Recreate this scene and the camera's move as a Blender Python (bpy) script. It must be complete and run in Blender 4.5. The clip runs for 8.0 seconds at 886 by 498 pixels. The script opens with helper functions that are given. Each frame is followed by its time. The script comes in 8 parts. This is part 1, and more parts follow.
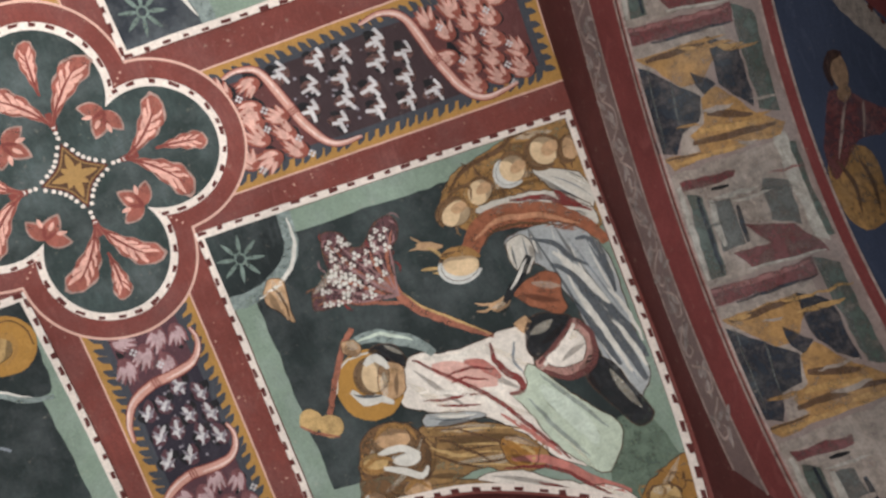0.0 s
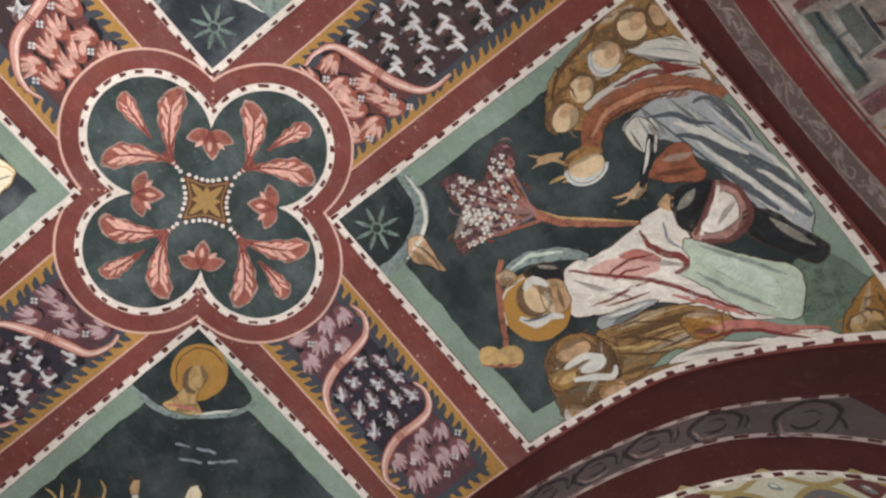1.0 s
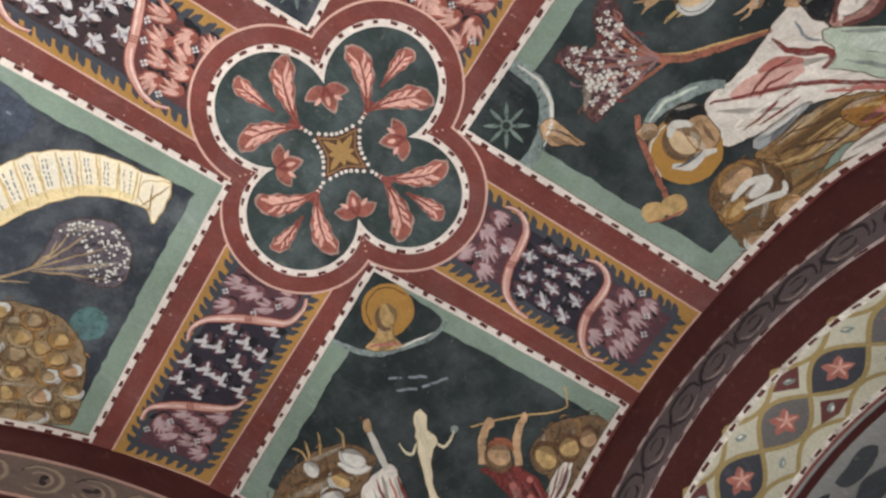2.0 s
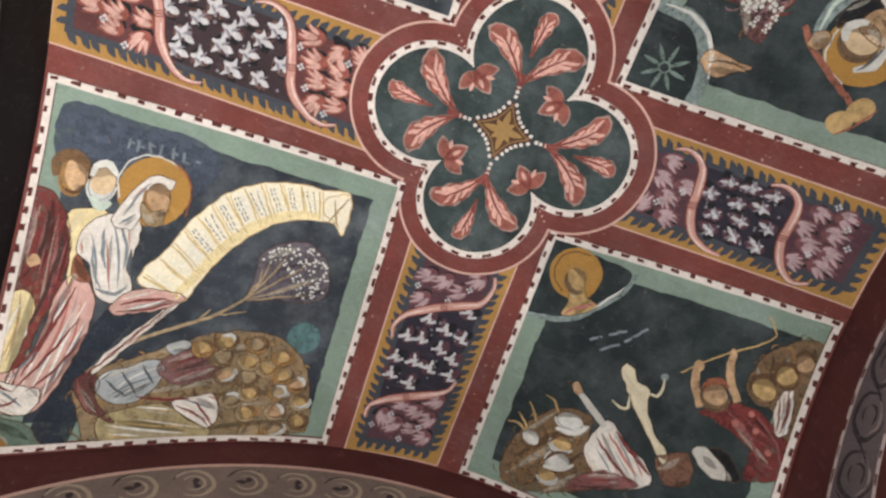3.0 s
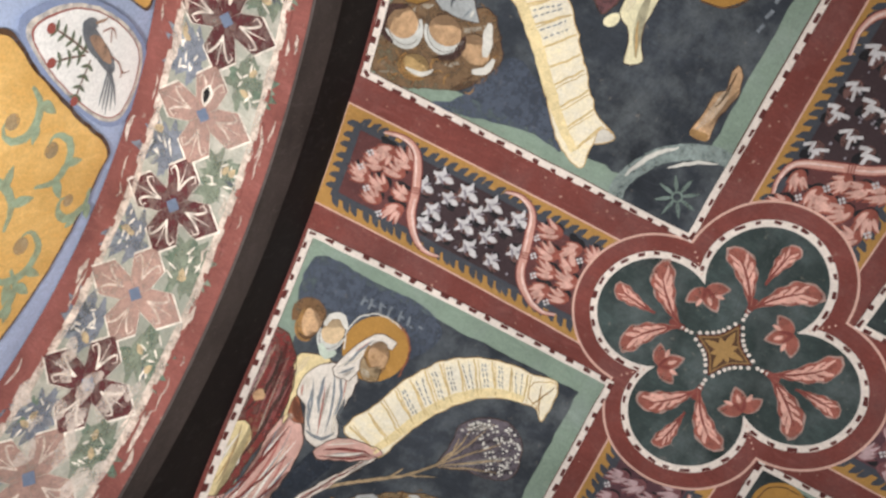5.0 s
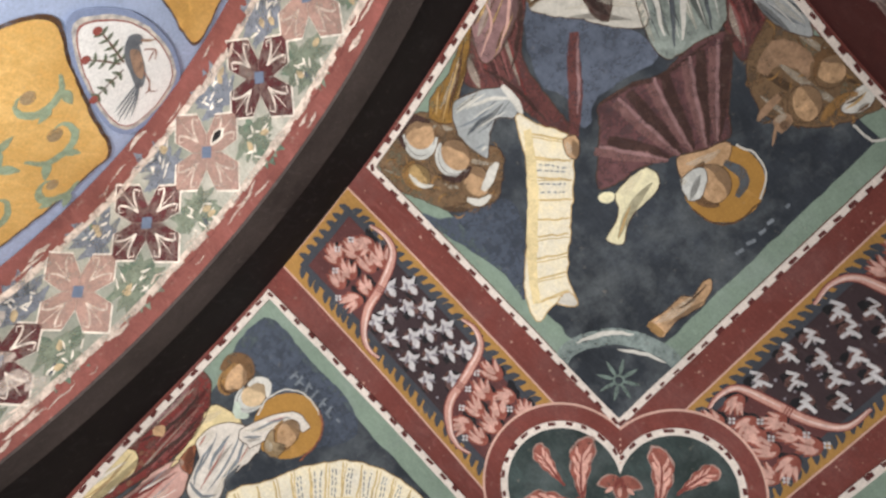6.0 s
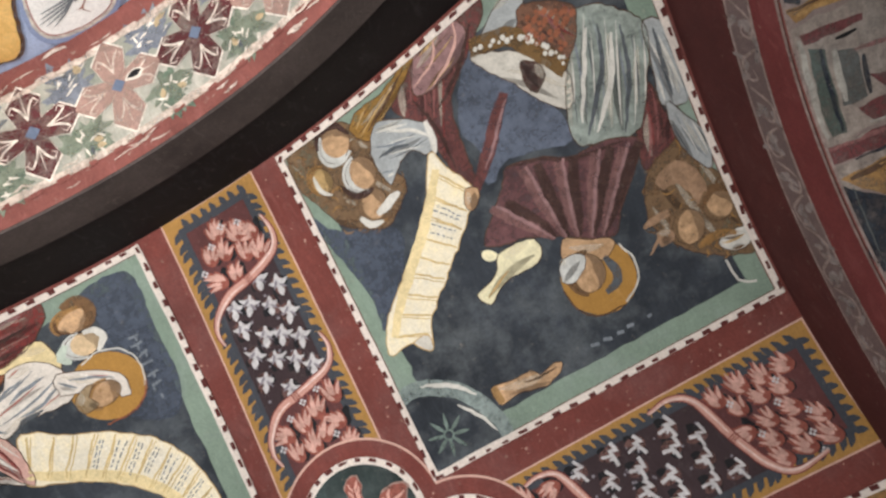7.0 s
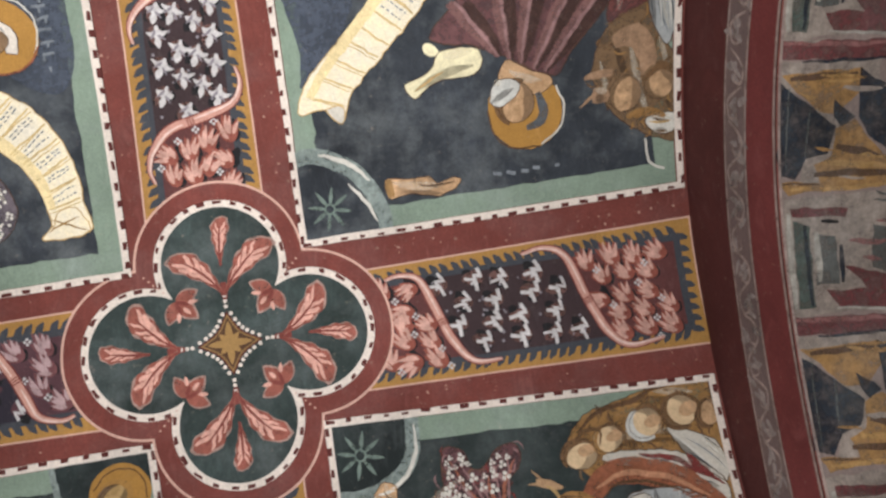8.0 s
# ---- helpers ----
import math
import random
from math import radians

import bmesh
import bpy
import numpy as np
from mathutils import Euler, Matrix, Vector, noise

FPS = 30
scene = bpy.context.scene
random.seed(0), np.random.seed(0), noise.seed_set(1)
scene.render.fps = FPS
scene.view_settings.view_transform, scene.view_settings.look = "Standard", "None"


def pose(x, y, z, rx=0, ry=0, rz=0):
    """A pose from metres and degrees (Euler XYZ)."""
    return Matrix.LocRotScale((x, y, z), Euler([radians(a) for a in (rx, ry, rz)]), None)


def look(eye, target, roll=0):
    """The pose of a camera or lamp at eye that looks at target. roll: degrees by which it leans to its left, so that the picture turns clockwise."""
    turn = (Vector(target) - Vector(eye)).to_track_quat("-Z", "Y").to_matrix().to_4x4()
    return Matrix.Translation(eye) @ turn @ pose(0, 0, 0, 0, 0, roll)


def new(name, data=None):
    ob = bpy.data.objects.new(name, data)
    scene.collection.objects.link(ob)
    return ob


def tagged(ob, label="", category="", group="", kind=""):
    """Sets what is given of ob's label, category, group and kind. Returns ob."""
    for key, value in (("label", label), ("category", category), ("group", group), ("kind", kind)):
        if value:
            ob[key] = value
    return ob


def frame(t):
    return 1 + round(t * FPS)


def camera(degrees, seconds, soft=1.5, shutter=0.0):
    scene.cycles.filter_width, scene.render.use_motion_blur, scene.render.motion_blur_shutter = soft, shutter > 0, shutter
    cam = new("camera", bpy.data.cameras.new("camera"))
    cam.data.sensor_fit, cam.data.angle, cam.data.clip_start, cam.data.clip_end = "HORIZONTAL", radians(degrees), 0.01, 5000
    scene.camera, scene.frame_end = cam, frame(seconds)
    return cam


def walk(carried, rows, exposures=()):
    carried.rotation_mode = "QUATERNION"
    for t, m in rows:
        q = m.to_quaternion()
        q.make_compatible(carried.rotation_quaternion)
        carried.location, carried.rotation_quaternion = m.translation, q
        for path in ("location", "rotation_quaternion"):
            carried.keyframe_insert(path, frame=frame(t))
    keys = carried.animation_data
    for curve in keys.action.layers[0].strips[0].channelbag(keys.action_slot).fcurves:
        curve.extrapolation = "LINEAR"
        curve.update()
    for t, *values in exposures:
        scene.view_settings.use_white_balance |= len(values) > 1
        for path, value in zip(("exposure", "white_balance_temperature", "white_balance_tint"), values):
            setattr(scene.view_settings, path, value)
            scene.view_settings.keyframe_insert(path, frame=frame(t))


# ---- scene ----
cam = camera(60.69, 8.0, soft=2.6)
PATH = [
    (0, (0.605, 0.139, 1.707), (0.8887, 0.5005, 3.6535), -58.29),
    (0.5, (0.550, 0.139, 1.709), (0.7202, 0.5356, 3.6619), -51.71),
    (1, (0.472, 0.116, 1.707), (0.4740, 0.4911, 3.6711), -39.24),
    (1.2, (0.426, 0.099, 1.702), (0.3668, 0.4635, 3.6679), -33.90),
    (2.3, (0.338, -0.029, 1.666), (-0.1098, 0.2542, 3.5943), -4.47),
    (2.5, (0.337, -0.073, 1.666), (-0.1681, 0.1614, 3.5867), 0.51),
    (3, (0.320, -0.196, 1.651), (-0.2697, -0.0850, 3.5587), 8.99),
    (3.5, (0.309, -0.324, 1.636), (-0.3074, -0.3237, 3.5386), 14.96),
    (4, (0.365, -0.415, 1.633), (-0.2391, -0.5300, 3.5360), 28.01),
    (4.5, (0.434, -0.533, 1.627), (-0.1217, -0.7354, 3.5380), 42.10),
    (4.7, (0.446, -0.562, 1.628), (-0.0809, -0.8074, 3.5414), 48.96),
    (5.8, (0.541, -0.480, 1.610), (0.2262, -0.9157, 3.5366), 96.80),
    (6, (0.546, -0.454, 1.611), (0.3012, -0.9315, 3.5374), 109.09),
    (6.5, (0.539, -0.379, 1.613), (0.4665, -0.9294, 3.5349), 135.98),
    (7, (0.566, -0.277, 1.636), (0.5990, -0.7837, 3.5706), 156.58),
    (7.5, (0.553, -0.155, 1.667), (0.6601, -0.4972, 3.6349), -177.38),
    (8, (0.479, -0.028, 1.699), (0.6591, -0.1771, 3.6853), -137.49),
]
walk(cam, [(t, look(eye, target, roll)) for t, eye, target, roll in PATH],
     [(0, 0.22), (0.5, 0.1), (1, 0.05), (2.5, -0.05), (4, 0.0), (4.5, -0.1), (6, -0.24), (6.5, -0.26), (7, -0.2), (7.5, -0.04), (8, 0.0)])

# ---- light ----
world = bpy.data.worlds.new("world")
world.use_nodes = True
world.node_tree.nodes["Background"].inputs[0].default_value = (0.9, 0.95, 1.0, 1)
world.node_tree.nodes["Background"].inputs[1].default_value = 0.05
scene.world = world


def area_lamp(name, eye, target, size, watts, colour, spread=180):
    data = bpy.data.lights.new(name, "AREA")
    data.shape, data.size, data.energy, data.color, data.spread = "DISK", size, watts, colour, radians(spread)
    ob = new(name, data)
    ob.matrix_world = look(eye, target)
    return ob


# unseen lamp, added to lift the lunette and the north soffit
area_lamp("north_fill", (0.0, -0.92, 0.8), (0.0, -1.85, 3.3), 0.4, 21, (1.0, 0.99, 0.98), 84)
area_lamp("uplight_south", (0.0, 1.40, 0.7), (-0.05, 1.25, 4.0), 0.3, 2.5, (1.0, 0.98, 0.96))
# unseen fill lamp, added to brighten the crown more than the corners
area_lamp("bay_fill", (0.14, -0.02, 1.4), (0.13, -0.02, 4.0), 0.6, 48, (0.99, 1.0, 1.01), 150)


# ---- materials ----
SATURATION = 0.9


def srgb(r, g, b):
    """Linear colour, drawn a little towards grey as old lime paint is."""
    mean = 0.3 * r + 0.59 * g + 0.11 * b
    r, g, b = (mean + (c - mean) * SATURATION for c in (r, g, b))
    return tuple((c / 255 / 12.92 if c < 10 else ((c / 255 + 0.055) / 1.055) ** 2.4) for c in (r, g, b))


MADE = {}


def fresco(name, rgb, worn=0.5, mottle=0.35, scale=1.0, bare=(176, 160, 142), drift=None, thin=0.0, dust=0.0, cover=1.0):
    """Lime paint on plaster: clouded colour, fine grain, rubbed spots where the plaster shows, and hairline scratches."""
    if name in MADE:
        return MADE[name]
    mat = bpy.data.materials.new(name)
    mat.use_nodes = True
    nt = mat.node_tree
    n, link = nt.nodes, nt.links.new
    bsdf = n["Principled BSDF"]
    bsdf.inputs["Roughness"].default_value = 0.82
    bsdf.inputs["Specular IOR Level"].default_value = 0.25
    tc = n.new("ShaderNodeTexCoord")

    def cloud(size, detail, rough):
        t = n.new("ShaderNodeTexNoise")
        t.inputs["Scale"].default_value, t.inputs["Detail"].default_value, t.inputs["Roughness"].default_value = size, detail, rough
        link(tc.outputs["Object"], t.inputs["Vector"])
        return t.outputs["Fac"]

    def ramp(src, lo, hi, a=0.0, b=1.0):
        m = n.new("ShaderNodeMapRange")
        m.inputs["From Min"].default_value, m.inputs["From Max"].default_value = lo, hi
        m.inputs["To Min"].default_value, m.inputs["To Max"].default_value = a, b
        link(src, m.inputs["Value"])
        return m.outputs["Result"]

    def mix(fac, a, b, mode="MIX"):
        m = n.new("ShaderNodeMix")
        m.data_type, m.blend_type = "RGBA", mode
        if isinstance(fac, float):
            m.inputs["Factor"].default_value = fac
        else:
            link(fac, m.inputs["Factor"])
        for sock, v in ((m.inputs["A"], a), (m.inputs["B"], b)):
            if isinstance(v, tuple):
                sock.default_value = (*v[:3], 1)
            else:
                link(v, sock)
        return m.outputs["Result"]

    base = srgb(*rgb)
    dark = tuple(c * (1 - mottle) for c in base)
    light = tuple(min(1, c * (1 + mottle) + 0.012 * mottle) for c in (srgb(*drift) if drift else base))
    big = ramp(cloud(3.2 * scale, 3, 0.6), 0.3, 0.7)
    col = mix(big, dark, light)
    mid = ramp(cloud(17 * scale, 4, 0.62), 0.32, 0.68)
    col = mix(mid, col, mix(0.5, col, base), "MIX")
    # strokes of the brush
    swirl = n.new("ShaderNodeTexNoise")
    swirl.inputs["Scale"].default_value, swirl.inputs["Detail"].default_value, swirl.inputs["Distortion"].default_value = 11 * scale, 4, 1.6
    squash = n.new("ShaderNodeMapping")
    squash.inputs["Rotation"].default_value, squash.inputs["Scale"].default_value = (0.0, 0.0, 0.7), (2.6, 0.7, 1.0)
    link(tc.outputs["Object"], squash.inputs["Vector"])
    link(squash.outputs["Vector"], swirl.inputs["Vector"])
    col = mix(ramp(swirl.outputs["Fac"], 0.36, 0.66, 0.0, 0.5), col, tuple(c * (1 - 0.8 * mottle) for c in base))
    col = mix(ramp(swirl.outputs["Fac"], 0.55, 0.72, 0.0, 0.45), col, tuple(min(1, c * (1 + mottle) + 0.02) for c in base))
    if dust:
        col = mix(ramp(cloud(5.5, 5, 0.66), 0.46, 0.74, 0.0, dust), col, srgb(150, 156, 156))
    grain = ramp(cloud(150, 3, 0.7), 0.3, 0.7, 0.84, 1.14)
    g = n.new("ShaderNodeCombineColor")
    for i in range(3):
        link(grain, g.inputs[i])
    col = mix(1.0, col, g.outputs["Color"], "MULTIPLY")
    # rubbed spots of bare plaster
    rub = ramp(cloud(42, 6, 0.72), 0.62, 0.76, 0.0, 0.55 * worn)
    col = mix(rub, col, srgb(*bare))
    soot = ramp(cloud(7.5, 5, 0.7), 0.56, 0.8, 0.0, 0.4 * worn)
    col = mix(soot, col, tuple(c * 0.45 for c in base))
    # hairline scratches
    vor = n.new("ShaderNodeTexVoronoi")
    vor.feature = "DISTANCE_TO_EDGE"
    vor.inputs["Scale"].default_value = 2.6
    warp = n.new("ShaderNodeMixRGB")
    warp.inputs[0].default_value = 0.12
    link(tc.outputs["Object"], warp.inputs[1])
    t2 = n.new("ShaderNodeTexNoise")
    t2.inputs["Scale"].default_value = 6.0
    link(tc.outputs["Object"], t2.inputs["Vector"])
    link(t2.outputs["Color"], warp.inputs[2])
    link(warp.outputs[0], vor.inputs["Vector"])
    crack = ramp(vor.outputs["Distance"], 0.0, 0.006, 0.22 * worn, 0.0)
    col = mix(crack, col, tuple(c * 0.5 for c in base))
    link(col, bsdf.inputs["Base Color"])
    bump = n.new("ShaderNodeBump")
    bump.inputs["Strength"].default_value, bump.inputs["Distance"].default_value = 0.25, 0.004
    h = n.new("ShaderNodeMath")
    h.operation = "ADD"
    link(cloud(24, 5, 0.65), h.inputs[0])
    link(cloud(4.5, 2, 0.5), h.inputs[1])
    link(h.outputs[0], bump.inputs["Height"])
    link(bump.outputs[0], bsdf.inputs["Normal"])
    if thin:
        link(ramp(cloud(30, 5, 0.7), 0.4, 0.72, cover, cover * (1.0 - thin)), bsdf.inputs["Alpha"])
    MADE[name] = mat
    return mat


RED = fresco("red_ochre_fresco", (115, 54, 46), 0.9, 0.36, dust=0.08)
RED_PALE = fresco("worn_red_fresco", (130, 72, 64), 1.3, 0.4, 1.5)
RED_DARK = fresco("dark_red_fresco", (84, 38, 35), 0.6, 0.3)
WHITE = fresco("lime_white", (214, 199, 186), 0.7, 0.22, bare=(150, 90, 76))
LINE = fresco("pale_line", (205, 160, 142), 0.6, 0.2, bare=(140, 80, 66))
DASH = fresco("dash_red", (86, 36, 32), 0.3, 0.2)
GREEN = fresco("sage_green", (122, 139, 121), 0.9, 0.3, dust=0.3)
FIELD = fresco("green_black_field", (31, 38, 38), 0.6, 0.4, drift=(40, 50, 48), dust=0.15)
FIELD_BLUE = fresco("slate_blue_field", (39, 43, 49), 0.6, 0.4, drift=(54, 59, 66), dust=0.3)
GOLD = fresco("gold_ochre", (164, 118, 56), 0.6, 0.3)
GOLD_HALO = fresco("halo_ochre", (166, 118, 50), 0.6, 0.25)
DARKLEAF = fresco("slate_leaf", (62, 64, 70), 0.4, 0.3)
PLUM = fresco("plum_black", (58, 42, 44), 0.5, 0.35)
PLUM_RED = fresco("plum_red", (92, 50, 48), 0.5, 0.35)
PINK = fresco("ribbon_pink", (192, 138, 122), 0.5, 0.25)
PINK_LIGHT = fresco("ribbon_light", (224, 190, 176), 0.5, 0.2, thin=0.4)
CORAL = fresco("coral_leaf", (178, 106, 92), 0.6, 0.35, thin=0.3)
CORAL_DARK = fresco("coral_shade", (122, 56, 48), 0.4, 0.3)
CORAL_LIGHT = fresco("coral_light", (222, 164, 146), 0.5, 0.2, thin=0.4)
LEAF_WHITE = fresco("leaf_white", (196, 190, 188), 0.6, 0.25, thin=0.35)
LEAF_GREY = fresco("leaf_grey", (128, 120, 126), 0.5, 0.25)
BLACK = fresco("black_outline", (26, 24, 26), 0.3, 0.3)
GREYGREEN = fresco("cloud_grey_green", (138, 150, 144), 0.8, 0.35, thin=0.7)
# dark stone; the shadow on the upper arch face is put into this near-black
STONE_SHADED = fresco("dark_stone_shaded", (25, 18, 17), 0.3, 0.35)
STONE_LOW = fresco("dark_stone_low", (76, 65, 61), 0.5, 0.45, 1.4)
PLASTER = fresco("plain_plaster", (150, 138, 124), 0.6, 0.25)
PAVING = fresco("floor_stone", (120, 108, 96), 0.6, 0.3)


# ---- shapes and surfaces ----
CROWN, BARREL, BLEND, RIDGE_X, RIDGE_Y = 4.05, 1.5975, 1.610, 0.02673, 0.0946


def sag(v):
    return BARREL - math.sqrt(max(BARREL * BARREL - v * v, 0.01)) + 1e-4


def vault_z(x, y):
    return CROWN - (sag(x) ** -BLEND + sag(y) ** -BLEND) ** (-1 / BLEND) - RIDGE_X * x * x - RIDGE_Y * y * y


def on_vault(x, y, h):
    """The place on the vault over plan point x, y, brought h metres out of the plaster."""
    e = 0.004
    n = Vector((vault_z(x + e, y) - vault_z(x - e, y), vault_z(x, y + e) - vault_z(x, y - e), -2 * e)).normalized()
    return Vector((x, y, vault_z(x, y))) + n * h


# plan of the four edges of the vault
EDGE = {
    "+x": lambda s: 1.468 - 0.06 * s * s - 0.035 * s * abs(s),
    "-x": lambda s: -1.21 + 0.135 * s - 0.03 * s**3,
    "+y": lambda s: 1.206 + 0.01 * s + 0.39 * max(0.0, s - 0.7) ** 1.52,
    "-y": lambda s: -1.365 - 0.09 * s + 0.05 * s * s,
}
# the arches: radius, middle and top of the soffit, and its depth
ARCH = {"+x": (1.40, 0.14, 3.49, 0.41), "-x": (1.22, 0.0, 3.48, 0.40), "+y": (0.93, 0.05, 3.43, 0.27), "-y": (1.35, -0.02, 3.46, 0.44)}


def arc_z(side, s, lift=0.0, radius=None):
    r, mid, top, _ = ARCH[side]
    r = radius or r
    return top + lift - r + math.sqrt(max(r * r - (s - mid) ** 2, 0.0))


def place(side, s, d, z):
    """A point d metres behind the edge of a side, s along it, at height z."""
    v = EDGE[side](s) + (d if side[0] == "+" else -d)
    return Vector((v, s, z)) if side[1] == "x" else Vector((s, v, z))


def on_face(side):
    return lambda s, z, h: place(side, s, -h, z)


def on_soffit(side):
    r, mid, top, _ = ARCH[side]

    def f(u, w, h):
        a = u / r
        return place(side, mid + (r - h) * math.sin(a), w, top - r + (r - h) * math.cos(a))

    return f


def on_next(side):
    """The start of the next bay's vault, behind the arch."""
    r, mid, top, depth = ARCH[side]

    def f(u, w, h):
        a = u / (r + 0.35 * w)
        rr = r + 0.35 * w - h
        return place(side, mid + rr * math.sin(a), depth + w + h * 0.3, top - r + rr * math.cos(a))

    return f


def spline(pts, closed, step=0.012, wob=0.0015):
    """A smooth line through the points, with a hand's waver."""
    out = []
    n = len(pts)
    for i in range(n if closed else n - 1):
        g = [pts[(i + k) % n] if closed else pts[min(max(i + k, 0), n - 1)] for k in (-1, 0, 1, 2)]
        m = max(1, min(14, int(math.dist(g[1], g[2]) / step)))
        for j in range(m):
            t = j / m
            out.append(tuple(0.5 * (2 * g[1][c] + (g[2][c] - g[0][c]) * t + (2 * g[0][c] - 5 * g[1][c] + 4 * g[2][c] - g[3][c]) * t * t + (3 * g[1][c] - g[0][c] - 3 * g[2][c] + g[3][c]) * t**3) for c in (0, 1)))
    if not closed:
        out.append(tuple(pts[-1]))
    if wob:
        out = [(x + wob * (noise.noise((x * 40, y * 40, 0.3)) + 0.6 * noise.noise((x * 130, y * 130, 2.3))), y + wob * (noise.noise((x * 40, y * 40, 7.7)) + 0.6 * noise.noise((x * 130, y * 130, 5.1)))) for x, y in out]
    return out


def densify(pts, closed=True, step=0.03, wob=0.0015):
    out = []
    n = len(pts)
    for i in range(n if closed else n - 1):
        a, b = pts[i], pts[(i + 1) % n]
        m = max(1, int(math.dist(a, b) / step))
        out += [(a[0] + (b[0] - a[0]) * j / m, a[1] + (b[1] - a[1]) * j / m) for j in range(m)]
    if not closed:
        out.append(tuple(pts[-1]))
    return [(x + wob * noise.noise((x * 30, y * 30, 0.3)), y + wob * noise.noise((x * 30, y * 30, 7.7))) for x, y in out]


def brush(pts, width, taper=(0.25, 0.25), closed=False):
    """The outline of a stroke along a line; taper: the width's share at its start and end."""
    n = len(pts)
    left, right = [], []
    for i, p in enumerate(pts):
        a, b = pts[max(i - 1, 0)], pts[min(i + 1, n - 1)]
        dx, dy = b[0] - a[0], b[1] - a[1]
        k = math.hypot(dx, dy) or 1
        t = i / max(n - 1, 1)
        w = width / 2 * min(1, taper[0] + (1 - taper[0]) * t * 3, taper[1] + (1 - taper[1]) * (1 - t) * 3)
        left.append((p[0] - dy / k * w, p[1] + dx / k * w))
        right.append((p[0] + dy / k * w, p[1] - dx / k * w))
    return left + right[::-1]


def ribbon_quads(pts, half, closed=False):
    """A stroke as single quads, safe where the line bends sharply."""
    out = brush(pts, 2 * half, (1, 1))
    n = len(pts)
    left, right = out[:n], out[n:][::-1]
    return [[left[i], left[i + 1], right[i + 1], right[i]] for i in range(n - 1)]


def cut(poly, axis, at, keep):
    out = []
    for i, a in enumerate(poly):
        b = poly[(i + 1) % len(poly)]
        da, db = (a[axis] - at) * keep, (b[axis] - at) * keep
        if da >= 0:
            out.append(a)
        if (da > 0 > db) or (da < 0 < db):
            t = da / (da - db)
            out.append((a[0] + (b[0] - a[0]) * t, a[1] + (b[1] - a[1]) * t))
    return out


def tiles(poly, cell):
    """A polygon in pieces no wider than the cells of a grid."""
    xs, ys = [p[0] for p in poly], [p[1] for p in poly]
    x0, x1, y0, y1 = (math.floor(v / cell) for v in (min(xs), max(xs), min(ys), max(ys)))
    for i in range(x0, x1 + 1):
        col = poly
        if x1 > x0:
            col = cut(cut(poly, 0, i * cell, 1), 0, (i + 1) * cell, -1)
        if len(col) < 3:
            continue
        for j in range(y0, y1 + 1):
            piece = cut(cut(col, 1, j * cell, 1), 1, (j + 1) * cell, -1) if y1 > y0 else col
            if len(piece) > 2:
                yield piece


def lay(shapes, surface, h, cell=0.06):
    """Vertices and faces of flat outlines laid on a surface, h out of it."""
    from mathutils.geometry import tessellate_polygon

    verts, faces, seen = [], [], {}
    for outline in shapes:
        tris = [outline] if len(outline) <= 3 else [[outline[k] for k in tri] for tri in tessellate_polygon([[Vector((x, y, 0)) for x, y in outline]])]
        for tri in tris:
            for piece in tiles(tri, cell):
                ids = []
                for x, y in piece:
                    key = (round(x, 5), round(y, 5))
                    if key not in seen:
                        seen[key] = len(verts)
                        verts.append(surface(x, y, h))
                    if seen[key] not in ids:
                        ids.append(seen[key])
                if len(ids) > 2:
                    faces.append(ids)
    return verts, faces


def part(name, verts, faces, mat, parent=None, label=""):
    me = bpy.data.meshes.new(name)
    me.from_pydata([tuple(v) for v in verts], [], faces)
    me.materials.append(mat)
    me.polygons.foreach_set("use_smooth", [True] * len(me.polygons))
    ob = new(name, me)
    if parent:
        ob.parent = parent
        ob.matrix_parent_inverse = Matrix.Translation(parent.location).inverted()
    if label:
        ob["label"] = label
    return ob


def thing(name, at, label, category, group="", kind=""):
    ob = new(name)
    ob.location = at
    ob.empty_display_size = 0.1
    return tagged(ob, label, category, group, kind)


def paint(parent, name, mat, shapes, h, surface=on_vault, label="", cell=0.06):
    if shapes and not isinstance(shapes[0][0], (list, tuple)):
        shapes = [shapes]
    return part(name, *lay(shapes, surface, h, cell), mat, parent, label)


def paint_each(parent, name, mat, shapes, h, surface=on_vault, label="", cell=0.06):
    for s in shapes:
        part(name, *lay([s], surface, h, cell), mat, parent, label)
    return parent


def slab(name, verts, faces, mat, label, category, kind="structure"):
    return tagged(part(name, verts, faces, mat), label, category, "", kind)


def sheet_grid(surface, us, vs, h=0.0):
    verts = [surface(u, v, h) for u in us for v in vs]
    m = len(vs)
    return verts, [(i * m + j, i * m + j + 1, (i + 1) * m + j + 1, (i + 1) * m + j) for i in range(len(us) - 1) for j in range(m - 1)]


def steps(a, b, n):
    return [a + (b - a) * i / n for i in range(n + 1)]


def circle(cx, cy, r, n=24, ry=None, turn=0.0):
    c, s = math.cos(turn), math.sin(turn)
    return [(cx + r * math.cos(a) * c - (ry or r) * math.sin(a) * s, cy + r * math.cos(a) * s + (ry or r) * math.sin(a) * c) for a in steps(0, 2 * math.pi, n)[:-1]]


# ---- vault, arches and room ----
def corner(sx, sy):
    """The plan point where two edges of the vault meet."""
    x, y = 1.3 * sx, 1.2 * sy
    for _ in range(30):
        x, y = EDGE["+x" if sx > 0 else "-x"](y), EDGE["+y" if sy > 0 else "-y"](x)
    return x, y


CORNER = {(sx, sy): corner(sx, sy) for sx in (1, -1) for sy in (1, -1)}


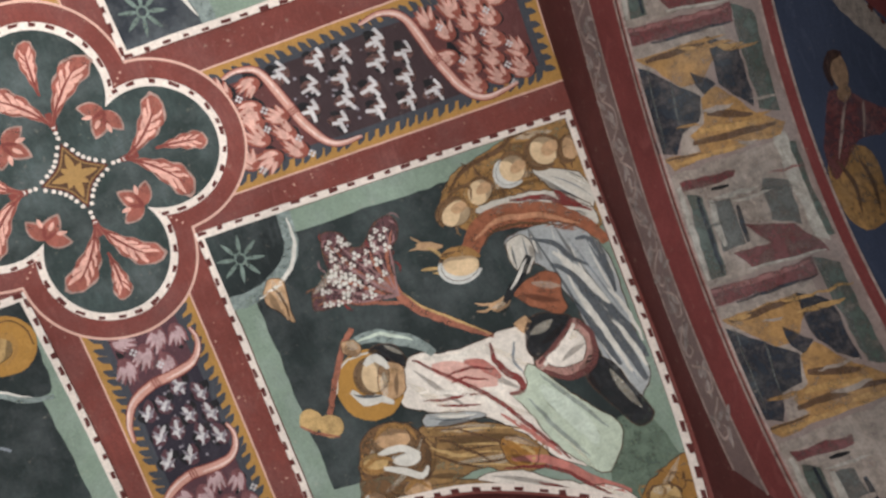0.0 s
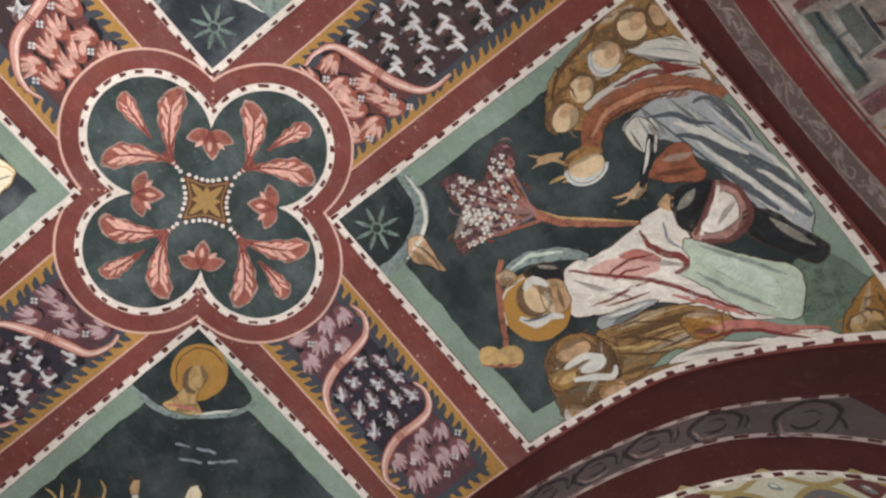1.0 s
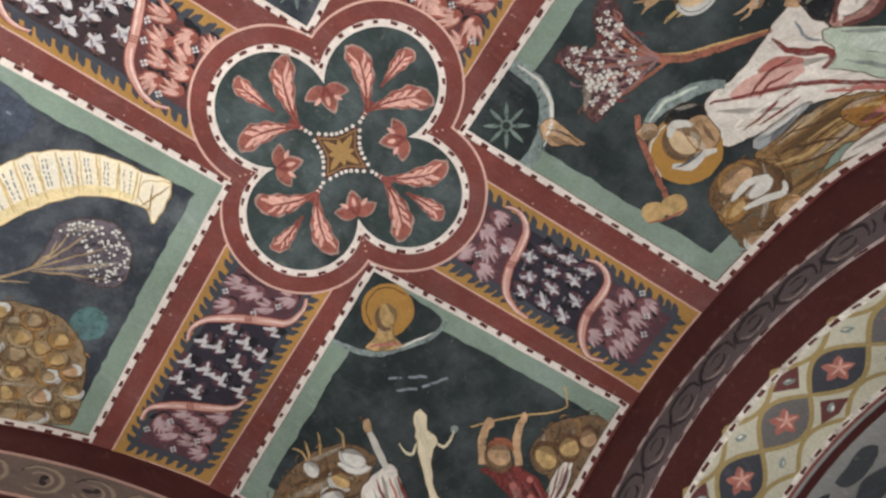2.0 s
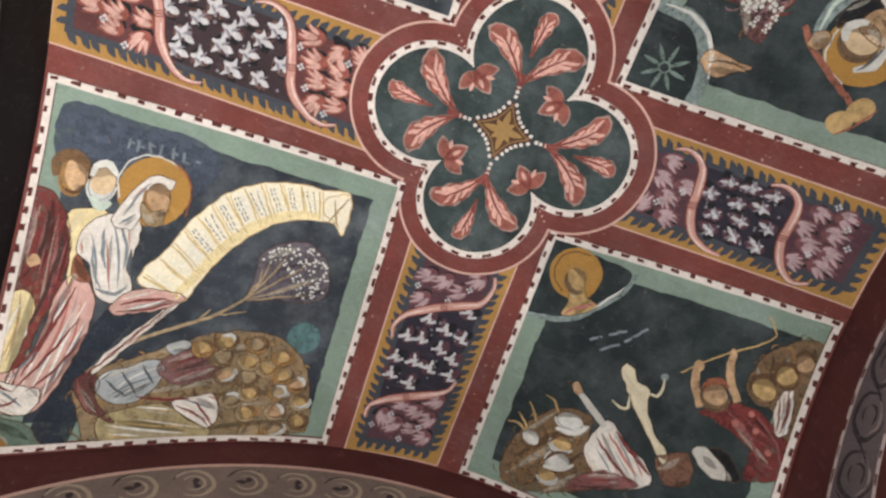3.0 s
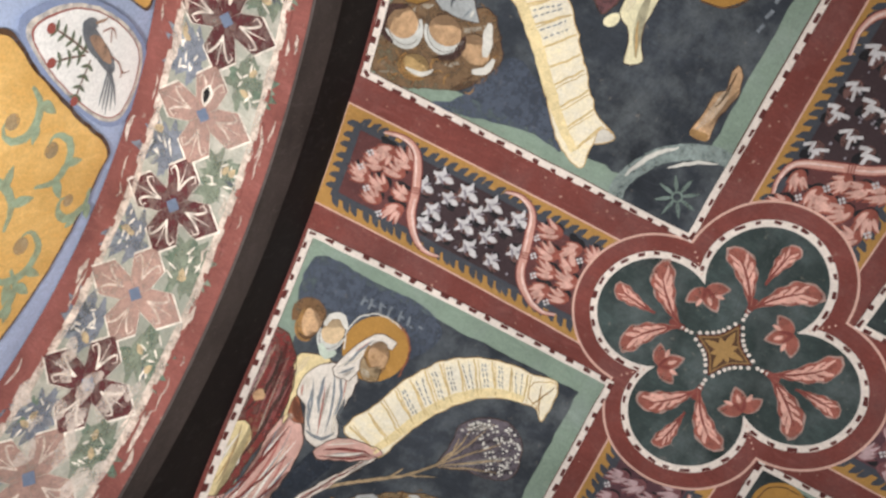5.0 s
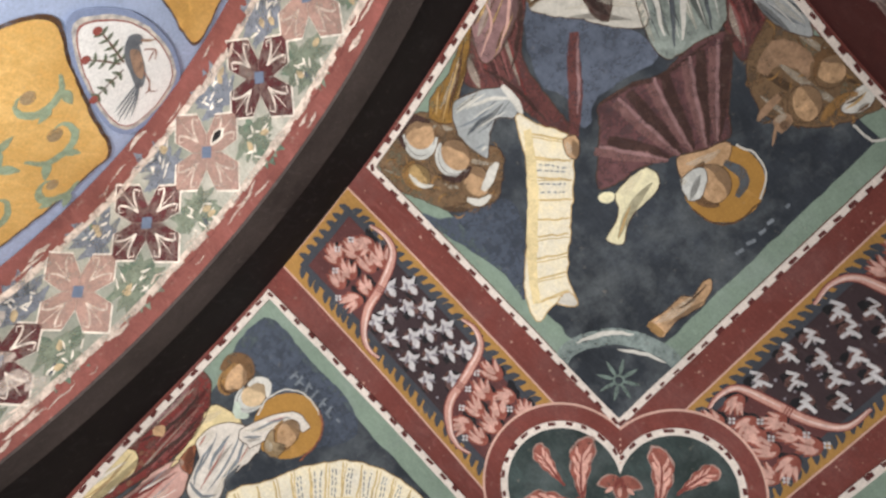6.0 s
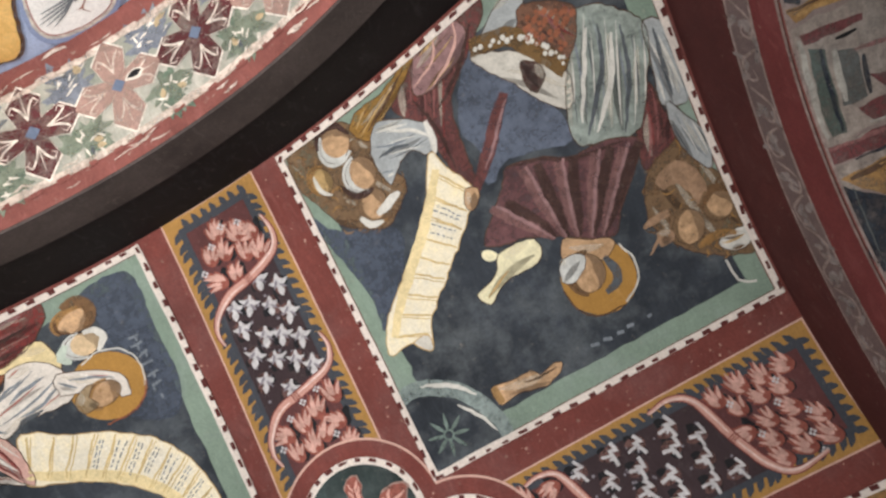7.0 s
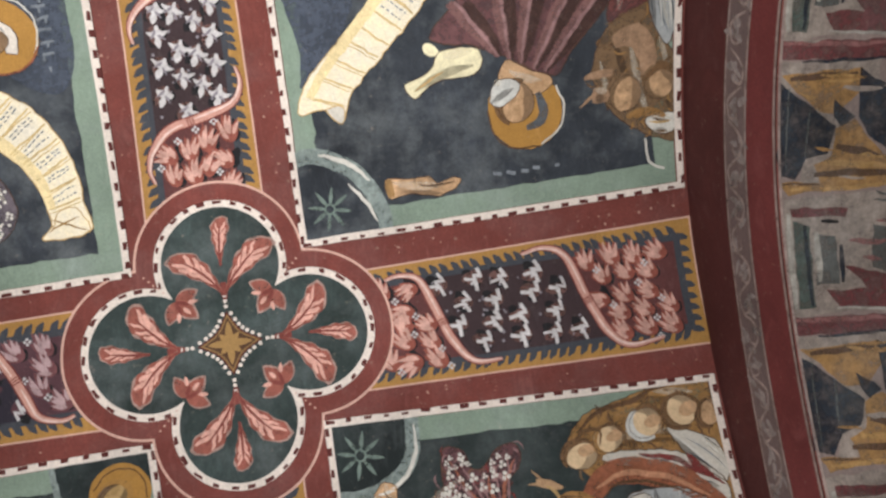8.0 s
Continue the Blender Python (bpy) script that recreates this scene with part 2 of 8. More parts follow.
def edge_line(side, inset=0.0, n=40, lo=None, hi=None):
    """The edge of the vault in plan, from low s to high s, moved inwards."""
    if side[1] == "x":
        sx = 1 if side[0] == "+" else -1
        a, b = CORNER[(sx, -1)][1], CORNER[(sx, 1)][1]
    else:
        sy = 1 if side[0] == "+" else -1
        a, b = CORNER[(-1, sy)][0], CORNER[(1, sy)][0]
    a, b = (a if lo is None else lo), (b if hi is None else hi)
    k = -inset if side[0] == "+" else inset
    return [((EDGE[side](s) + k, s) if side[1] == "x" else (s, EDGE[side](s) + k)) for s in steps(a, b, n)]


plan = edge_line("+x")[:-1] + edge_line("+y")[::-1][:-1] + edge_line("-x")[::-1][:-1] + edge_line("-y")[:-1]
low_v, low_f = lay([plan], on_vault, 0.0, 0.05)
top_v, top_f = lay([plan], on_vault, -0.12, 0.05)
slab("ceiling", low_v + top_v, low_f + [[i + len(low_v) for i in reversed(f)] for f in top_f], RED, "groin vault of plaster painted red ochre between frescoes", "ceiling")


def arch_wall(side, name, mat, label):
    """The face of an arch under the vault's edge and the piers beside it, and the soffit."""
    r, mid, top, depth = ARCH[side]
    line = edge_line(side, 0, 90)
    k = 1 if side[1] == "x" else 0
    ss = [p[k] for p in line]
    verts, faces = [], []
    for s in ss:
        x, y = (EDGE[side](s), s) if k else (s, EDGE[side](s))
        zt = vault_z(x, y) + 0.05
        inside = abs(s - mid) < r * 0.985
        zb = min(arc_z(side, s), zt - 0.05) if inside else 0.0
        for t in (0.0, 0.2, 0.4, 0.6, 0.8, 1.0):
            verts.append(place(side, s, 0.0, zt + (zb - zt) * t))
    for i in range(len(ss) - 1):
        for j in range(5):
            a = i * 6 + j
            faces.append((a, a + 1, a + 7, a + 6))
    face = slab(name, verts, faces, mat, label, "wall")
    us = steps(-r * 1.4, r * 1.4, 70)
    return face, us, depth


def arch(side, name, mat, label):
    face, us, depth = arch_wall(side, "wall_" + name, mat, label)
    surface = on_soffit(side)
    verts, faces = sheet_grid(surface, us, steps(0.0, depth, 8))
    return slab("arch_soffit_" + name, verts, faces, RED_PALE, "painted underside of the " + label, "arch")


arch("+x", "east", RED_DARK, "dark red arch face between two vaults")
arch("-x", "west", RED_DARK, "red plaster arch face with a scroll band")
arch("+y", "south", RED_DARK, "dark red arch face with a band of rounds")
arch("-y", "north", STONE_SHADED, "bare dark stone arch face, almost black with shade in its colour")


def next_vault(side, name, mat, label):
    r = ARCH[side][0]
    verts, faces = sheet_grid(on_next(side), steps(-r * 1.35, r * 1.35, 60), steps(0.0, 2.2, 30))
    return slab("vault_" + name, verts, faces, mat, label, "ceiling")


BLUE_NEXT = fresco("dull_blue_fresco", (62, 70, 92), 0.6, 0.3)
GREY_NEXT = fresco("grey_white_fresco", (170, 166, 160), 0.9, 0.35)
next_vault("+x", "east", BLUE_NEXT, "dull blue frescoed vault of the next bay")
next_vault("+y", "south", GREY_NEXT, "grey and white frescoed vault of the next bay")
next_vault("-x", "west", GREY_NEXT, "plain plaster vault of the next bay")


def box(x0, y0, z0, x1, y1, z1):
    v = [(x, y, z) for x in (x0, x1) for y in (y0, y1) for z in (z0, z1)]
    return v, [(0, 1, 3, 2), (4, 6, 7, 5), (0, 4, 5, 1), (2, 3, 7, 6), (0, 2, 6, 4), (1, 5, 7, 3)]


slab("floor", *box(-4.4, -4.4, -0.2, 4.4, 4.4, 0.0), PAVING, "worn grey stone floor of the crypt", "floor")
slab("wall_east", *box(4.2, -4.4, 0, 4.4, 4.4, 4.9), PLASTER, "plain plaster wall", "wall")
slab("wall_west", *box(-4.4, -4.4, 0, -4.2, 4.4, 4.9), PLASTER, "plain plaster wall", "wall")
slab("wall_south", *box(-4.2, 4.2, 0, 4.2, 4.4, 4.9), PLASTER, "plain plaster wall", "wall")
slab("wall_north", *box(-4.2, -4.4, 0, 4.2, -4.2, 4.9), PLASTER, "plain plaster wall", "wall")
slab("roof", *box(-4.4, -4.4, 4.9, 4.4, 4.4, 5.1), PLASTER, "plain plaster roof slab over the vaults", "ceiling")

# ---- painted borders of the four panels ----
# plan corners: at the crown, then the ends of the sides towards x and towards y
PANEL = {
    "A": ((1, 1), (0.262, 0.262), (1.457, 0.291), (0.286, 1.19)),
    "B": ((-1, 1), (-0.236, 0.252), (-1.19, 0.269), (-0.172, 1.212)),
    "C": ((-1, -1), (-0.245, -0.245), (-1.236, -0.212), (-0.25, -1.345)),
    "D": ((1, -1), (0.262, -0.264), (1.457, -0.289), (0.264, -1.388)),
}


def panel_line(key, d, n=26):
    """The outline of a panel moved inwards by d: crown corner, side towards x, edge, outer corner, edge, side towards y."""
    (sx, sy), tip, ex, ey = PANEL[key]
    side_x, side_y = ("+x" if sx > 0 else "-x"), ("+y" if sy > 0 else "-y")
    kx, ky = (ex[1] - tip[1]) / (ex[0] - tip[0]), (ey[0] - tip[0]) / (ey[1] - tip[1])
    gap = 0.012

    def y_of(x):
        return tip[1] + kx * (x - tip[0]) + sy * d

    def x_of(y):
        return tip[0] + ky * (y - tip[1]) + sx * d

    def far_x(y):
        return EDGE[side_x](y) - sx * (gap + d)

    def far_y(x):
        return EDGE[side_y](x) - sy * (gap + d)

    def meet(f, g, x, y):
        for _ in range(30):
            x, y = f(y), g(x)
        return x, y

    p0, p1 = meet(x_of, y_of, *tip), meet(far_x, y_of, *ex)
    p2, p3 = meet(far_x, far_y, *CORNER[(sx, sy)]), meet(x_of, far_y, *ey)
    rim1 = [(far_x(y), y) for y in steps(p1[1], p2[1], n)]
    rim2 = [(x, far_y(x)) for x in steps(p2[0], p3[0], n)]


    def straight(a, b):
        return [(a[0] + (b[0] - a[0]) * t + 0.0022 * noise.noise((t * 13, d * 60, a[0])), a[1] + (b[1] - a[1]) * t + 0.0022 * noise.noise((t * 13, d * 60, b[1]))) for t in steps(0, 1, 30)]

    return straight(p0, p1)[:-1] + rim1[:-1] + rim2[:-1] + straight(p3, p0)[:-1]


def closed_quads(outer, inner):
    n = len(outer)
    return [[outer[i], outer[(i + 1) % n], inner[(i + 1) % n], inner[i]] for i in range(n)]


def dashes(line, closed, length, gap, half, shift, wobble=0.3):
    """Short bars along a line, moved sideways by shift."""
    pts = line + ([line[0]] if closed else [])
    out, run, target = [], 0.0, gap / 2
    walk_pts = [pts[0]]
    for a, b in zip(pts, pts[1:]):
        m = max(1, int(math.dist(a, b) / 0.004))
        walk_pts += [(a[0] + (b[0] - a[0]) * k / m, a[1] + (b[1] - a[1]) * k / m) for k in range(1, m + 1)]
    i, n = 0, len(walk_pts)
    rng = random.Random(5)
    while i < n - 2:
        j, run = i, 0.0
        want = length * rng.uniform(1 - wobble, 1 + wobble)
        while j < n - 1 and run < want:
            run += math.dist(walk_pts[j], walk_pts[j + 1])
            j += 1
        a, b = walk_pts[i], walk_pts[j]
        k = math.dist(a, b)
        if k > length * 0.5:
            nx, ny = -(b[1] - a[1]) / k, (b[0] - a[0]) / k
            q = shift * rng.uniform(0.7, 1.3)
            w = half * rng.uniform(0.85, 1.15)
            bar = []
            for p, side in ((a, -1), (b, -1), (b, 1), (a, 1)):
                e = q + side * w * rng.uniform(0.75, 1.2)
                bar.append((p[0] + nx * e + rng.uniform(-0.0018, 0.0018), p[1] + ny * e + rng.uniform(-0.0018, 0.0018)))
            out.append(bar)
        run, want = 0.0, gap * rng.uniform(1 - wobble, 1 + wobble)
        i = j
        while i < n - 1 and run < want:
            run += math.dist(walk_pts[i], walk_pts[i + 1])
            i += 1
    return out


H_WHITE, H_DASH, H_GREEN, H_FIELD = 0.0125, 0.0135, 0.001, 0.002
STEP = 0.0009
FRESCO = {}
for key, field, label in (
    ("A", FIELD, "fresco panel of a robed group beside a flowering tree"),
    ("B", FIELD, "fresco panel with a haloed bust over a crowd"),
    ("C", FIELD_BLUE, "fresco panel with a haloed figure holding a scroll"),
    ("D", FIELD_BLUE, "fresco panel of robed figures with a long scroll"),
):
    (sx, sy), tip, ex, ey = PANEL[key]
    FRESCO[key] = root = thing("fresco_panel", on_vault(sx * 0.75, sy * 0.72, 0), label, "fresco", "vault frescoes")
    o, i1 = panel_line(key, 0.0), panel_line(key, 0.021)
    rim = paint(root, "white_border", WHITE, closed_quads(o, i1), H_WHITE)
    paint_each(rim, "border_dash", DASH, dashes(panel_line(key, 0.0065), True, 0.021, 0.031, 0.0058, 0.0, 0.25), H_DASH)
    paint(root, "green_border", GREEN, [densify(i1, True, 0.05, 0.0)], H_GREEN)

# ---- quatrefoil at the crown ----
QX, QY = 0.014, -0.008


def quatrefoil(c, r, n=160):
    pts = []
    for a in steps(0, 2 * math.pi, n)[:-1]:
        best = 0
        for k in range(4):
            d = a - k * math.pi / 2
            q = r * r - (c * math.sin(d)) ** 2
            if q > 0:
                best = max(best, c * math.cos(d) + math.sqrt(q))
        pts.append((QX + best * math.cos(a), QY + best * math.sin(a)))
    return [(x + 0.002 * noise.noise((x * 9, y * 9, 1.2)), y + 0.002 * noise.noise((x * 9, y * 9, 4.2))) for x, y in pts]


def petal(x, y, length, width, turn, bend=0.0, lobes=0):
    """A leaf from x, y towards turn, with a wavy rim."""
    out_l, out_r = [], []
    n = 14
    for i in range(n + 1):
        t = i / n
        w = width / 2 * math.sin(math.pi * t**0.8) ** 0.8 * (1 + (0.16 * math.sin(t * math.pi * lobes) if lobes else 0)) if 0 < t < 1 else 0.0
        a = length * t
        side = bend * length * t * t
        out_l.append((a, side + w))
        out_r.append((a, side - w))
    c, s = math.cos(turn), math.sin(turn)
    return [(x + a * c - b * s, y + a * s + b * c) for a, b in out_l + out_r[-2:0:-1]]


def leaf_shape(along, width, wave, rng, far=1.0):
    """Outline of a leaf with a pointed tip and an uneven, lobed rim."""
    left, right = [], []
    p, q = rng.uniform(0, 3), rng.uniform(0, 3)
    for i in range(31):
        t = i / 30
        w = 0.0035 + width / 2 * 2.65 * t**1.7 * max(1 - t, 0) ** 0.48
        left.append(along(t * far, w * (1 + wave * math.sin(t * 24 + p))))
        right.append(along(t * far, -w * (1 + wave * math.sin(t * 24 + q))))
    return left + right[-2:0:-1]


CORAL_MID = fresco("coral_mid", (154, 84, 70), 0.8, 0.4, thin=0.45)
boss = thing("painted_quatrefoil", on_vault(QX, QY, 0), "painted quatrefoil of coral leaves on dark green, red ring", "fresco")
ring_out, ring_line = quatrefoil(0.24, 0.254), quatrefoil(0.24, 0.247)
paint(boss, "ring", RED, [ring_line], 0.0075)
paint(boss, "ring_line", LINE, closed_quads(ring_out, ring_line), 0.008)
white_out, white_in = quatrefoil(0.239, 0.197), quatrefoil(0.239, 0.175)
rim = paint(boss, "white_border", WHITE, [white_out], 0.0085)
paint_each(rim, "border_dash", DASH, dashes(quatrefoil(0.239, 0.190), True, 0.021, 0.03, 0.0052, 0.0, 0.3), 0.0105)
paint(boss, "field", fresco("quatrefoil_field", (40, 50, 47), 0.8, 0.4, 1.4, drift=(58, 70, 68), dust=0.22), [white_in], 0.0095)
LEAF_RIM = fresco("leaf_rim", (168, 134, 122), 0.6, 0.3, thin=0.6)
for k in range(4):
    th = k * math.pi / 2
    rng = random.Random(20 + k)
    at = [(QX + d * math.cos(th), QY + d * math.sin(th)) for d in (0.128, 0.155, 0.185)]
    paint(boss, "stem", CORAL_DARK, [brush(spline(at, False), 0.02, (0.15, 0.9))], 0.0105)
    for n, (spread, start, size, wide, bend) in enumerate(((0.48, 0.145, 0.200, 0.078, 0.30), (0.0, 0.235, 0.146, 0.050, 0.12), (-0.50, 0.145, 0.198, 0.076, -0.32))):
        turn = th + spread + rng.uniform(-0.08, 0.08)
        size *= rng.uniform(0.92, 1.06)
        bx, by = QX + start * math.cos(th), QY + start * math.sin(th)
        c, s = math.cos(turn), math.sin(turn)

        def along(t, off):
            return (bx + size * t * c - (bend * size * t * (t - 0.2) + off) * s, by + size * t * s + (bend * size * t * (t - 0.2) + off) * c)

        paint(boss, "leaf_outline", LEAF_RIM, [leaf_shape(along, wide * 1.14, 0.1, rng, 1.03)], 0.0105 + 0.0001 * n)
        leaf = paint(boss, "leaf", CORAL_MID, [leaf_shape(along, wide, 0.13, rng)], 0.0112 + 0.0001 * n)
        veins, shades = [], []
        for m, t in enumerate((0.26, 0.42, 0.57, 0.70)):
            for side in (1, -1):
                reach = wide * 0.5 * (0.45, 0.75, 0.95, 0.8)[m] * rng.uniform(0.85, 1.05)
                lit = (0.010, 0.014, 0.016, 0.013)[m] * rng.uniform(0.75, 1.1) * (1.0 if side > 0 else 0.8) * (0.7 if n == 1 else 1.0)
                veins.append(brush(spline([along(t - 0.05, 0.1 * reach * side), along(t + 0.06, 0.28 * reach * side), along(t + 0.12, 0.6 * reach * side), along(t + 0.2, 0.78 * reach * side)], False, 0.006, 0.0015), lit, (0.1, 0.45)))
                shades.append(brush(spline([along(t - 0.08, 0.08 * reach * side), along(t, 0.5 * reach * side), along(t + 0.08, 0.95 * reach * side)], False, 0.006, 0.001), 0.0035, (0.5, 0.25)))
        paint_each(leaf, "leaf_shade", CORAL_DARK, shades, 0.012)
        paint_each(leaf, "leaf_vein", CORAL_LIGHT, veins, 0.0125)
        paint(leaf, "leaf_rib", CORAL_DARK, [brush(spline([along(t, 0.0) for t in (0.0, 0.3, 0.6, 0.86)], False, 0.012, 0.001), 0.007, (0.9, 0.2))], 0.0131)
    # bud on the cusp
    a = th + math.pi / 4
    bx, by = QX + 0.205 * math.cos(a), QY + 0.205 * math.sin(a)
    spread = ((rng.uniform(-0.12, 0.12), 0.078, 0.044), (0.95, 0.066, 0.042), (-0.95, 0.066, 0.042))
    paint(boss, "bud_outline", LEAF_RIM, [petal(bx, by, ln * 1.1, wd * 1.22, a + math.pi + sp, 0.25 * sp, 0) for sp, ln, wd in spread], 0.0108)
    paint(boss, "bud", CORAL_MID, [petal(bx, by, ln, wd, a + math.pi + sp, 0.25 * sp, 0) for sp, ln, wd in spread], 0.0114)
    paint(boss, "bud_heart", CORAL_DARK, [petal(bx, by, 0.045, 0.012, a + math.pi + sp) for sp in (0.45, -0.45)], 0.0123)
    paint(boss, "bud_light", CORAL_LIGHT, [petal(QX + 0.175 * math.cos(a) - 0.02 * q * math.sin(a), QY + 0.175 * math.sin(a) + 0.02 * q * math.cos(a), 0.03, 0.013, a + math.pi - q * 0.9) for q in (-1, 0, 1)], 0.013)
    # small dots in the red ring at the cusp
    paint_each(boss, "cusp_dot", LINE, [circle(QX + d * math.cos(a), QY + d * math.sin(a), 0.003, 8) for d in (0.25, 0.268, 0.286, 0.304, 0.322)], 0.0095)
concave = []
for k in range(4):
    a = k * math.pi / 2
    p, q = (0.098 * math.cos(a), 0.098 * math.sin(a)), (0.098 * math.cos(a + math.pi / 2), 0.098 * math.sin(a + math.pi / 2))
    for t in steps(0, 1, 8)[:-1]:
        m = 1 - 0.24 * math.sin(math.pi * t)
        concave.append(((p[0] + (q[0] - p[0]) * t) * m, (p[1] + (q[1] - p[1]) * t) * m))


def around(scale):
    return [(QX + x * scale, QY + y * scale) for x, y in concave]


paint(boss, "lozenge", DASH, [around(1.0)], 0.0105)
paint(boss, "lozenge_band", fresco("lozenge_ochre", (138, 104, 60), 0.6, 0.35, 2.0), [around(0.9)], 0.0114)
paint(boss, "lozenge_field", fresco("umber_brown", (84, 56, 36), 0.4, 0.3), [around(0.8)], 0.0123)
paint(boss, "star", fresco("star_gold", (158, 120, 68), 0.4, 0.2), [petal(QX, QY, 0.066, 0.022, k * math.pi / 4 + (0 if k % 2 else 0), 0, 0) for k in range(0, 8, 2)] + [petal(QX, QY, 0.042, 0.02, k * math.pi / 4, 0, 0) for k in range(1, 8, 2)], 0.0132)
pearls = []
for x, y in around(1.14):
    pearls.append(circle(x, y, 0.0062, 10))
for k in range(4):
    a = k * math.pi / 2
    pearls += [circle(QX + d * math.cos(a), QY + d * math.sin(a), 0.006, 10) for d in (0.127, 0.145)]
paint_each(boss, "pearl", WHITE, pearls, 0.0123)

# ---- the four leaf bands along the ridges ----
# near left, near right, far left, far right; then the two ribbons, all in plan
BANDS = {
    "east": ("+x", (0.30, -0.166), (0.30, 0.19), (1.461, -0.196), (1.468, 0.197)),
    "north": ("-y", (0.163, -0.30), (-0.19, -0.30), (0.168, -1.378), (-0.163, -1.35)),
    "west": ("-x", (-0.30, 0.191), (-0.30, -0.168), (-1.176, 0.186), (-1.23, -0.143)),
    "south": ("+y", (-0.152, 0.30), (0.178, 0.30), (-0.12, 1.198), (0.198, 1.202)),
}
RIBBON = {
    "east": (((0.497, -0.131), (0.542, -0.140), (0.601, -0.12), (0.641, -0.026), (0.679, 0.075), (0.737, 0.15), (0.824, 0.157)), ((0.924, -0.154), (0.997, -0.165), (1.063, -0.126), (1.114, 0.015), (1.166, 0.128), (1.228, 0.172), (1.328, 0.16))),
    "north": (((-0.143, -0.512), (-0.155, -0.555), (-0.135, -0.613), (-0.079, -0.67), (0.011, -0.693), (0.114, -0.726), (0.147, -0.777), (0.139, -0.83)), ((-0.148, -0.927), (-0.153, -0.973), (-0.124, -1.023), (-0.062, -1.065), (0.025, -1.088), (0.122, -1.13), (0.147, -1.184), (0.137, -1.244))),
    "west": (((-0.451, 0.137), (-0.489, 0.148), (-0.554, 0.126), (-0.588, 0.059), (-0.621, -0.01), (-0.676, -0.098), (-0.728, -0.127), (-0.768, -0.116)), ((-0.849, 0.143), (-0.89, 0.129), (-0.927, 0.081), (-0.961, 0.011), (-0.996, -0.058), (-1.038, -0.113), (-1.085, -0.114))),
    "south": (((0.146, 0.514), (0.155, 0.558), (0.126, 0.608), (0.064, 0.628), (-0.014, 0.636), (-0.082, 0.666), (-0.115, 0.723), (-0.119, 0.775)), ((0.143, 0.819), (0.155, 0.861), (0.13, 0.911), (0.076, 0.927), (-0.009, 0.925), (-0.078, 0.953), (-0.114, 1.002), (-0.1, 1.053))),
}
CALM = {"east": (PLUM, PLUM_RED), "north": (PLUM, PLUM_RED), "west": (fresco("band_black", (44, 38, 48), 0.4, 0.3), fresco("plum_violet", (84, 52, 58), 0.5, 0.3)), "south": (fresco("band_black", (44, 38, 48)), fresco("plum_violet", (84, 52, 58)))}


BAND_BROWN = fresco("band_brown", (104, 72, 66), 0.6, 0.4, 1.6, thin=0.5)


IVY = ((0.58, 0.0), (0.30, 0.16), (0.10, 0.10), (0.05, 0.28), (-0.17, 0.50), (-0.16, 0.24), (-0.26, 0.11), (-0.44, 0.05))
ZIGZAG = (((-0.2, 0.5), (0.28, 0.22), (-0.14, 0.06), (0.12, -0.08), (0.5, -0.42)), ((0.1, -0.06), (-0.1, -0.14), (-0.42, -0.36)), ((0.14, -0.1), (0.06, -0.3)))


def ivy_leaf(x, y, size, turn, rng, slim=1.0):
    """Outline of one ivy leaf with three points and a blunt stalk."""
    half = [(p * rng.uniform(0.9, 1.1), q * slim * rng.uniform(0.85, 1.15)) for p, q in IVY]
    line = half + [(p * rng.uniform(0.92, 1.08), -q * rng.uniform(0.85, 1.1)) for p, q in reversed(half[1:])]
    c, s = math.cos(turn), math.sin(turn)
    return spline([(x + size * (p * c - q * s), y + size * (p * s + q * c)) for p, q in line], True, 0.008, 0.001)


def zigzag_leaf(x, y, size, axis, cross, rng):
    """Brush strokes of one leaf drawn as a broken zigzag; axis and cross: plan directions along and across the band."""
    th = 0.66 + rng.uniform(-0.22, 0.22)
    c, s = math.cos(th), math.sin(th)
    out = []
    for k, path in enumerate(ZIGZAG):
        pts = []
        for r, u in path:
            r, u = r + rng.uniform(-0.05, 0.05), u + rng.uniform(-0.05, 0.05)
            a, b = size * (r * c + u * s), size * (r * s - u * c)
            pts.append((x + axis[0] * a + cross[0] * b, y + axis[1] * a + cross[1] * b))
        out += ribbon_quads(densify(pts, False, 0.01, 0.0015), (0.0052, 0.005, 0.0035)[k] * rng.uniform(0.85, 1.15))
    return out


def tuft(x, y, size, turn, hand, rng):
    """Outlines of one curled leaf, lobe by lobe, and the pale strokes on its lobes."""
    x, y = x - 0.45 * size * math.cos(turn), y - 0.45 * size * math.sin(turn)
    lobes, lights = [], []
    for k, (sp, ln, wd) in enumerate(((-0.50, 0.80, 0.30), (-0.26, 0.98, 0.32), (0.0, 1.05, 0.32), (0.26, 0.98, 0.30), (0.54, 0.78, 0.28))):
        a = turn + hand * (sp + rng.uniform(-0.08, 0.08))
        ln *= size * rng.uniform(0.9, 1.1)
        lobes.append(petal(x, y, ln, wd * size, a, 0.28 * hand))
        lights.append(petal(x + 0.3 * ln * math.cos(a), y + 0.3 * ln * math.sin(a), 0.66 * ln, 0.16 * size, a + 0.26 * hand, 0.3 * hand))
    return lobes, lights


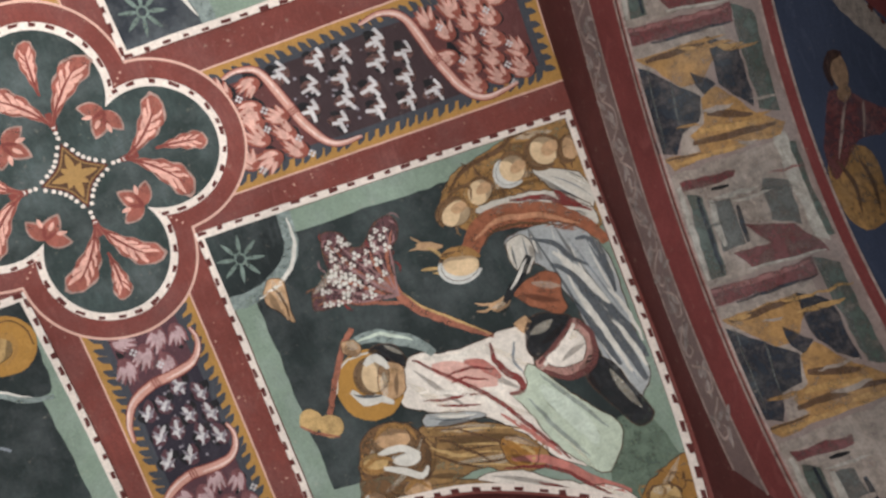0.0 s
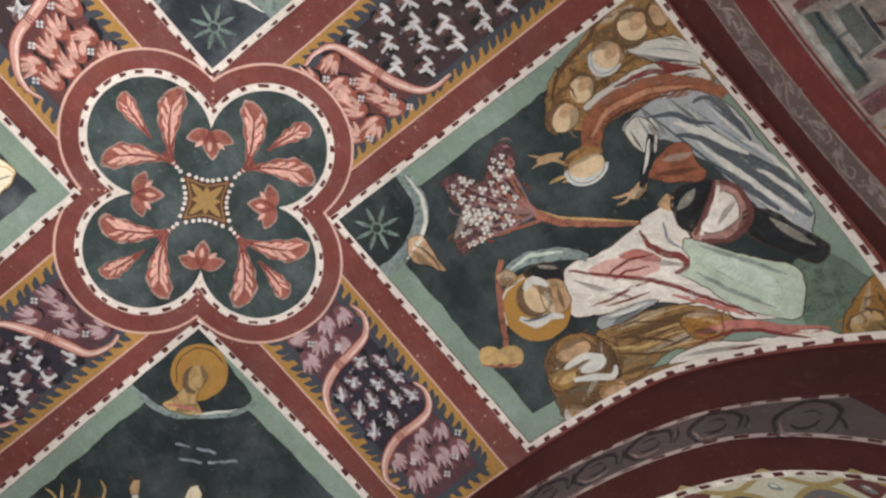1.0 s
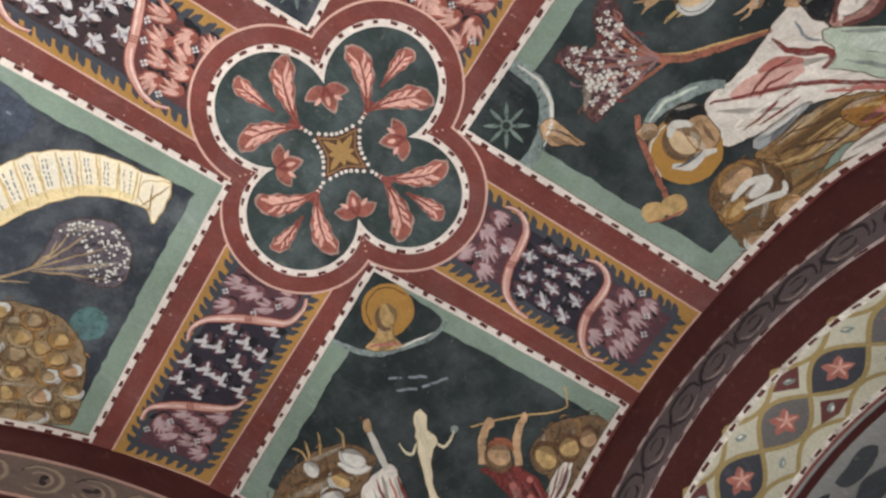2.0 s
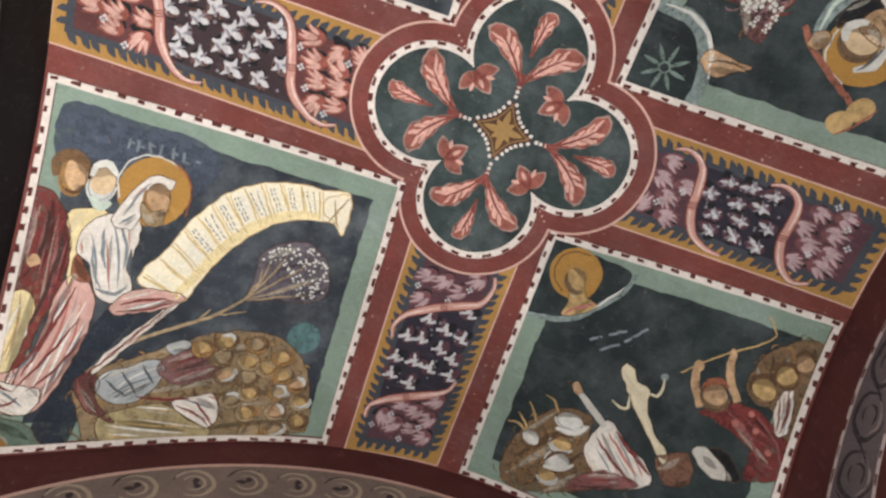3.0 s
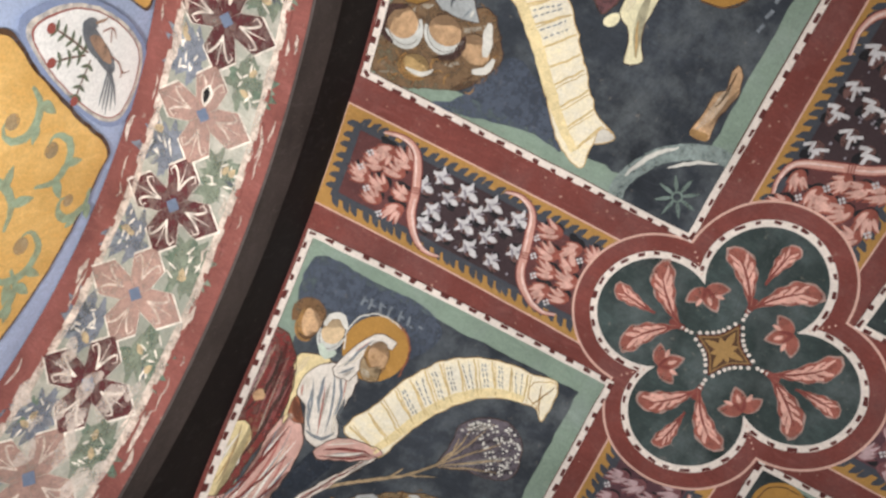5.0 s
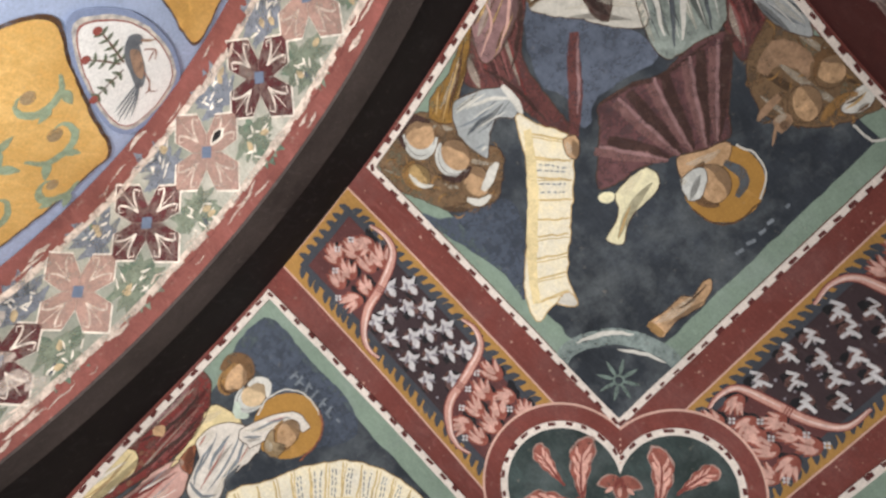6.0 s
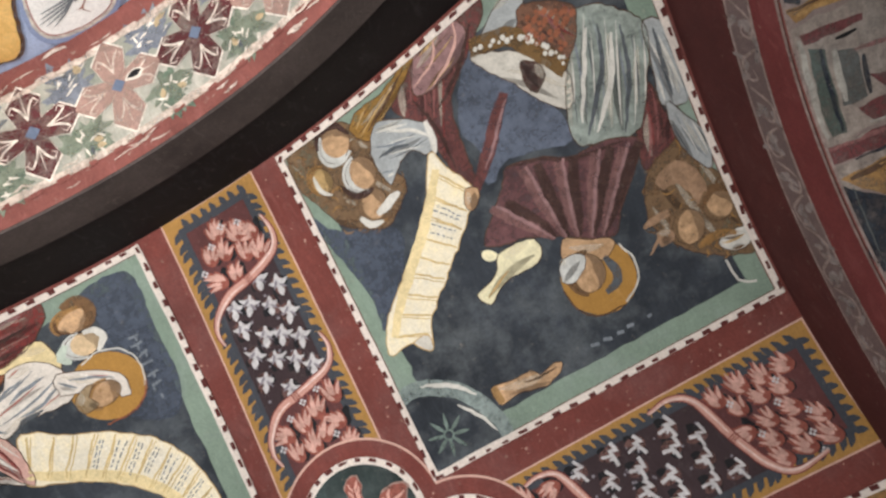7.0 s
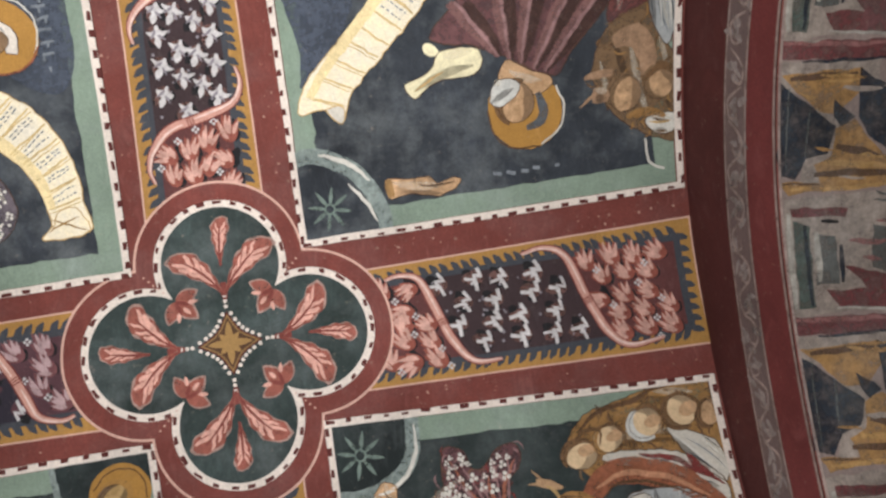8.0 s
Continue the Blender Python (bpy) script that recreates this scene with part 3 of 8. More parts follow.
for name, (side, nl, nr, fl, fr) in BANDS.items():
    black, plum = CALM[name]
    root = thing("painted_band", on_vault((nl[0] + fr[0]) / 2, (nl[1] + fr[1]) / 2, 0), "painted band of white and coral leaves, gold comb border, pink ribbons", "fresco", "ridge bands")
    mid_n, mid_f = ((nl[0] + nr[0]) / 2, (nl[1] + nr[1]) / 2), ((fl[0] + fr[0]) / 2, (fl[1] + fr[1]) / 2)
    length, half = math.dist(mid_n, mid_f), (math.dist(nl, nr) + math.dist(fl, fr)) / 4

    def at(a, b, nl=nl, nr=nr, fl=fl, fr=fr, length=length, half=half):
        """Plan point a metres out along the band and b metres across it."""
        t, k = a / length, (b / half + 1) / 2
        return tuple((nl[c] * (1 - k) + nr[c] * k) * (1 - t) + (fl[c] * (1 - k) + fr[c] * k) * t for c in (0, 1))

    def local(p, at=at, length=length, half=half):
        a, b = length / 2, 0.0
        for _ in range(12):
            q, e = at(a, b), 0.001
            qa, qb = at(a + e, b), at(a, b + e)
            j = ((qa[0] - q[0]) / e, (qb[0] - q[0]) / e, (qa[1] - q[1]) / e, (qb[1] - q[1]) / e)
            det = j[0] * j[3] - j[1] * j[2]
            dx, dy = p[0] - q[0], p[1] - q[1]
            a += (dx * j[3] - dy * j[1]) / det
            b += (dy * j[0] - dx * j[2]) / det
        return a, b

    def rect(d, far, at=at, length=length, half=half):
        return densify([at(0.0, -half + d), at(length - far, -half + d), at(length - far, half - d), at(0.0, half - d)], True, 0.03, 0.001)

    paint(root, "edge_line", LINE, [rect(-0.004, -0.004)], 0.001)
    gold = paint(root, "gold_border", GOLD, [rect(0.001, 0.001)], 0.002)
    rng = random.Random(len(name))
    paint(root, "slate_ground", DARKLEAF, [rect(0.042, 0.036)], 0.003)
    comb = []
    a = 0.16
    while a < length - 0.05:
        for sgn in (-1, 1):
            b0 = sgn * (half - 0.046)
            j = rng.uniform(-0.006, 0.006)
            comb.append(brush([at(a + j, b0), at(a + j - 0.008, b0 + sgn * 0.016), at(a + j - 0.02, b0 + sgn * 0.03)], 0.021, (1, 0.25)))
        a += 0.033 * rng.uniform(0.9, 1.1)
    b = -half + 0.05
    while b < half - 0.04:
        comb.append(brush([at(length - 0.045, b), at(length - 0.026, b + 0.004), at(length - 0.012, b + 0.01)], 0.021, (1, 0.3)))
        b += 0.036 * rng.uniform(0.9, 1.1)
    paint_each(gold, "comb_tooth", DARKLEAF, comb, 0.0038)
    paint(root, "ground", plum, [rect(0.062, 0.058)], 0.0045)
    r1, r2 = ([local(p) for p in r] for r in RIBBON[name])
    s1, s2 = spline(r1, False, 0.012, 0.001), spline(r2, False, 0.012, 0.001)
    low, high = (-1, 1) if r1[0][1] < 0 else (1, -1)
    lim = half - 0.058
    core = [(s1[0][0] + 0.1, low * lim)] + [p for p in s1 if abs(p[1]) < lim] + [(s1[-1][0], high * lim), (s2[-1][0] - 0.1, high * lim)] + [p for p in reversed(s2) if abs(p[1]) < lim] + [(s2[0][0], low * lim)]
    paint(root, "dark_ground", black, [[at(*p) for p in core]], 0.0055)
    # white three-pointed leaves between the ribbons
    def bounds(b, s1=s1, s2=s2):
        return min(s1, key=lambda p: abs(p[1] - b))[0], min(s2, key=lambda p: abs(p[1] - b))[0]

    row = 0
    bold = name in ("east", "north")
    gap_a, gap_b = {"east": (0.100, 0.066), "north": (0.090, 0.054), "west": (0.080, 0.062), "south": (0.080, 0.056)}[name]
    b = -half + 0.082
    while b < half - 0.06:
        lo, hi = bounds(b)
        a = lo + 0.045 + (gap_a / 2 if row % 2 else 0.0)
        while a < hi - 0.03:
            x, y = at(a + rng.uniform(-0.014, 0.014), b + rng.uniform(-0.007, 0.007))
            (px, py), (qx, qy) = at(a + 1.0, b), at(a, b + 1.0)
            k, m = math.hypot(px - x, py - y), math.hypot(qx - x, qy - y)
            axis, cross = ((px - x) / k, (py - y) / k), ((qx - x) / m, (qy - y) / m)
            turn = math.atan2(axis[1], axis[0]) + math.pi + rng.uniform(-0.3, 0.3)
            paint(root, "dark_leaf", BLACK, [petal(x - 0.03 * math.cos(turn + 0.7), y - 0.03 * math.sin(turn + 0.7), 0.07, 0.05, turn + 0.5, 0.3, 3)], 0.0058 + rng.uniform(0, 0.0004))
            paint(root, "brown_leaf", BAND_BROWN if bold else plum, [petal(x - 0.03 * math.cos(turn), y - 0.03 * math.sin(turn), rng.uniform(0.062, 0.074), rng.uniform(0.038, 0.05), turn + rng.uniform(-0.3, 0.3), rng.uniform(-0.2, 0.2), 3)], 0.0064 + rng.uniform(0, 0.0004))
            if name in ("east", "west"):
                leaf = zigzag_leaf(x, y, rng.uniform(0.056, 0.064) if bold else rng.uniform(0.044, 0.052), axis, cross, rng)
            else:
                leaf = [ivy_leaf(x, y, rng.uniform(0.062, 0.074) if bold else rng.uniform(0.054, 0.064), turn + (0.25 if bold else rng.uniform(-0.7, 0.7)), rng, 1.0 if bold else 0.72)]
            white = paint(root, "leaf", LEAF_WHITE, leaf, 0.0074)
            if name in ("north", "south"):
                paint(white, "leaf_shade", LEAF_GREY, [petal(x - 0.018 * math.cos(turn), y - 0.018 * math.sin(turn), 0.034, 0.009, turn + 0.5, 0.3), petal(x, y, 0.028, 0.008, turn - 0.9, 0.2)], 0.0079)
            a += gap_a
        b += gap_b
        row += 1
    specks = []
    for _ in range(30):
        b = rng.uniform(-half + 0.07, half - 0.07)
        lo, hi = bounds(b)
        specks.append(circle(*at(rng.uniform(lo + 0.03, hi - 0.03), b), rng.uniform(0.003, 0.0055), 7))
    tagged(paint(root, "specks", LEAF_GREY, specks, 0.0068), kind="stuff")
    # curled coral leaves in the two ends
    ends = []
    row, b = 0, -half + 0.085
    while b < half - 0.06:
        lo, hi = bounds(b)
        ring = 0.50 - 0.30 - 0.09 * abs(b) / half
        for a0, a1 in ((ring + 0.035, lo - 0.03), (hi + 0.04, length - 0.085)):
            a = a0 + (0.03 if row % 2 else 0)
            while a < a1:
                ends.append((a, b))
                a += 0.076
        b += 0.056
        row += 1
    hot = name in ("east", "north")
    for a, b in ends:
        x, y = at(a + rng.uniform(-0.006, 0.006), b + rng.uniform(-0.006, 0.006))
        px, py = at(a + 0.05, b + 0.02)
        turn = math.atan2(py - y, px - x) + rng.uniform(-0.3, 0.3) + (math.pi if name in ("east",) else 0)
        lobes, lights = tuft(x, y, rng.uniform(0.072, 0.084), turn, 1 if rng.random() < 0.85 else -1, rng)
        paint(root, "dark_leaf", BLACK, [petal(x - 0.03 * math.cos(turn) + 0.01, y - 0.03 * math.sin(turn) + 0.008, 0.066, 0.04, turn + 0.3, 0.3, 3)], 0.0055)
        curl = paint(root, "curled_leaf", fresco("leaf_russet", (146, 76, 62), 0.5, 0.35, thin=0.35) if hot else fresco("dusty_rose", (122, 74, 76), 0.5, 0.3, thin=0.35), lobes, 0.0064)
        paint(curl, "leaf_light", fresco("leaf_salmon", (208, 158, 142), 0.6, 0.25, thin=0.5) if hot else fresco("pale_rose", (184, 152, 152), 0.5, 0.25, thin=0.5), lights, 0.0072)
    # little four-dot flowers
    dots = []
    for a, b in ends[::2]:
        x, y = at(a + 0.036, b + 0.028)
        dots += [circle(x + dx * 0.0075, y + dy * 0.0075, 0.0046, 7) for dx, dy in ((1, 0), (-1, 0), (0, 1), (0, -1))]
    tagged(paint(root, "dot_blossom", LEAF_WHITE, dots, 0.008), kind="stuff")
    for s in (s1, s2):
        line = [at(*p) for p in s]
        n = len(line)
        paint(root, "ribbon_edge", CORAL_DARK, [brush(line, 0.032, (0.35, 0.35))], 0.0088)
        band = paint(root, "ribbon", PINK, [brush(line, 0.024, (0.25, 0.25))], 0.0096)
        paint(band, "ribbon_light", PINK_LIGHT, [brush([(p[0] + 0.003, p[1] + 0.003) for p in line[: n // 2 - 1]], 0.0075, (0.3, 0.5)), brush([(p[0] - 0.003, p[1] - 0.003) for p in line[n // 2 + 1 :]], 0.0075, (0.5, 0.3))], 0.0104)
        c = line[n // 2]
        d = (line[n // 2 + 1][0] - c[0], line[n // 2 + 1][1] - c[1])
        k = math.hypot(*d)
        d = (d[0] / k, d[1] / k)
        paint(band, "ribbon_tie", CORAL_DARK, [brush([(c[0] - d[1] * 0.014 + d[0] * o, c[1] + d[0] * 0.014 + d[1] * o), (c[0] + d[1] * 0.014 + d[0] * o, c[1] - d[0] * 0.014 + d[1] * o)], 0.0035, (1, 1)) for o in (-0.008, 0.0, 0.008)], 0.0112)

# worn chips in the red ground of the vault
rng = random.Random(77)
chips = thing("plaster_chips", on_vault(0.0, 0.0, 0), "small pale chips worn into red plaster", "paint wear")
flecks = []
while len(flecks) < 110:
    x, y = rng.uniform(-1.2, 1.45), rng.uniform(-1.35, 1.2)
    lo, hi = sorted((abs(x), abs(y)))
    if 0.2 < lo < 0.25 and hi > 0.5:
        r = rng.choice((0.0015, 0.002, 0.003, 0.005))
        flecks.append([(x + r * rng.uniform(0.4, 1.3) * math.cos(a), y + r * rng.uniform(0.4, 1.3) * math.sin(a)) for a in steps(0, 5.4, 6)])
tagged(paint(chips, "chip", fresco("worn_chip", (172, 128, 112), 0.6, 0.3), flecks, 0.0008), kind="stuff")

# ---- painted scenes in the panels, as plain shapes ----
PALETTE = {
    "SAGE_DIM": (98, 114, 96), "MOUND": (158, 106, 44), "MOUND_DARK": (112, 82, 44), "STRAW": (196, 158, 100), "UMBER": (96, 66, 42), "PALE": (206, 200, 188),
    "SKIN": (196, 154, 112), "SKIN_LIGHT": (212, 180, 138), "SKIN_DIM": (160, 124, 94), "TREE": (92, 58, 60), "TREE_RED": (128, 74, 66), "BARK": (158, 94, 72),
    "BARK_DIM": (116, 78, 58), "INK": (34, 34, 36), "HAIR": (158, 114, 62), "HAIR_DARK": (112, 80, 50), "ROBE_PALE": (196, 188, 174), "WINE": (122, 48, 44),
    "WINE_SOFT": (140, 84, 80), "WINE_BROWN": (104, 58, 54), "RUST": (150, 86, 58), "RUST_LIGHT": (196, 136, 100), "ROBE_GREY": (160, 162, 160), "SLATE": (84, 88, 92),
    "SLATE_LIGHT": (126, 132, 138), "ROBE_WHITE": (220, 208, 194), "ROBE_GREEN": (178, 188, 166), "ROBE_GREEN_DIM": (142, 150, 140), "PALE_GREEN": (190, 200, 182),
    "ROSE": (186, 110, 98), "ROSE_LIGHT": (206, 158, 144), "ROSE_DIM": (150, 112, 110), "BOWL": (176, 128, 116), "TAN": (150, 112, 66), "UMBER_SOFT": (118, 90, 62),
    "BROWN_SOFT": (138, 102, 72), "BROWN_DARK": (70, 46, 40), "IDOL": (206, 190, 156), "NAVY": (42, 48, 58), "BLUE_LIGHT": (70, 77, 90), "BLUE_GREY": (90, 97, 112),
    "SAGE_BLUE": (84, 116, 114), "CREAM": (226, 202, 148), "CREAM_DIM": (172, 152, 106), "CREAM_WHITE": (224, 212, 170), "BEARD": (166, 140, 104), "BEARD_WHITE": (196, 194, 186),
    "BUSH": (96, 86, 92), "CROWD": (144, 118, 84), "PLUM_SOFT": (122, 84, 80), "PLUM_CLOAK": (98, 62, 62), "GOLD_DIM": (150, 108, 46), "SAGE_PALE": (112, 128, 118),
}
(SAGE_DIM, MOUND, MOUND_DARK, STRAW, UMBER, PALE, SKIN, SKIN_LIGHT, SKIN_DIM, TREE, TREE_RED, BARK, BARK_DIM, INK, HAIR, HAIR_DARK, ROBE_PALE, WINE, WINE_SOFT, WINE_BROWN, RUST, RUST_LIGHT, ROBE_GREY, SLATE,
 SLATE_LIGHT, ROBE_WHITE, ROBE_GREEN, ROBE_GREEN_DIM, PALE_GREEN, ROSE, ROSE_LIGHT, ROSE_DIM, BOWL, TAN, UMBER_SOFT, BROWN_SOFT, BROWN_DARK, IDOL, NAVY, BLUE_LIGHT, BLUE_GREY,
 SAGE_BLUE, CREAM, CREAM_DIM, CREAM_WHITE, BEARD, BEARD_WHITE, BUSH, CROWD, PLUM_SOFT, PLUM_CLOAK, GOLD_DIM, SAGE_PALE) = (fresco(k.lower() + "_paint", v, 0.6, 0.2 if sum(v) > 480 else 0.36, 1.5, thin=0.25 if sum(v) > 480 else 0.6) for k, v in PALETTE.items())


def level(k):
    return H_FIELD + 0.0009 * k


def held(key, pts, d=0.012):
    """Points kept within a panel's border."""
    (sx, sy), tip, ex, ey = PANEL[key]
    fx, fy = EDGE["+x" if sx > 0 else "-x"], EDGE["+y" if sy > 0 else "-y"]
    kx, ky = (ex[1] - tip[1]) / (ex[0] - tip[0]), (ey[0] - tip[0]) / (ey[1] - tip[1])
    out = []
    for x, y in pts:
        for _ in range(2):
            x = sx * min(sx * x, sx * fx(y) - 0.014 - d)
            y = sy * min(sy * y, sy * fy(x) - 0.014 - d)
            x = sx * max(sx * x, sx * (tip[0] + ky * (y - tip[1])) + d)
            y = sy * max(sy * y, sy * (tip[1] + kx * (x - tip[0])) + d)
        out.append((x, y))
    return out


CLOTH = ("robe", "cloak", "mantle", "tunic", "skirt", "cloth", "sleeve", "collar", "veil", "hem", "scroll", "bowl", "shoulder")


def tones(mat):
    """The paints in which folds are drawn on a paint: dark, then light."""
    if mat in (ROBE_WHITE, ROSE_LIGHT):
        return (ROSE, SLATE_LIGHT), CHALK_LINE
    if mat in (ROBE_GREY, ROBE_PALE, ROBE_GREEN, ROBE_GREEN_DIM, PALE_GREEN):
        return (SLATE, SLATE_LIGHT), PALE
    if mat in (WINE, WINE_BROWN, PLUM_CLOAK, PLUM_SOFT, PLUM, WINE_SOFT, BARK_DIM):
        return (BROWN_DARK, WINE), WINE_SOFT
    if mat in (CREAM, CREAM_DIM):
        return (STRAW, BEARD), CHALK_LINE
    return (UMBER, HAIR_DARK), STRAW


SCROLL_CREAM = fresco("scroll_cream", (220, 210, 190), 0.6, 0.2, 2.0, drift=(226, 206, 158))
SCROLL_LINE = fresco("scroll_line_ochre", (204, 174, 116), 0.5, 0.2, thin=0.5)
OCHRE_MOUND = fresco("mound_ochre", (150, 104, 46), 0.6, 0.4, 1.5)
WASH_LIGHT = fresco("wash_light", (224, 212, 190), 0.4, 0.2, 2.0, thin=0.8, cover=0.34)
WASH_DARK = fresco("wash_dark", (40, 28, 26), 0.3, 0.2, 2.0, thin=0.8, cover=0.42)
CONTOUR = fresco("contour_brown", (84, 58, 42), 0.5, 0.3, 2.0, thin=0.9)
CHALK_LINE = fresco("chalk_stroke", (226, 216, 202), 0.5, 0.2, thin=0.5)


def folds(line, n, seed):
    """Lines that run along a shape, each kept inside it."""
    rng = random.Random(seed)
    cx, cy = sum(p[0] for p in line) / len(line), sum(p[1] for p in line) / len(line)
    xx, yy, xy = sum((p[0] - cx) ** 2 for p in line), sum((p[1] - cy) ** 2 for p in line), sum((p[0] - cx) * (p[1] - cy) for p in line)
    th = 0.5 * math.atan2(2 * xy, xx - yy)
    c, s = math.cos(th), math.sin(th)
    al = [(p[0] - cx) * c + (p[1] - cy) * s for p in line]
    ac = [-(p[0] - cx) * s + (p[1] - cy) * c for p in line]
    out = []
    tilt, arc = rng.uniform(-0.1, 0.1), rng.uniform(-0.1, 0.1)
    for k in range(n):
        v = min(ac) + (max(ac) - min(ac)) * (k + 0.5 + rng.uniform(-0.3, 0.3)) / n
        lean, bow = tilt + rng.uniform(-0.07, 0.07), arc + rng.uniform(-0.04, 0.04)
        a0, a1 = min(al), max(al)
        run, best = [], []
        for t in steps(0.02, 0.98, 26):
            a = a0 + (a1 - a0) * t
            w = v + lean * a + bow * (a1 - a0) * (4 * t * (1 - t) - 0.5)
            p = (cx + a * c - w * s, cy + a * s + w * c)
            if inside(p, line):
                run.append(p)
            else:
                run = []
            if len(run) > len(best):
                best = list(run)
        if len(best) > 5:
            lo, hi = rng.randint(0, len(best) // 4), len(best) - rng.randint(0, len(best) // 4)
            best = best[lo:hi]
            if len(best) > 3:
                out.append(best)
    return out


def blob(key, name, mat, lev, pts, soft=True, pleats=True):
    root = FRESCO[key]
    line = held(key, spline(pts, True, 0.014, 0.005) if soft else densify(pts))
    ob = paint(root, name, mat, [line], level(lev))
    area = abs(sum(a[0] * b[1] - a[1] * b[0] for a, b in zip(line, line[1:] + line[:1]))) / 2
    if area > 0.0016 and lev > 2 and "scroll" not in name and name != "maroon_cloak":
        # broad thin washes that model the shape, then short hatching on the brown masses
        rng = random.Random(int(area * 1e7))
        for k, f in enumerate(folds(line, max(2, min(6, int(math.sqrt(area) * 22))), int(area * 1e7) + 5)):
            paint(ob, "wash", WASH_DARK if k % 2 else WASH_LIGHT, [brush(f, rng.uniform(0.012, 0.026), (0.2, 0.2))], level(lev) + 0.0002)
        if "mass" in name or "mound" in name or "tree_crown" in name:
            for x, y in scattered(max(8, int(area * 1300)), 0.008, line, 7):
                a, r = rng.uniform(0, 6.28), rng.uniform(0.012, 0.026)
                arc = [(x + r * math.cos(a + q), y + r * math.sin(a + q)) for q in (0, 0.6, 1.2, 1.8)]
                stroke(key, "hatch", rng.choice((UMBER, HAIR_DARK, UMBER_SOFT, HAIR) if "tree" not in name else (WINE, BARK_DIM, ROSE_DIM)), lev, rng.uniform(0.003, 0.007), arc)
    if any(w in name for w in CLOTH) and area > 0.0012:
        darks, light = tones(mat)
        seed = int(area * 1e6) + len(name)
        n = max(2, min(9, int(math.sqrt(area) * 34)))
        rng = random.Random(seed)
        if pleats and "scroll" not in name and name != "maroon_cloak":
            for k, f in enumerate(folds(line, n, seed)):
                paint(ob, "fold", darks[k % 2], [brush(f, rng.uniform(0.003, 0.008), (0.15, 0.1))], level(lev) + 0.0003)
            for f in folds(line, max(1, n - 1), seed + 1):
                paint(ob, "fold_light", light, [brush(f, rng.uniform(0.003, 0.009), (0.1, 0.1))], level(lev) + 0.00045)
        rim = line + line[:1]
        paint(ob, "contour", CONTOUR if "scroll" not in name else STRAW, ribbon_quads(rim, 0.0016), level(lev) + 0.0006)
    elif area > 0.002 and lev > 2:
        paint(ob, "contour", CONTOUR, ribbon_quads(line + line[:1], 0.0014), level(lev) + 0.0006)
    return ob


def stroke(key, name, mat, lev, width, pts, taper=(0.3, 0.25)):
    return paint(FRESCO[key], name, mat, [held(key, brush(spline(pts, False, 0.012, 0.004), width, taper))], level(lev) + (0.0004 if name == "hatch" else 0.0))


def oval(key, name, mat, lev, c, rx, ry, turn):
    line = circle(c[0], c[1], rx, 22, ry, turn)
    paint(FRESCO[key], name, mat, [held(key, [(x + 0.004 * noise.noise((x * 30, y * 30, 2.0)), y + 0.004 * noise.noise((x * 30, y * 30, 5.0))) for x, y in line])], level(lev))
    if name == "oval":
        # a crescent of hair, a soft shade on one side, a pale stroke and a thin rim
        k = int(abs(c[0] * 7 + c[1] * 11) * 100)
        hair = (HAIR_DARK, UMBER_SOFT, HAIR, BEARD_WHITE)[k % 4]
        start = 0.6 + 0.5 * (k % 3)

        def crescent(out, deep, a0, a1):
            mid = [(a0 + a1) / 2 + (a - (a0 + a1) / 2) for a in steps(a0, a1, 14)]
            rim = [(out, a) for a in mid] + [(1 - deep * math.sin(math.pi * i / 14), a) for i, a in reversed(list(enumerate(mid)))]
            return held(key, [(c[0] + q * (math.cos(a) * rx * math.cos(turn) - math.sin(a) * ry * math.sin(turn)), c[1] + q * (math.cos(a) * rx * math.sin(turn) + math.sin(a) * ry * math.cos(turn))) for q, a in rim])

        paint(FRESCO[key], "oval_shade", WASH_DARK, [crescent(1.0, 0.62, start + 2.4, start + 5.2)], level(lev) + 0.0002)
        paint(FRESCO[key], "brown_arc", hair, [crescent(1.2, 0.34, start - 0.6, start + 2.6)], level(lev) + 0.0004)
        paint(FRESCO[key], "contour", CONTOUR, ribbon_quads(circle(c[0], c[1], rx, 22, ry, turn) + circle(c[0], c[1], rx, 22, ry, turn)[:1], 0.0011), level(lev) + 0.0005)
    return None


def rosette(key, c, r, mat, lev):
    root = FRESCO[key]
    paint(root, "star_rosette", mat, [petal(c[0] + 0.2 * r * math.cos(a), c[1] + 0.2 * r * math.sin(a), r * 0.8, r * 0.17, a) for a in steps(0.2, 0.2 + 2 * math.pi, 8)[:-1]], level(lev))
    paint(root, "rosette_ring", mat, [ring for ring in closed_quads(circle(c[0], c[1], r * 0.26, 16), circle(c[0], c[1], r * 0.17, 16))], level(lev) + 0.0006)


def inside(p, poly):
    odd = False
    for a, b in zip(poly, poly[1:] + poly[:1]):
        if (a[1] > p[1]) != (b[1] > p[1]) and p[0] < (b[0] - a[0]) * (p[1] - a[1]) / (b[1] - a[1]) + a[0]:
            odd = not odd
    return odd


def scattered(n, gap, pts, seed):
    rng = random.Random(seed)
    xs, ys = [p[0] for p in pts], [p[1] for p in pts]
    got = []
    for _ in range(n * 60):
        p = (rng.uniform(min(xs), max(xs)), rng.uniform(min(ys), max(ys)))
        if inside(p, list(pts)) and all(math.dist(p, q) > gap for q in got):
            got.append(p)
        if len(got) >= n:
            break
    return got


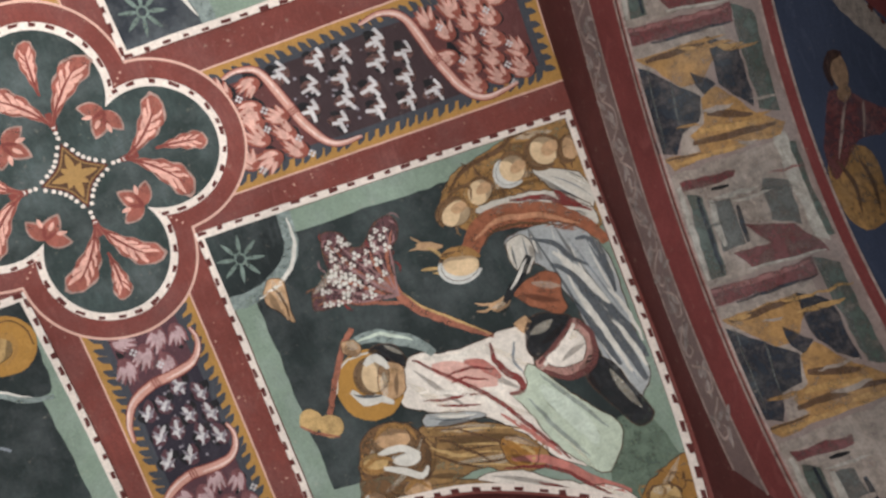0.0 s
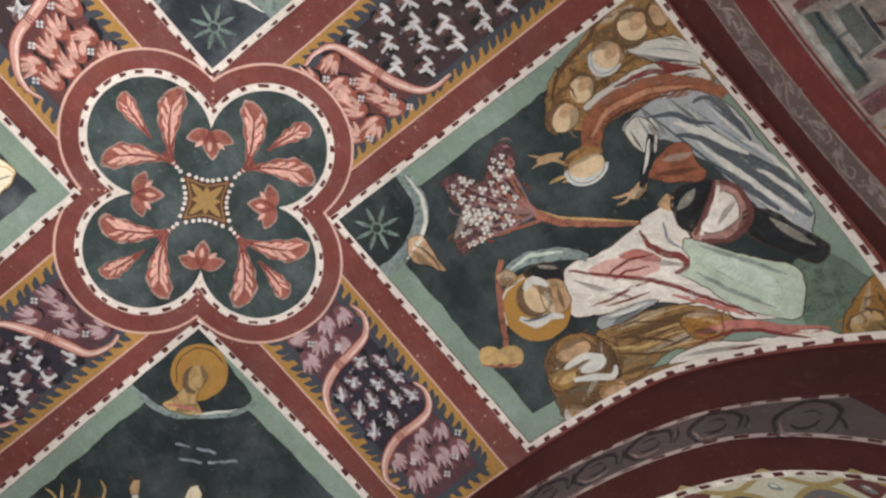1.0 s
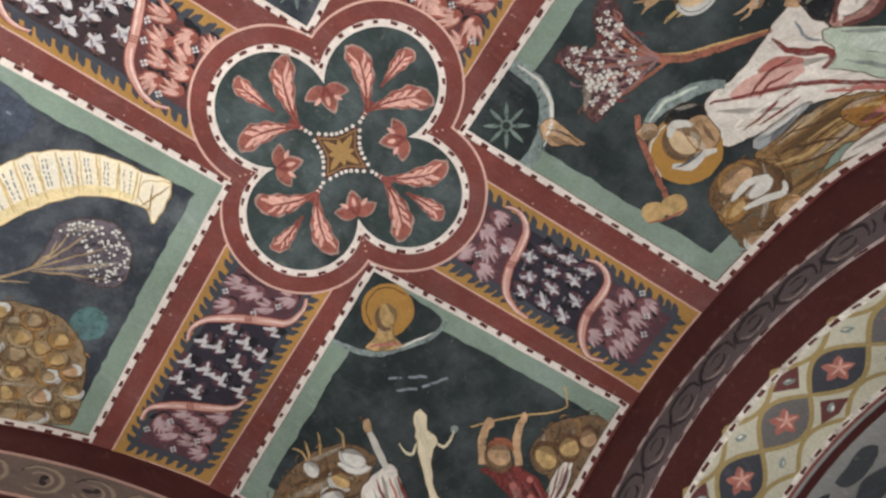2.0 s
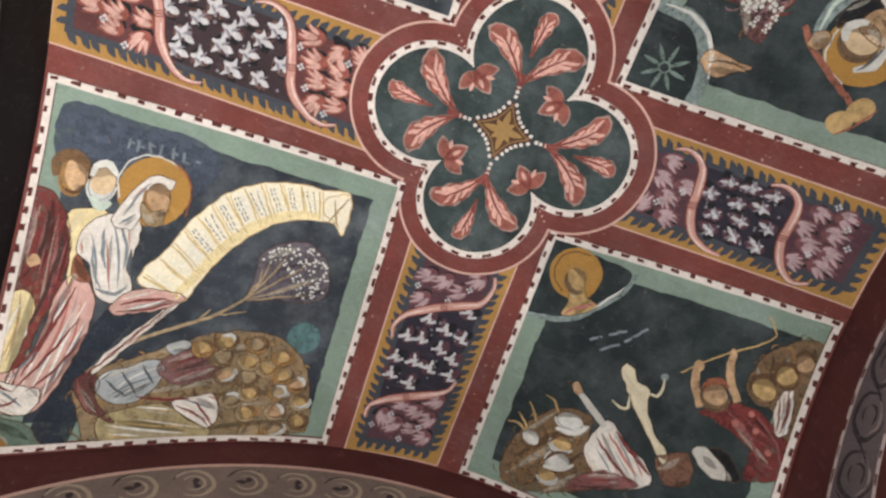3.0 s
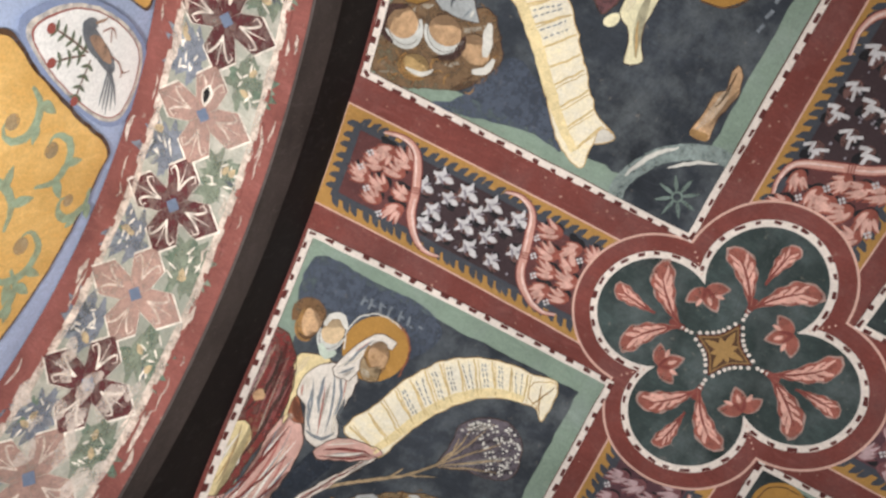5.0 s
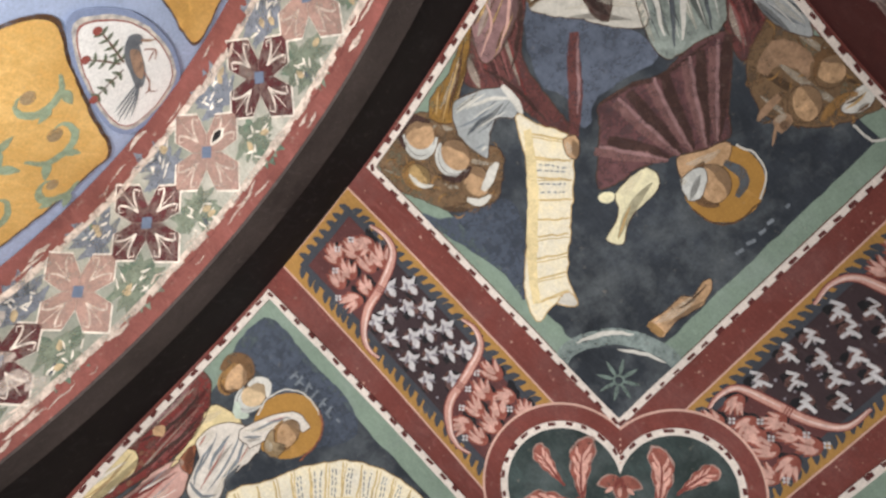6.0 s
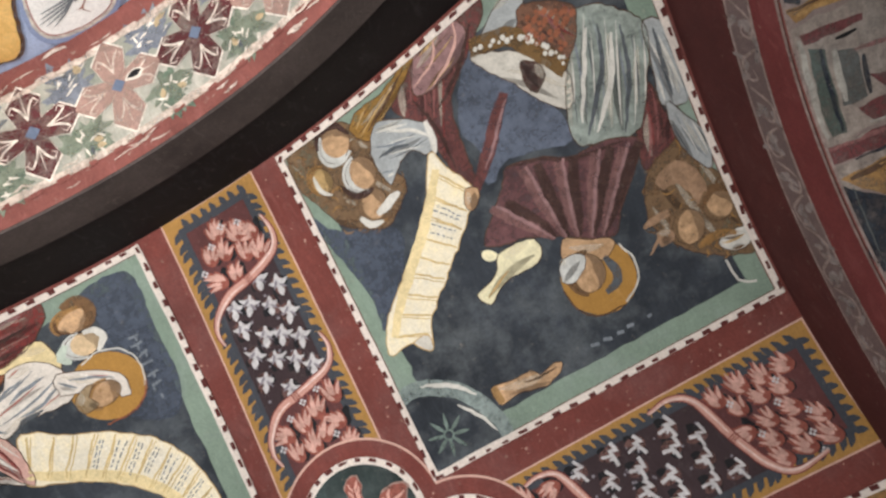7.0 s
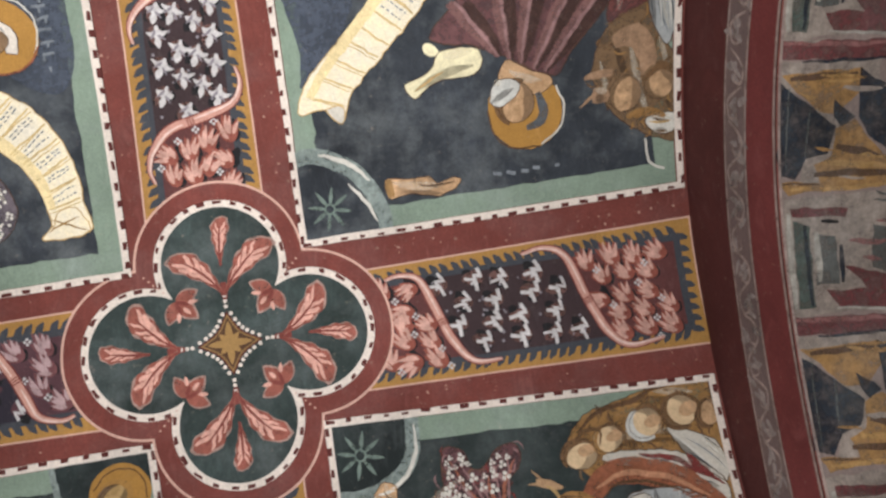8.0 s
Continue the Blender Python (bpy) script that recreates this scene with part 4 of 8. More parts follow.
def dots(key, name, mat, lev, n, r, pts):
    rng = random.Random(n)
    shapes = []
    for x, y in scattered(n, 1.5 * r, pts, n):
        k = r * rng.uniform(0.6, 1.2)
        shapes += [circle(x + k * 0.7 * math.cos(a), y + k * 0.7 * math.sin(a), k * 0.55, 7) for a in (0.3, 2.4, 4.5)] if r > 0.008 else [circle(x, y, k, 7)]
    ob = paint(FRESCO[key], name, mat, [held(key, s) for s in shapes], level(lev))
    return tagged(ob, kind="stuff")


def ovals(key, name, lev, n, r, pts):
    rng = random.Random(n)
    for x, y in scattered(n, 1.7 * r, pts, 3):
        turn = rng.uniform(-0.3, 0.3) - 0.2
        oval(key, "oval", rng.choice((STRAW, SKIN, BEARD)), lev, (x, y), r * 0.74, r * 0.92, turn)
        for name_, mat, rad, a0, a1, w in (("brown_arc", rng.choice((HAIR, UMBER_SOFT, BEARD)), 0.95, 2.2, 5.4, 0.36), ("brown_stroke", UMBER, 1.12, 2.0, 5.6, 0.1), ("straw_stroke", STRAW, 0.9, 2.6, 4.2, 0.12), ("pale_arc", rng.choice((UMBER_SOFT, BEARD, BEARD_WHITE)), 0.66, -0.4, 1.8, 0.4)):
            arc = [(x + r * rad * math.cos(a + turn), y + r * rad * math.sin(a + turn)) for a in steps(a0, a1, 7)]
            stroke(key, name_, mat, lev + 1, r * w, arc)


def ruled_scroll(key, lev, outer, inner, n, words):
    """Pairs of ochre lines across a scroll, with short bars for the words between them."""
    o, i = spline(outer, False, 0.01, 0.0), spline(inner, False, 0.01, 0.0)

    def at(t, k):
        a, b = o[min(int(t * (len(o) - 1)), len(o) - 1)], i[min(int(t * (len(i) - 1)), len(i) - 1)]
        return (a[0] + (b[0] - a[0]) * k, a[1] + (b[1] - a[1]) * k)

    rng = random.Random(n)
    for m in range(n):
        t = (m + 0.5) / n
        for off, wide in ((0.0, 0.006), (0.013, 0.0035)):
            stroke(key, "scroll_line", SCROLL_LINE, lev, wide, (at(t + off, 0.04), at(t + off, 0.5), at(t + off, 0.93)), (0.8, 0.6))
        if words[0] <= m < words[1]:
            for row in (0.35, 0.62):
                k = 0.16
                while k < 0.72:
                    ln = rng.uniform(0.05, 0.12)
                    stroke(key, "text_bar", SLATE_LIGHT, lev, 0.0042, (at(t + row / n, k), at(t + row / n, k + ln)), (1, 1))
                    k += ln + 0.04
    stroke(key, "scroll_edge", CREAM, lev, 0.034, [at(t, 0.88) for t in steps(0.02, 0.96, 8)], (0.7, 0.7))


for key, field, dx in (("A", FIELD, 0.088), ("B", FIELD, 0.085), ("C", FIELD_BLUE, 0.085), ("D", FIELD_BLUE, 0.085)):
    paint(FRESCO[key], "field", field, [densify(panel_line(key, dx), True, 0.02, 0.007)], H_FIELD)

# panel A
key = "A"
blob(key, "tip_field", FIELD, 1, ((0.263, 0.237), (0.374, 0.254), (0.519, 0.286), (0.504, 0.407), (0.438, 0.468), (0.340, 0.489), (0.270, 0.487), (0.273, 0.362)))
blob(key, "green_ground", SAGE_DIM, 2, ((1.144, 1.124), (1.253, 1.114), (1.285, 1.232), (1.285, 1.284), (1.199, 1.279), (1.119, 1.332), (1.096, 1.270)))
blob(key, "mound", OCHRE_MOUND, 3, ((1.159, 1.282), (1.221, 1.241), (1.307, 1.217), (1.303, 1.297), (1.292, 1.369), (1.212, 1.355), (1.143, 1.329)))
stroke(key, "mound_edge", UMBER, 4, 0.0087, ((1.127, 1.333), (1.151, 1.268), (1.225, 1.230), (1.298, 1.211)))
blob(key, "mound_light", STRAW, 4, ((1.187, 1.276), (1.237, 1.280), (1.231, 1.325), (1.181, 1.336), (1.165, 1.306)))
stroke(key, "cloud_arc", GREYGREEN, 2, 0.0417, ((0.521, 0.283), (0.511, 0.392), (0.452, 0.456), (0.366, 0.491), (0.277, 0.494)), (1, 1))
stroke(key, "cloud_arc_light", PALE, 3, 0.0122, ((0.526, 0.310), (0.517, 0.403), (0.453, 0.474), (0.368, 0.506)))
blob(key, "ochre_mark", SKIN, 3, ((0.408, 0.464), (0.453, 0.474), (0.448, 0.516), (0.440, 0.602), (0.412, 0.567), (0.380, 0.511)))
stroke(key, "ochre_stroke", UMBER, 4, 0.0070, ((0.413, 0.484), (0.430, 0.526), (0.435, 0.587)))
stroke(key, "ochre_stroke", SKIN, 4, 0.0087, ((0.415, 0.520), (0.424, 0.560), (0.423, 0.590)))
blob(key, "tree_crown", TREE, 3, ((0.607, 0.388), (0.661, 0.406), (0.680, 0.463), (0.724, 0.446), (0.765, 0.407), (0.815, 0.404), (0.823, 0.452), (0.771, 0.518), (0.752, 0.597), (0.684, 0.630), (0.591, 0.601), (0.509, 0.594), (0.522, 0.538), (0.583, 0.501), (0.588, 0.442)))
stroke(key, "trunk", BARK, 5, 0.0261, ((0.965, 0.819), (0.871, 0.750), (0.797, 0.687), (0.756, 0.633), (0.750, 0.570)), (0.4, 0.9))
stroke(key, "trunk_light", STRAW, 6, 0.0070, ((0.960, 0.811), (0.875, 0.741), (0.804, 0.679), (0.767, 0.624)))
stroke(key, "branch", BARK, 5, 0.0104, ((0.764, 0.645), (0.707, 0.578), (0.652, 0.504), (0.616, 0.427)), (0.9, 0.2))
stroke(key, "branch", BARK, 5, 0.0104, ((0.756, 0.624), (0.728, 0.552), (0.718, 0.478)), (0.9, 0.2))
stroke(key, "branch", BARK, 5, 0.0104, ((0.755, 0.589), (0.763, 0.515), (0.805, 0.445)), (0.9, 0.2))
stroke(key, "branch", BARK, 5, 0.0104, ((0.768, 0.655), (0.669, 0.624), (0.579, 0.587), (0.527, 0.578)), (0.9, 0.2))
for tx, ty in ((0.600, 0.440), (0.640, 0.430), (0.690, 0.480), (0.740, 0.450), (0.790, 0.430), (0.560, 0.540), (0.540, 0.575), (0.600, 0.560), (0.640, 0.500)):
    stroke(key, "twig", ROSE_DIM, 6, 0.0055, ((0.752, 0.630), ((tx + 0.752) / 2, (ty + 0.630) / 2 + 0.008), (tx, ty)), (0.9, 0.3))
stroke(key, "branch", BARK, 5, 0.0087, ((0.737, 0.629), (0.659, 0.568), (0.584, 0.519)), (0.9, 0.2))
blob(key, "dark_pillar", INK, 7, ((1.186, 0.947), (1.236, 0.974), (1.258, 1.050), (1.269, 1.121), (1.221, 1.132), (1.198, 1.100), (1.154, 0.999)))
blob(key, "ochre_mass", HAIR, 4, ((0.965, 0.432), (1.027, 0.359), (1.111, 0.336), (1.216, 0.311), (1.318, 0.290), (1.410, 0.291), (1.428, 0.363), (1.423, 0.452), (1.416, 0.539), (1.386, 0.641), (1.273, 0.559), (1.138, 0.539), (1.032, 0.535), (0.977, 0.481)))
stroke(key, "brown_stroke", UMBER, 5, 0.0139, ((0.984, 0.431), (1.065, 0.357), (1.186, 0.335), (1.254, 0.309), (1.368, 0.301)))
stroke(key, "brown_stroke", UMBER, 5, 0.0104, ((1.103, 0.355), (1.123, 0.426), (1.120, 0.469)))
stroke(key, "brown_stroke", UMBER, 5, 0.0104, ((1.212, 0.337), (1.233, 0.391), (1.218, 0.439)))
stroke(key, "brown_stroke", UMBER, 5, 0.0104, ((1.323, 0.319), (1.343, 0.355), (1.366, 0.419)))
oval(key, "oval", SKIN_LIGHT, 6, (0.999, 0.463), 0.040, 0.050, 1.50)
oval(key, "oval", SKIN_LIGHT, 6, (1.088, 0.430), 0.037, 0.047, 1.30)
oval(key, "oval", SKIN_LIGHT, 6, (1.208, 0.402), 0.040, 0.051, 1.13)
oval(key, "oval", SKIN_LIGHT, 6, (1.320, 0.382), 0.044, 0.055, 1.13)
oval(key, "oval", SKIN, 6, (1.404, 0.398), 0.032, 0.045, 0.94)
oval(key, "oval_shade", SKIN, 7, (1.018, 0.454), 0.015, 0.026, 1.37)
oval(key, "oval_shade", SKIN, 7, (1.109, 0.425), 0.016, 0.026, 1.33)
oval(key, "oval_shade", SKIN, 7, (1.232, 0.399), 0.017, 0.028, 1.16)
oval(key, "oval_shade", SKIN, 7, (1.345, 0.379), 0.020, 0.029, 1.15)
stroke(key, "brown_arc", HAIR_DARK, 7, 0.0122, ((0.973, 0.435), (1.015, 0.404), (1.070, 0.404), (1.062, 0.445)))
stroke(key, "brown_arc", HAIR_DARK, 7, 0.0122, ((1.059, 0.399), (1.113, 0.391), (1.142, 0.425), (1.135, 0.458)))
stroke(key, "brown_arc", HAIR_DARK, 7, 0.0122, ((1.171, 0.365), (1.232, 0.354), (1.266, 0.390), (1.251, 0.434)))
stroke(key, "brown_arc", HAIR_DARK, 7, 0.0122, ((1.281, 0.347), (1.338, 0.334), (1.381, 0.371), (1.370, 0.411)))
blob(key, "collar", ROBE_PALE, 5, ((1.063, 0.473), (1.172, 0.473), (1.304, 0.501), (1.391, 0.582), (1.384, 0.635), (1.339, 0.604), (1.217, 0.528), (1.086, 0.500)))
blob(key, "collar", ROBE_PALE, 5, ((1.271, 0.425), (1.366, 0.455), (1.407, 0.499), (1.396, 0.584), (1.315, 0.515)))
stroke(key, "collar_stripe", WINE, 6, 0.0157, ((1.166, 0.485), (1.264, 0.508), (1.304, 0.537), (1.387, 0.589)))
stroke(key, "collar_stripe", WINE, 6, 0.0243, ((1.304, 0.501), (1.328, 0.542), (1.359, 0.568)), (0.3, 0.3))
stroke(key, "orange_cloak", RUST, 6, 0.0730, ((0.997, 0.585), (1.053, 0.530), (1.146, 0.525), (1.269, 0.567), (1.358, 0.638), (1.378, 0.689)), (0.7, 0.3))
stroke(key, "orange_light", RUST_LIGHT, 7, 0.0157, ((1.021, 0.555), (1.108, 0.528), (1.223, 0.551), (1.333, 0.614)))
stroke(key, "orange_fold", UMBER, 7, 0.0087, ((1.045, 0.579), (1.086, 0.552), (1.181, 0.562), (1.284, 0.604)))
blob(key, "orange_arm", RUST, 7, ((1.156, 0.703), (1.207, 0.721), (1.195, 0.775), (1.183, 0.822), (1.133, 0.805), (1.064, 0.733)))
blob(key, "grey_robe", ROBE_GREY, 6, ((1.101, 0.593), (1.173, 0.576), (1.274, 0.590), (1.337, 0.638), (1.368, 0.719), (1.355, 0.820), (1.333, 0.906), (1.314, 1.019), (1.256, 1.072), (1.229, 1.005), (1.216, 0.894), (1.214, 0.814), (1.196, 0.742), (1.169, 0.681), (1.119, 0.643)))
stroke(key, "robe_fold", SLATE, 7, 0.030, ((1.200, 0.690), (1.246, 0.740), (1.276, 0.877), (1.297, 1.037)), (0.3, 0.5))
stroke(key, "robe_fold", SLATE, 7, 0.024, ((1.262, 0.790), (1.293, 0.830), (1.317, 0.908), (1.329, 0.989)), (0.3, 0.4))
stroke(key, "robe_fold", SLATE, 7, 0.020, ((1.215, 0.800), (1.236, 0.890), (1.252, 0.990)), (0.3, 0.5))
stroke(key, "robe_fold", SLATE, 7, 0.022, ((1.300, 0.650), (1.343, 0.667), (1.346, 0.753), (1.337, 0.817)), (0.3, 0.3))
stroke(key, "robe_fold", SLATE, 7, 0.016, ((1.180, 0.610), (1.235, 0.640), (1.262, 0.690), (1.300, 0.730)), (0.3, 0.3))
stroke(key, "robe_light", PALE, 8, 0.022, ((1.225, 0.660), (1.275, 0.760), (1.305, 0.840)), (0.3, 0.3))
stroke(key, "robe_light", PALE, 8, 0.016, ((1.232, 0.760), (1.252, 0.873), (1.272, 1.010)), (0.3, 0.5))
stroke(key, "robe_light", PALE, 8, 0.014, ((1.290, 0.880), (1.310, 0.950), (1.316, 1.010)), (0.3, 0.5))
stroke(key, "robe_light", PALE, 8, 0.012, ((1.322, 0.800), (1.340, 0.880), (1.338, 0.950)), (0.3, 0.4))
blob(key, "sleeve", ROBE_PALE, 7, ((1.108, 0.596), (1.164, 0.593), (1.173, 0.648), (1.125, 0.697), (1.096, 0.651)))
stroke(key, "cuff", INK, 8, 0.0243, ((1.152, 0.648), (1.110, 0.691), (1.070, 0.717), (1.029, 0.745)), (0.8, 0.6))
stroke(key, "cuff_pearls", PALE, 9, 0.0087, ((1.140, 0.656), (1.103, 0.691), (1.064, 0.719)))
blob(key, "ochre_mark", SKIN, 7, ((1.000, 0.734), (1.045, 0.731), (1.039, 0.759), (1.001, 0.764), (0.980, 0.739)))
stroke(key, "ochre_stroke", SKIN, 7, 0.0070, ((1.005, 0.741), (0.974, 0.733), (0.951, 0.721)))
stroke(key, "ochre_stroke", SKIN, 7, 0.0070, ((1.001, 0.747), (0.971, 0.749), (0.947, 0.743)))
oval(key, "oval", SKIN_LIGHT, 7, (0.954, 0.611), 0.056, 0.042, 0.04)
stroke(key, "brown_arc", HAIR, 8, 0.0278, ((0.912, 0.576), (0.936, 0.565), (0.984, 0.576), (1.019, 0.603)), (0.5, 0.3))
stroke(key, "brown_arc", HAIR_DARK, 8, 0.0104, ((0.898, 0.588), (0.922, 0.567), (0.977, 0.572)))
stroke(key, "spike", STRAW, 7, 0.0104, ((0.920, 0.579), (0.901, 0.545), (0.880, 0.532)))
stroke(key, "spike", STRAW, 7, 0.0104, ((0.902, 0.598), (0.870, 0.590), (0.842, 0.585)))
stroke(key, "spike", STRAW, 7, 0.0087, ((0.902, 0.615), (0.870, 0.607)))
blob(key, "ochre_mark", SKIN, 7, ((0.855, 0.509), (0.896, 0.518), (0.930, 0.540), (0.901, 0.545), (0.856, 0.527)))
stroke(key, "ochre_stroke", SKIN, 7, 0.0070, ((0.878, 0.519), (0.860, 0.499), (0.849, 0.484)))
stroke(key, "ochre_stroke", SKIN, 7, 0.0070, ((0.874, 0.526), (0.850, 0.520), (0.831, 0.522)))
blob(key, "white_robe", ROBE_WHITE, 5, ((0.718, 0.802), (0.830, 0.822), (0.938, 0.818), (0.993, 0.812), (1.072, 0.826), (1.034, 0.876), (1.041, 0.923), (0.990, 0.990), (1.007, 1.116), (1.063, 1.199), (1.002, 1.170), (0.941, 1.090), (0.854, 1.018), (0.756, 0.983), (0.656, 0.932), (0.660, 0.880)), pleats=False)
blob(key, "green_skirt", ROBE_GREEN, 6, ((1.023, 0.915), (1.075, 0.982), (1.135, 1.060), (1.182, 1.130), (1.106, 1.221), (1.063, 1.199), (1.030, 1.165), (1.000, 1.116), (0.972, 1.030), (0.950, 0.985), (0.990, 0.975)), pleats=False)
stroke(key, "skirt_light", PALE_GREEN, 7, 0.05, ((1.030, 0.980), (1.075, 1.060), (1.110, 1.150)), (0.3, 0.3))
stroke(key, "skirt_fold", ROBE_GREEN_DIM, 7, 0.012, ((1.040, 0.950), (1.100, 1.040), (1.150, 1.120)), (0.3, 0.3))
stroke(key, "skirt_fold", ROBE_GREEN_DIM, 7, 0.012, ((0.985, 1.000), (1.030, 1.100), (1.075, 1.180)), (0.3, 0.3))
stroke(key, "red_shade", ROSE_LIGHT, 6, 0.060, ((0.770, 0.850), (0.860, 0.900), (0.925, 0.940)), (0.3, 0.3))
stroke(key, "red_shade", ROSE, 7, 0.030, ((0.860, 0.862), (0.905, 0.885), (0.938, 0.930)), (0.2, 0.4))
stroke(key, "robe_fold", WINE, 8, 0.020, ((0.946, 0.834), (0.942, 0.880), (0.960, 0.920), (0.985, 0.950), (0.982, 0.980), (0.945, 0.976)), (0.3, 0.4))
stroke(key, "robe_fold", WINE, 8, 0.012, ((0.721, 0.812), (0.807, 0.891), (0.885, 0.963), (0.957, 1.060), (1.027, 1.173)), (0.5, 0.4))
stroke(key, "robe_fold", WINE, 8, 0.008, ((0.790, 0.890), (0.840, 0.880), (0.884, 0.886), (0.932, 0.905)), (0.2, 0.3))
stroke(key, "robe_fold", WINE, 8, 0.007, ((0.800, 0.905), (0.850, 0.905), (0.905, 0.925)), (0.2, 0.3))
stroke(key, "robe_fold", WINE, 8, 0.008, ((0.709, 0.932), (0.770, 0.945), (0.834, 0.949), (0.880, 0.962)), (0.2, 0.3))
stroke(key, "robe_fold", WINE, 8, 0.007, ((0.740, 0.955), (0.800, 0.970), (0.860, 0.985)), (0.2, 0.3))
stroke(key, "robe_fold", ROSE, 8, 0.014, ((0.900, 1.020), (0.960, 1.090), (1.010, 1.160)), (0.3, 0.3))
stroke(key, "robe_fold", SLATE_LIGHT, 8, 0.008, ((1.010, 0.850), (0.990, 0.900), (1.005, 0.935)), (0.3, 0.3))
stroke(key, "robe_light", CHALK_LINE, 8, 0.016, ((0.740, 0.815), (0.840, 0.840), (0.930, 0.838)), (0.3, 0.3))
stroke(key, "robe_light", CHALK_LINE, 8, 0.014, ((0.700, 0.905), (0.800, 0.932), (0.880, 0.980), (0.940, 1.060)), (0.3, 0.3))
stroke(key, "sleeve_arc", GREYGREEN, 7, 0.0383, ((0.574, 0.717), (0.629, 0.712), (0.703, 0.741), (0.762, 0.780), (0.788, 0.815)), (0.6, 0.6))
stroke(key, "sleeve_light", PALE_GREEN, 8, 0.0104, ((0.593, 0.715), (0.662, 0.716), (0.746, 0.759)))
blob(key, "cap", INK, 7, ((0.612, 0.749), (0.667, 0.744), (0.708, 0.785), (0.699, 0.825), (0.656, 0.826), (0.632, 0.783)))
oval(key, "halo", GOLD_HALO, 6, (0.582, 0.846), 0.099, 0.105, 0.35)
stroke(key, "halo_rim", PALE, 7, 0.0052, ((0.481, 0.841), (0.525, 0.769), (0.611, 0.752)), (1, 1))
blob(key, "ochre_patch", SKIN, 8, ((0.633, 0.800), (0.692, 0.822), (0.670, 0.891), (0.623, 0.901), (0.603, 0.868)))
oval(key, "oval", SKIN_LIGHT, 8, (0.600, 0.823), 0.047, 0.050, 0.72)
stroke(key, "pale_arc", PALE, 9, 0.0243, ((0.588, 0.784), (0.627, 0.775), (0.649, 0.815)), (0.5, 0.5))
stroke(key, "pale_arc", PALE, 9, 0.0278, ((0.527, 0.849), (0.553, 0.885), (0.601, 0.893), (0.630, 0.912)), (0.5, 0.4))
stroke(key, "pale_arc", SLATE, 10, 0.0087, ((0.529, 0.859), (0.566, 0.875), (0.608, 0.884)))
stroke(key, "rod", BARK, 9, 0.0174, ((0.439, 0.897), (0.498, 0.794), (0.545, 0.723), (0.590, 0.674)), (0.9, 0.9))
blob(key, "ochre_mark", SKIN, 10, ((0.549, 0.704), (0.587, 0.708), (0.599, 0.740), (0.575, 0.756), (0.542, 0.731)))
oval(key, "mallet", STRAW, 9, (0.382, 0.894), 0.036, 0.034, 0.37)
oval(key, "mallet", STRAW, 9, (0.433, 0.927), 0.038, 0.034, 0.62)
stroke(key, "mallet_shade", BARK, 10, 0.0087, ((0.345, 0.898), (0.390, 0.937), (0.449, 0.963)))
blob(key, "basket_dark", INK, 8, ((1.078, 0.808), (1.143, 0.813), (1.189, 0.843), (1.126, 0.883), (1.056, 0.911), (1.034, 0.876)))
blob(key, "bowl", BOWL, 7, ((1.189, 0.843), (1.222, 0.885), (1.212, 0.945), (1.165, 0.986), (1.102, 0.984), (1.052, 0.950), (1.044, 0.917), (1.113, 0.891)), pleats=False)
blob(key, "bowl_light", ROBE_WHITE, 9, ((1.168, 0.866), (1.196, 0.894), (1.180, 0.938), (1.128, 0.956), (1.078, 0.938), (1.072, 0.912), (1.124, 0.896)), pleats=False)
stroke(key, "bowl_rim", WINE_BROWN, 10, 0.010, ((1.050, 0.925), (1.120, 0.889), (1.187, 0.845)), (0.8, 0.8))
stroke(key, "bowl_band", ROBE_WHITE, 10, 0.010, ((1.062, 0.932), (1.126, 0.900), (1.186, 0.858)), (0.8, 0.8))
stroke(key, "bowl_rim", WINE_BROWN, 10, 0.016, ((1.194, 0.850), (1.218, 0.895), (1.205, 0.945), (1.163, 0.980), (1.100, 0.978), (1.052, 0.946)), (0.6, 0.6))
blob(key, "ochre_mark", SKIN, 8, ((1.030, 0.808), (1.069, 0.798), (1.078, 0.818), (1.047, 0.839)))
blob(key, "brown_mass", HAIR_DARK, 5, ((0.492, 1.005), (0.553, 0.964), (0.626, 0.971), (0.668, 1.011), (0.692, 1.070), (0.652, 1.143), (0.584, 1.166), (0.486, 1.196), (0.440, 1.164), (0.463, 1.083)))
oval(key, "oval", SKIN, 6, (0.585, 1.015), 0.055, 0.039, -0.04)
oval(key, "oval", PALE, 6, (0.606, 1.077), 0.043, 0.033, 0.12)
oval(key, "oval", SKIN, 6, (0.606, 1.172), 0.042, 0.032, 0.02)
oval(key, "oval", STRAW, 6, (0.517, 1.066), 0.039, 0.029, -0.03)
oval(key, "oval", SKIN, 6, (0.481, 1.177), 0.032, 0.026, 0.03)
stroke(key, "brown_arc", HAIR, 7, 0.0157, ((0.536, 1.002), (0.583, 0.974), (0.642, 0.994), (0.651, 1.031)))
stroke(key, "brown_arc", HAIR, 7, 0.0139, ((0.480, 1.072), (0.531, 1.053), (0.573, 1.075)))
stroke(key, "brown_arc", HAIR, 7, 0.0139, ((0.566, 1.169), (0.610, 1.144), (0.646, 1.175)))
stroke(key, "pale_arc", PALE, 7, 0.0209, ((0.533, 1.089), (0.584, 1.108), (0.630, 1.136), (0.658, 1.110)), (0.5, 0.4))
stroke(key, "pale_arc", PALE, 7, 0.0209, ((0.534, 1.046), (0.595, 1.043), (0.649, 1.074)), (0.5, 0.4))
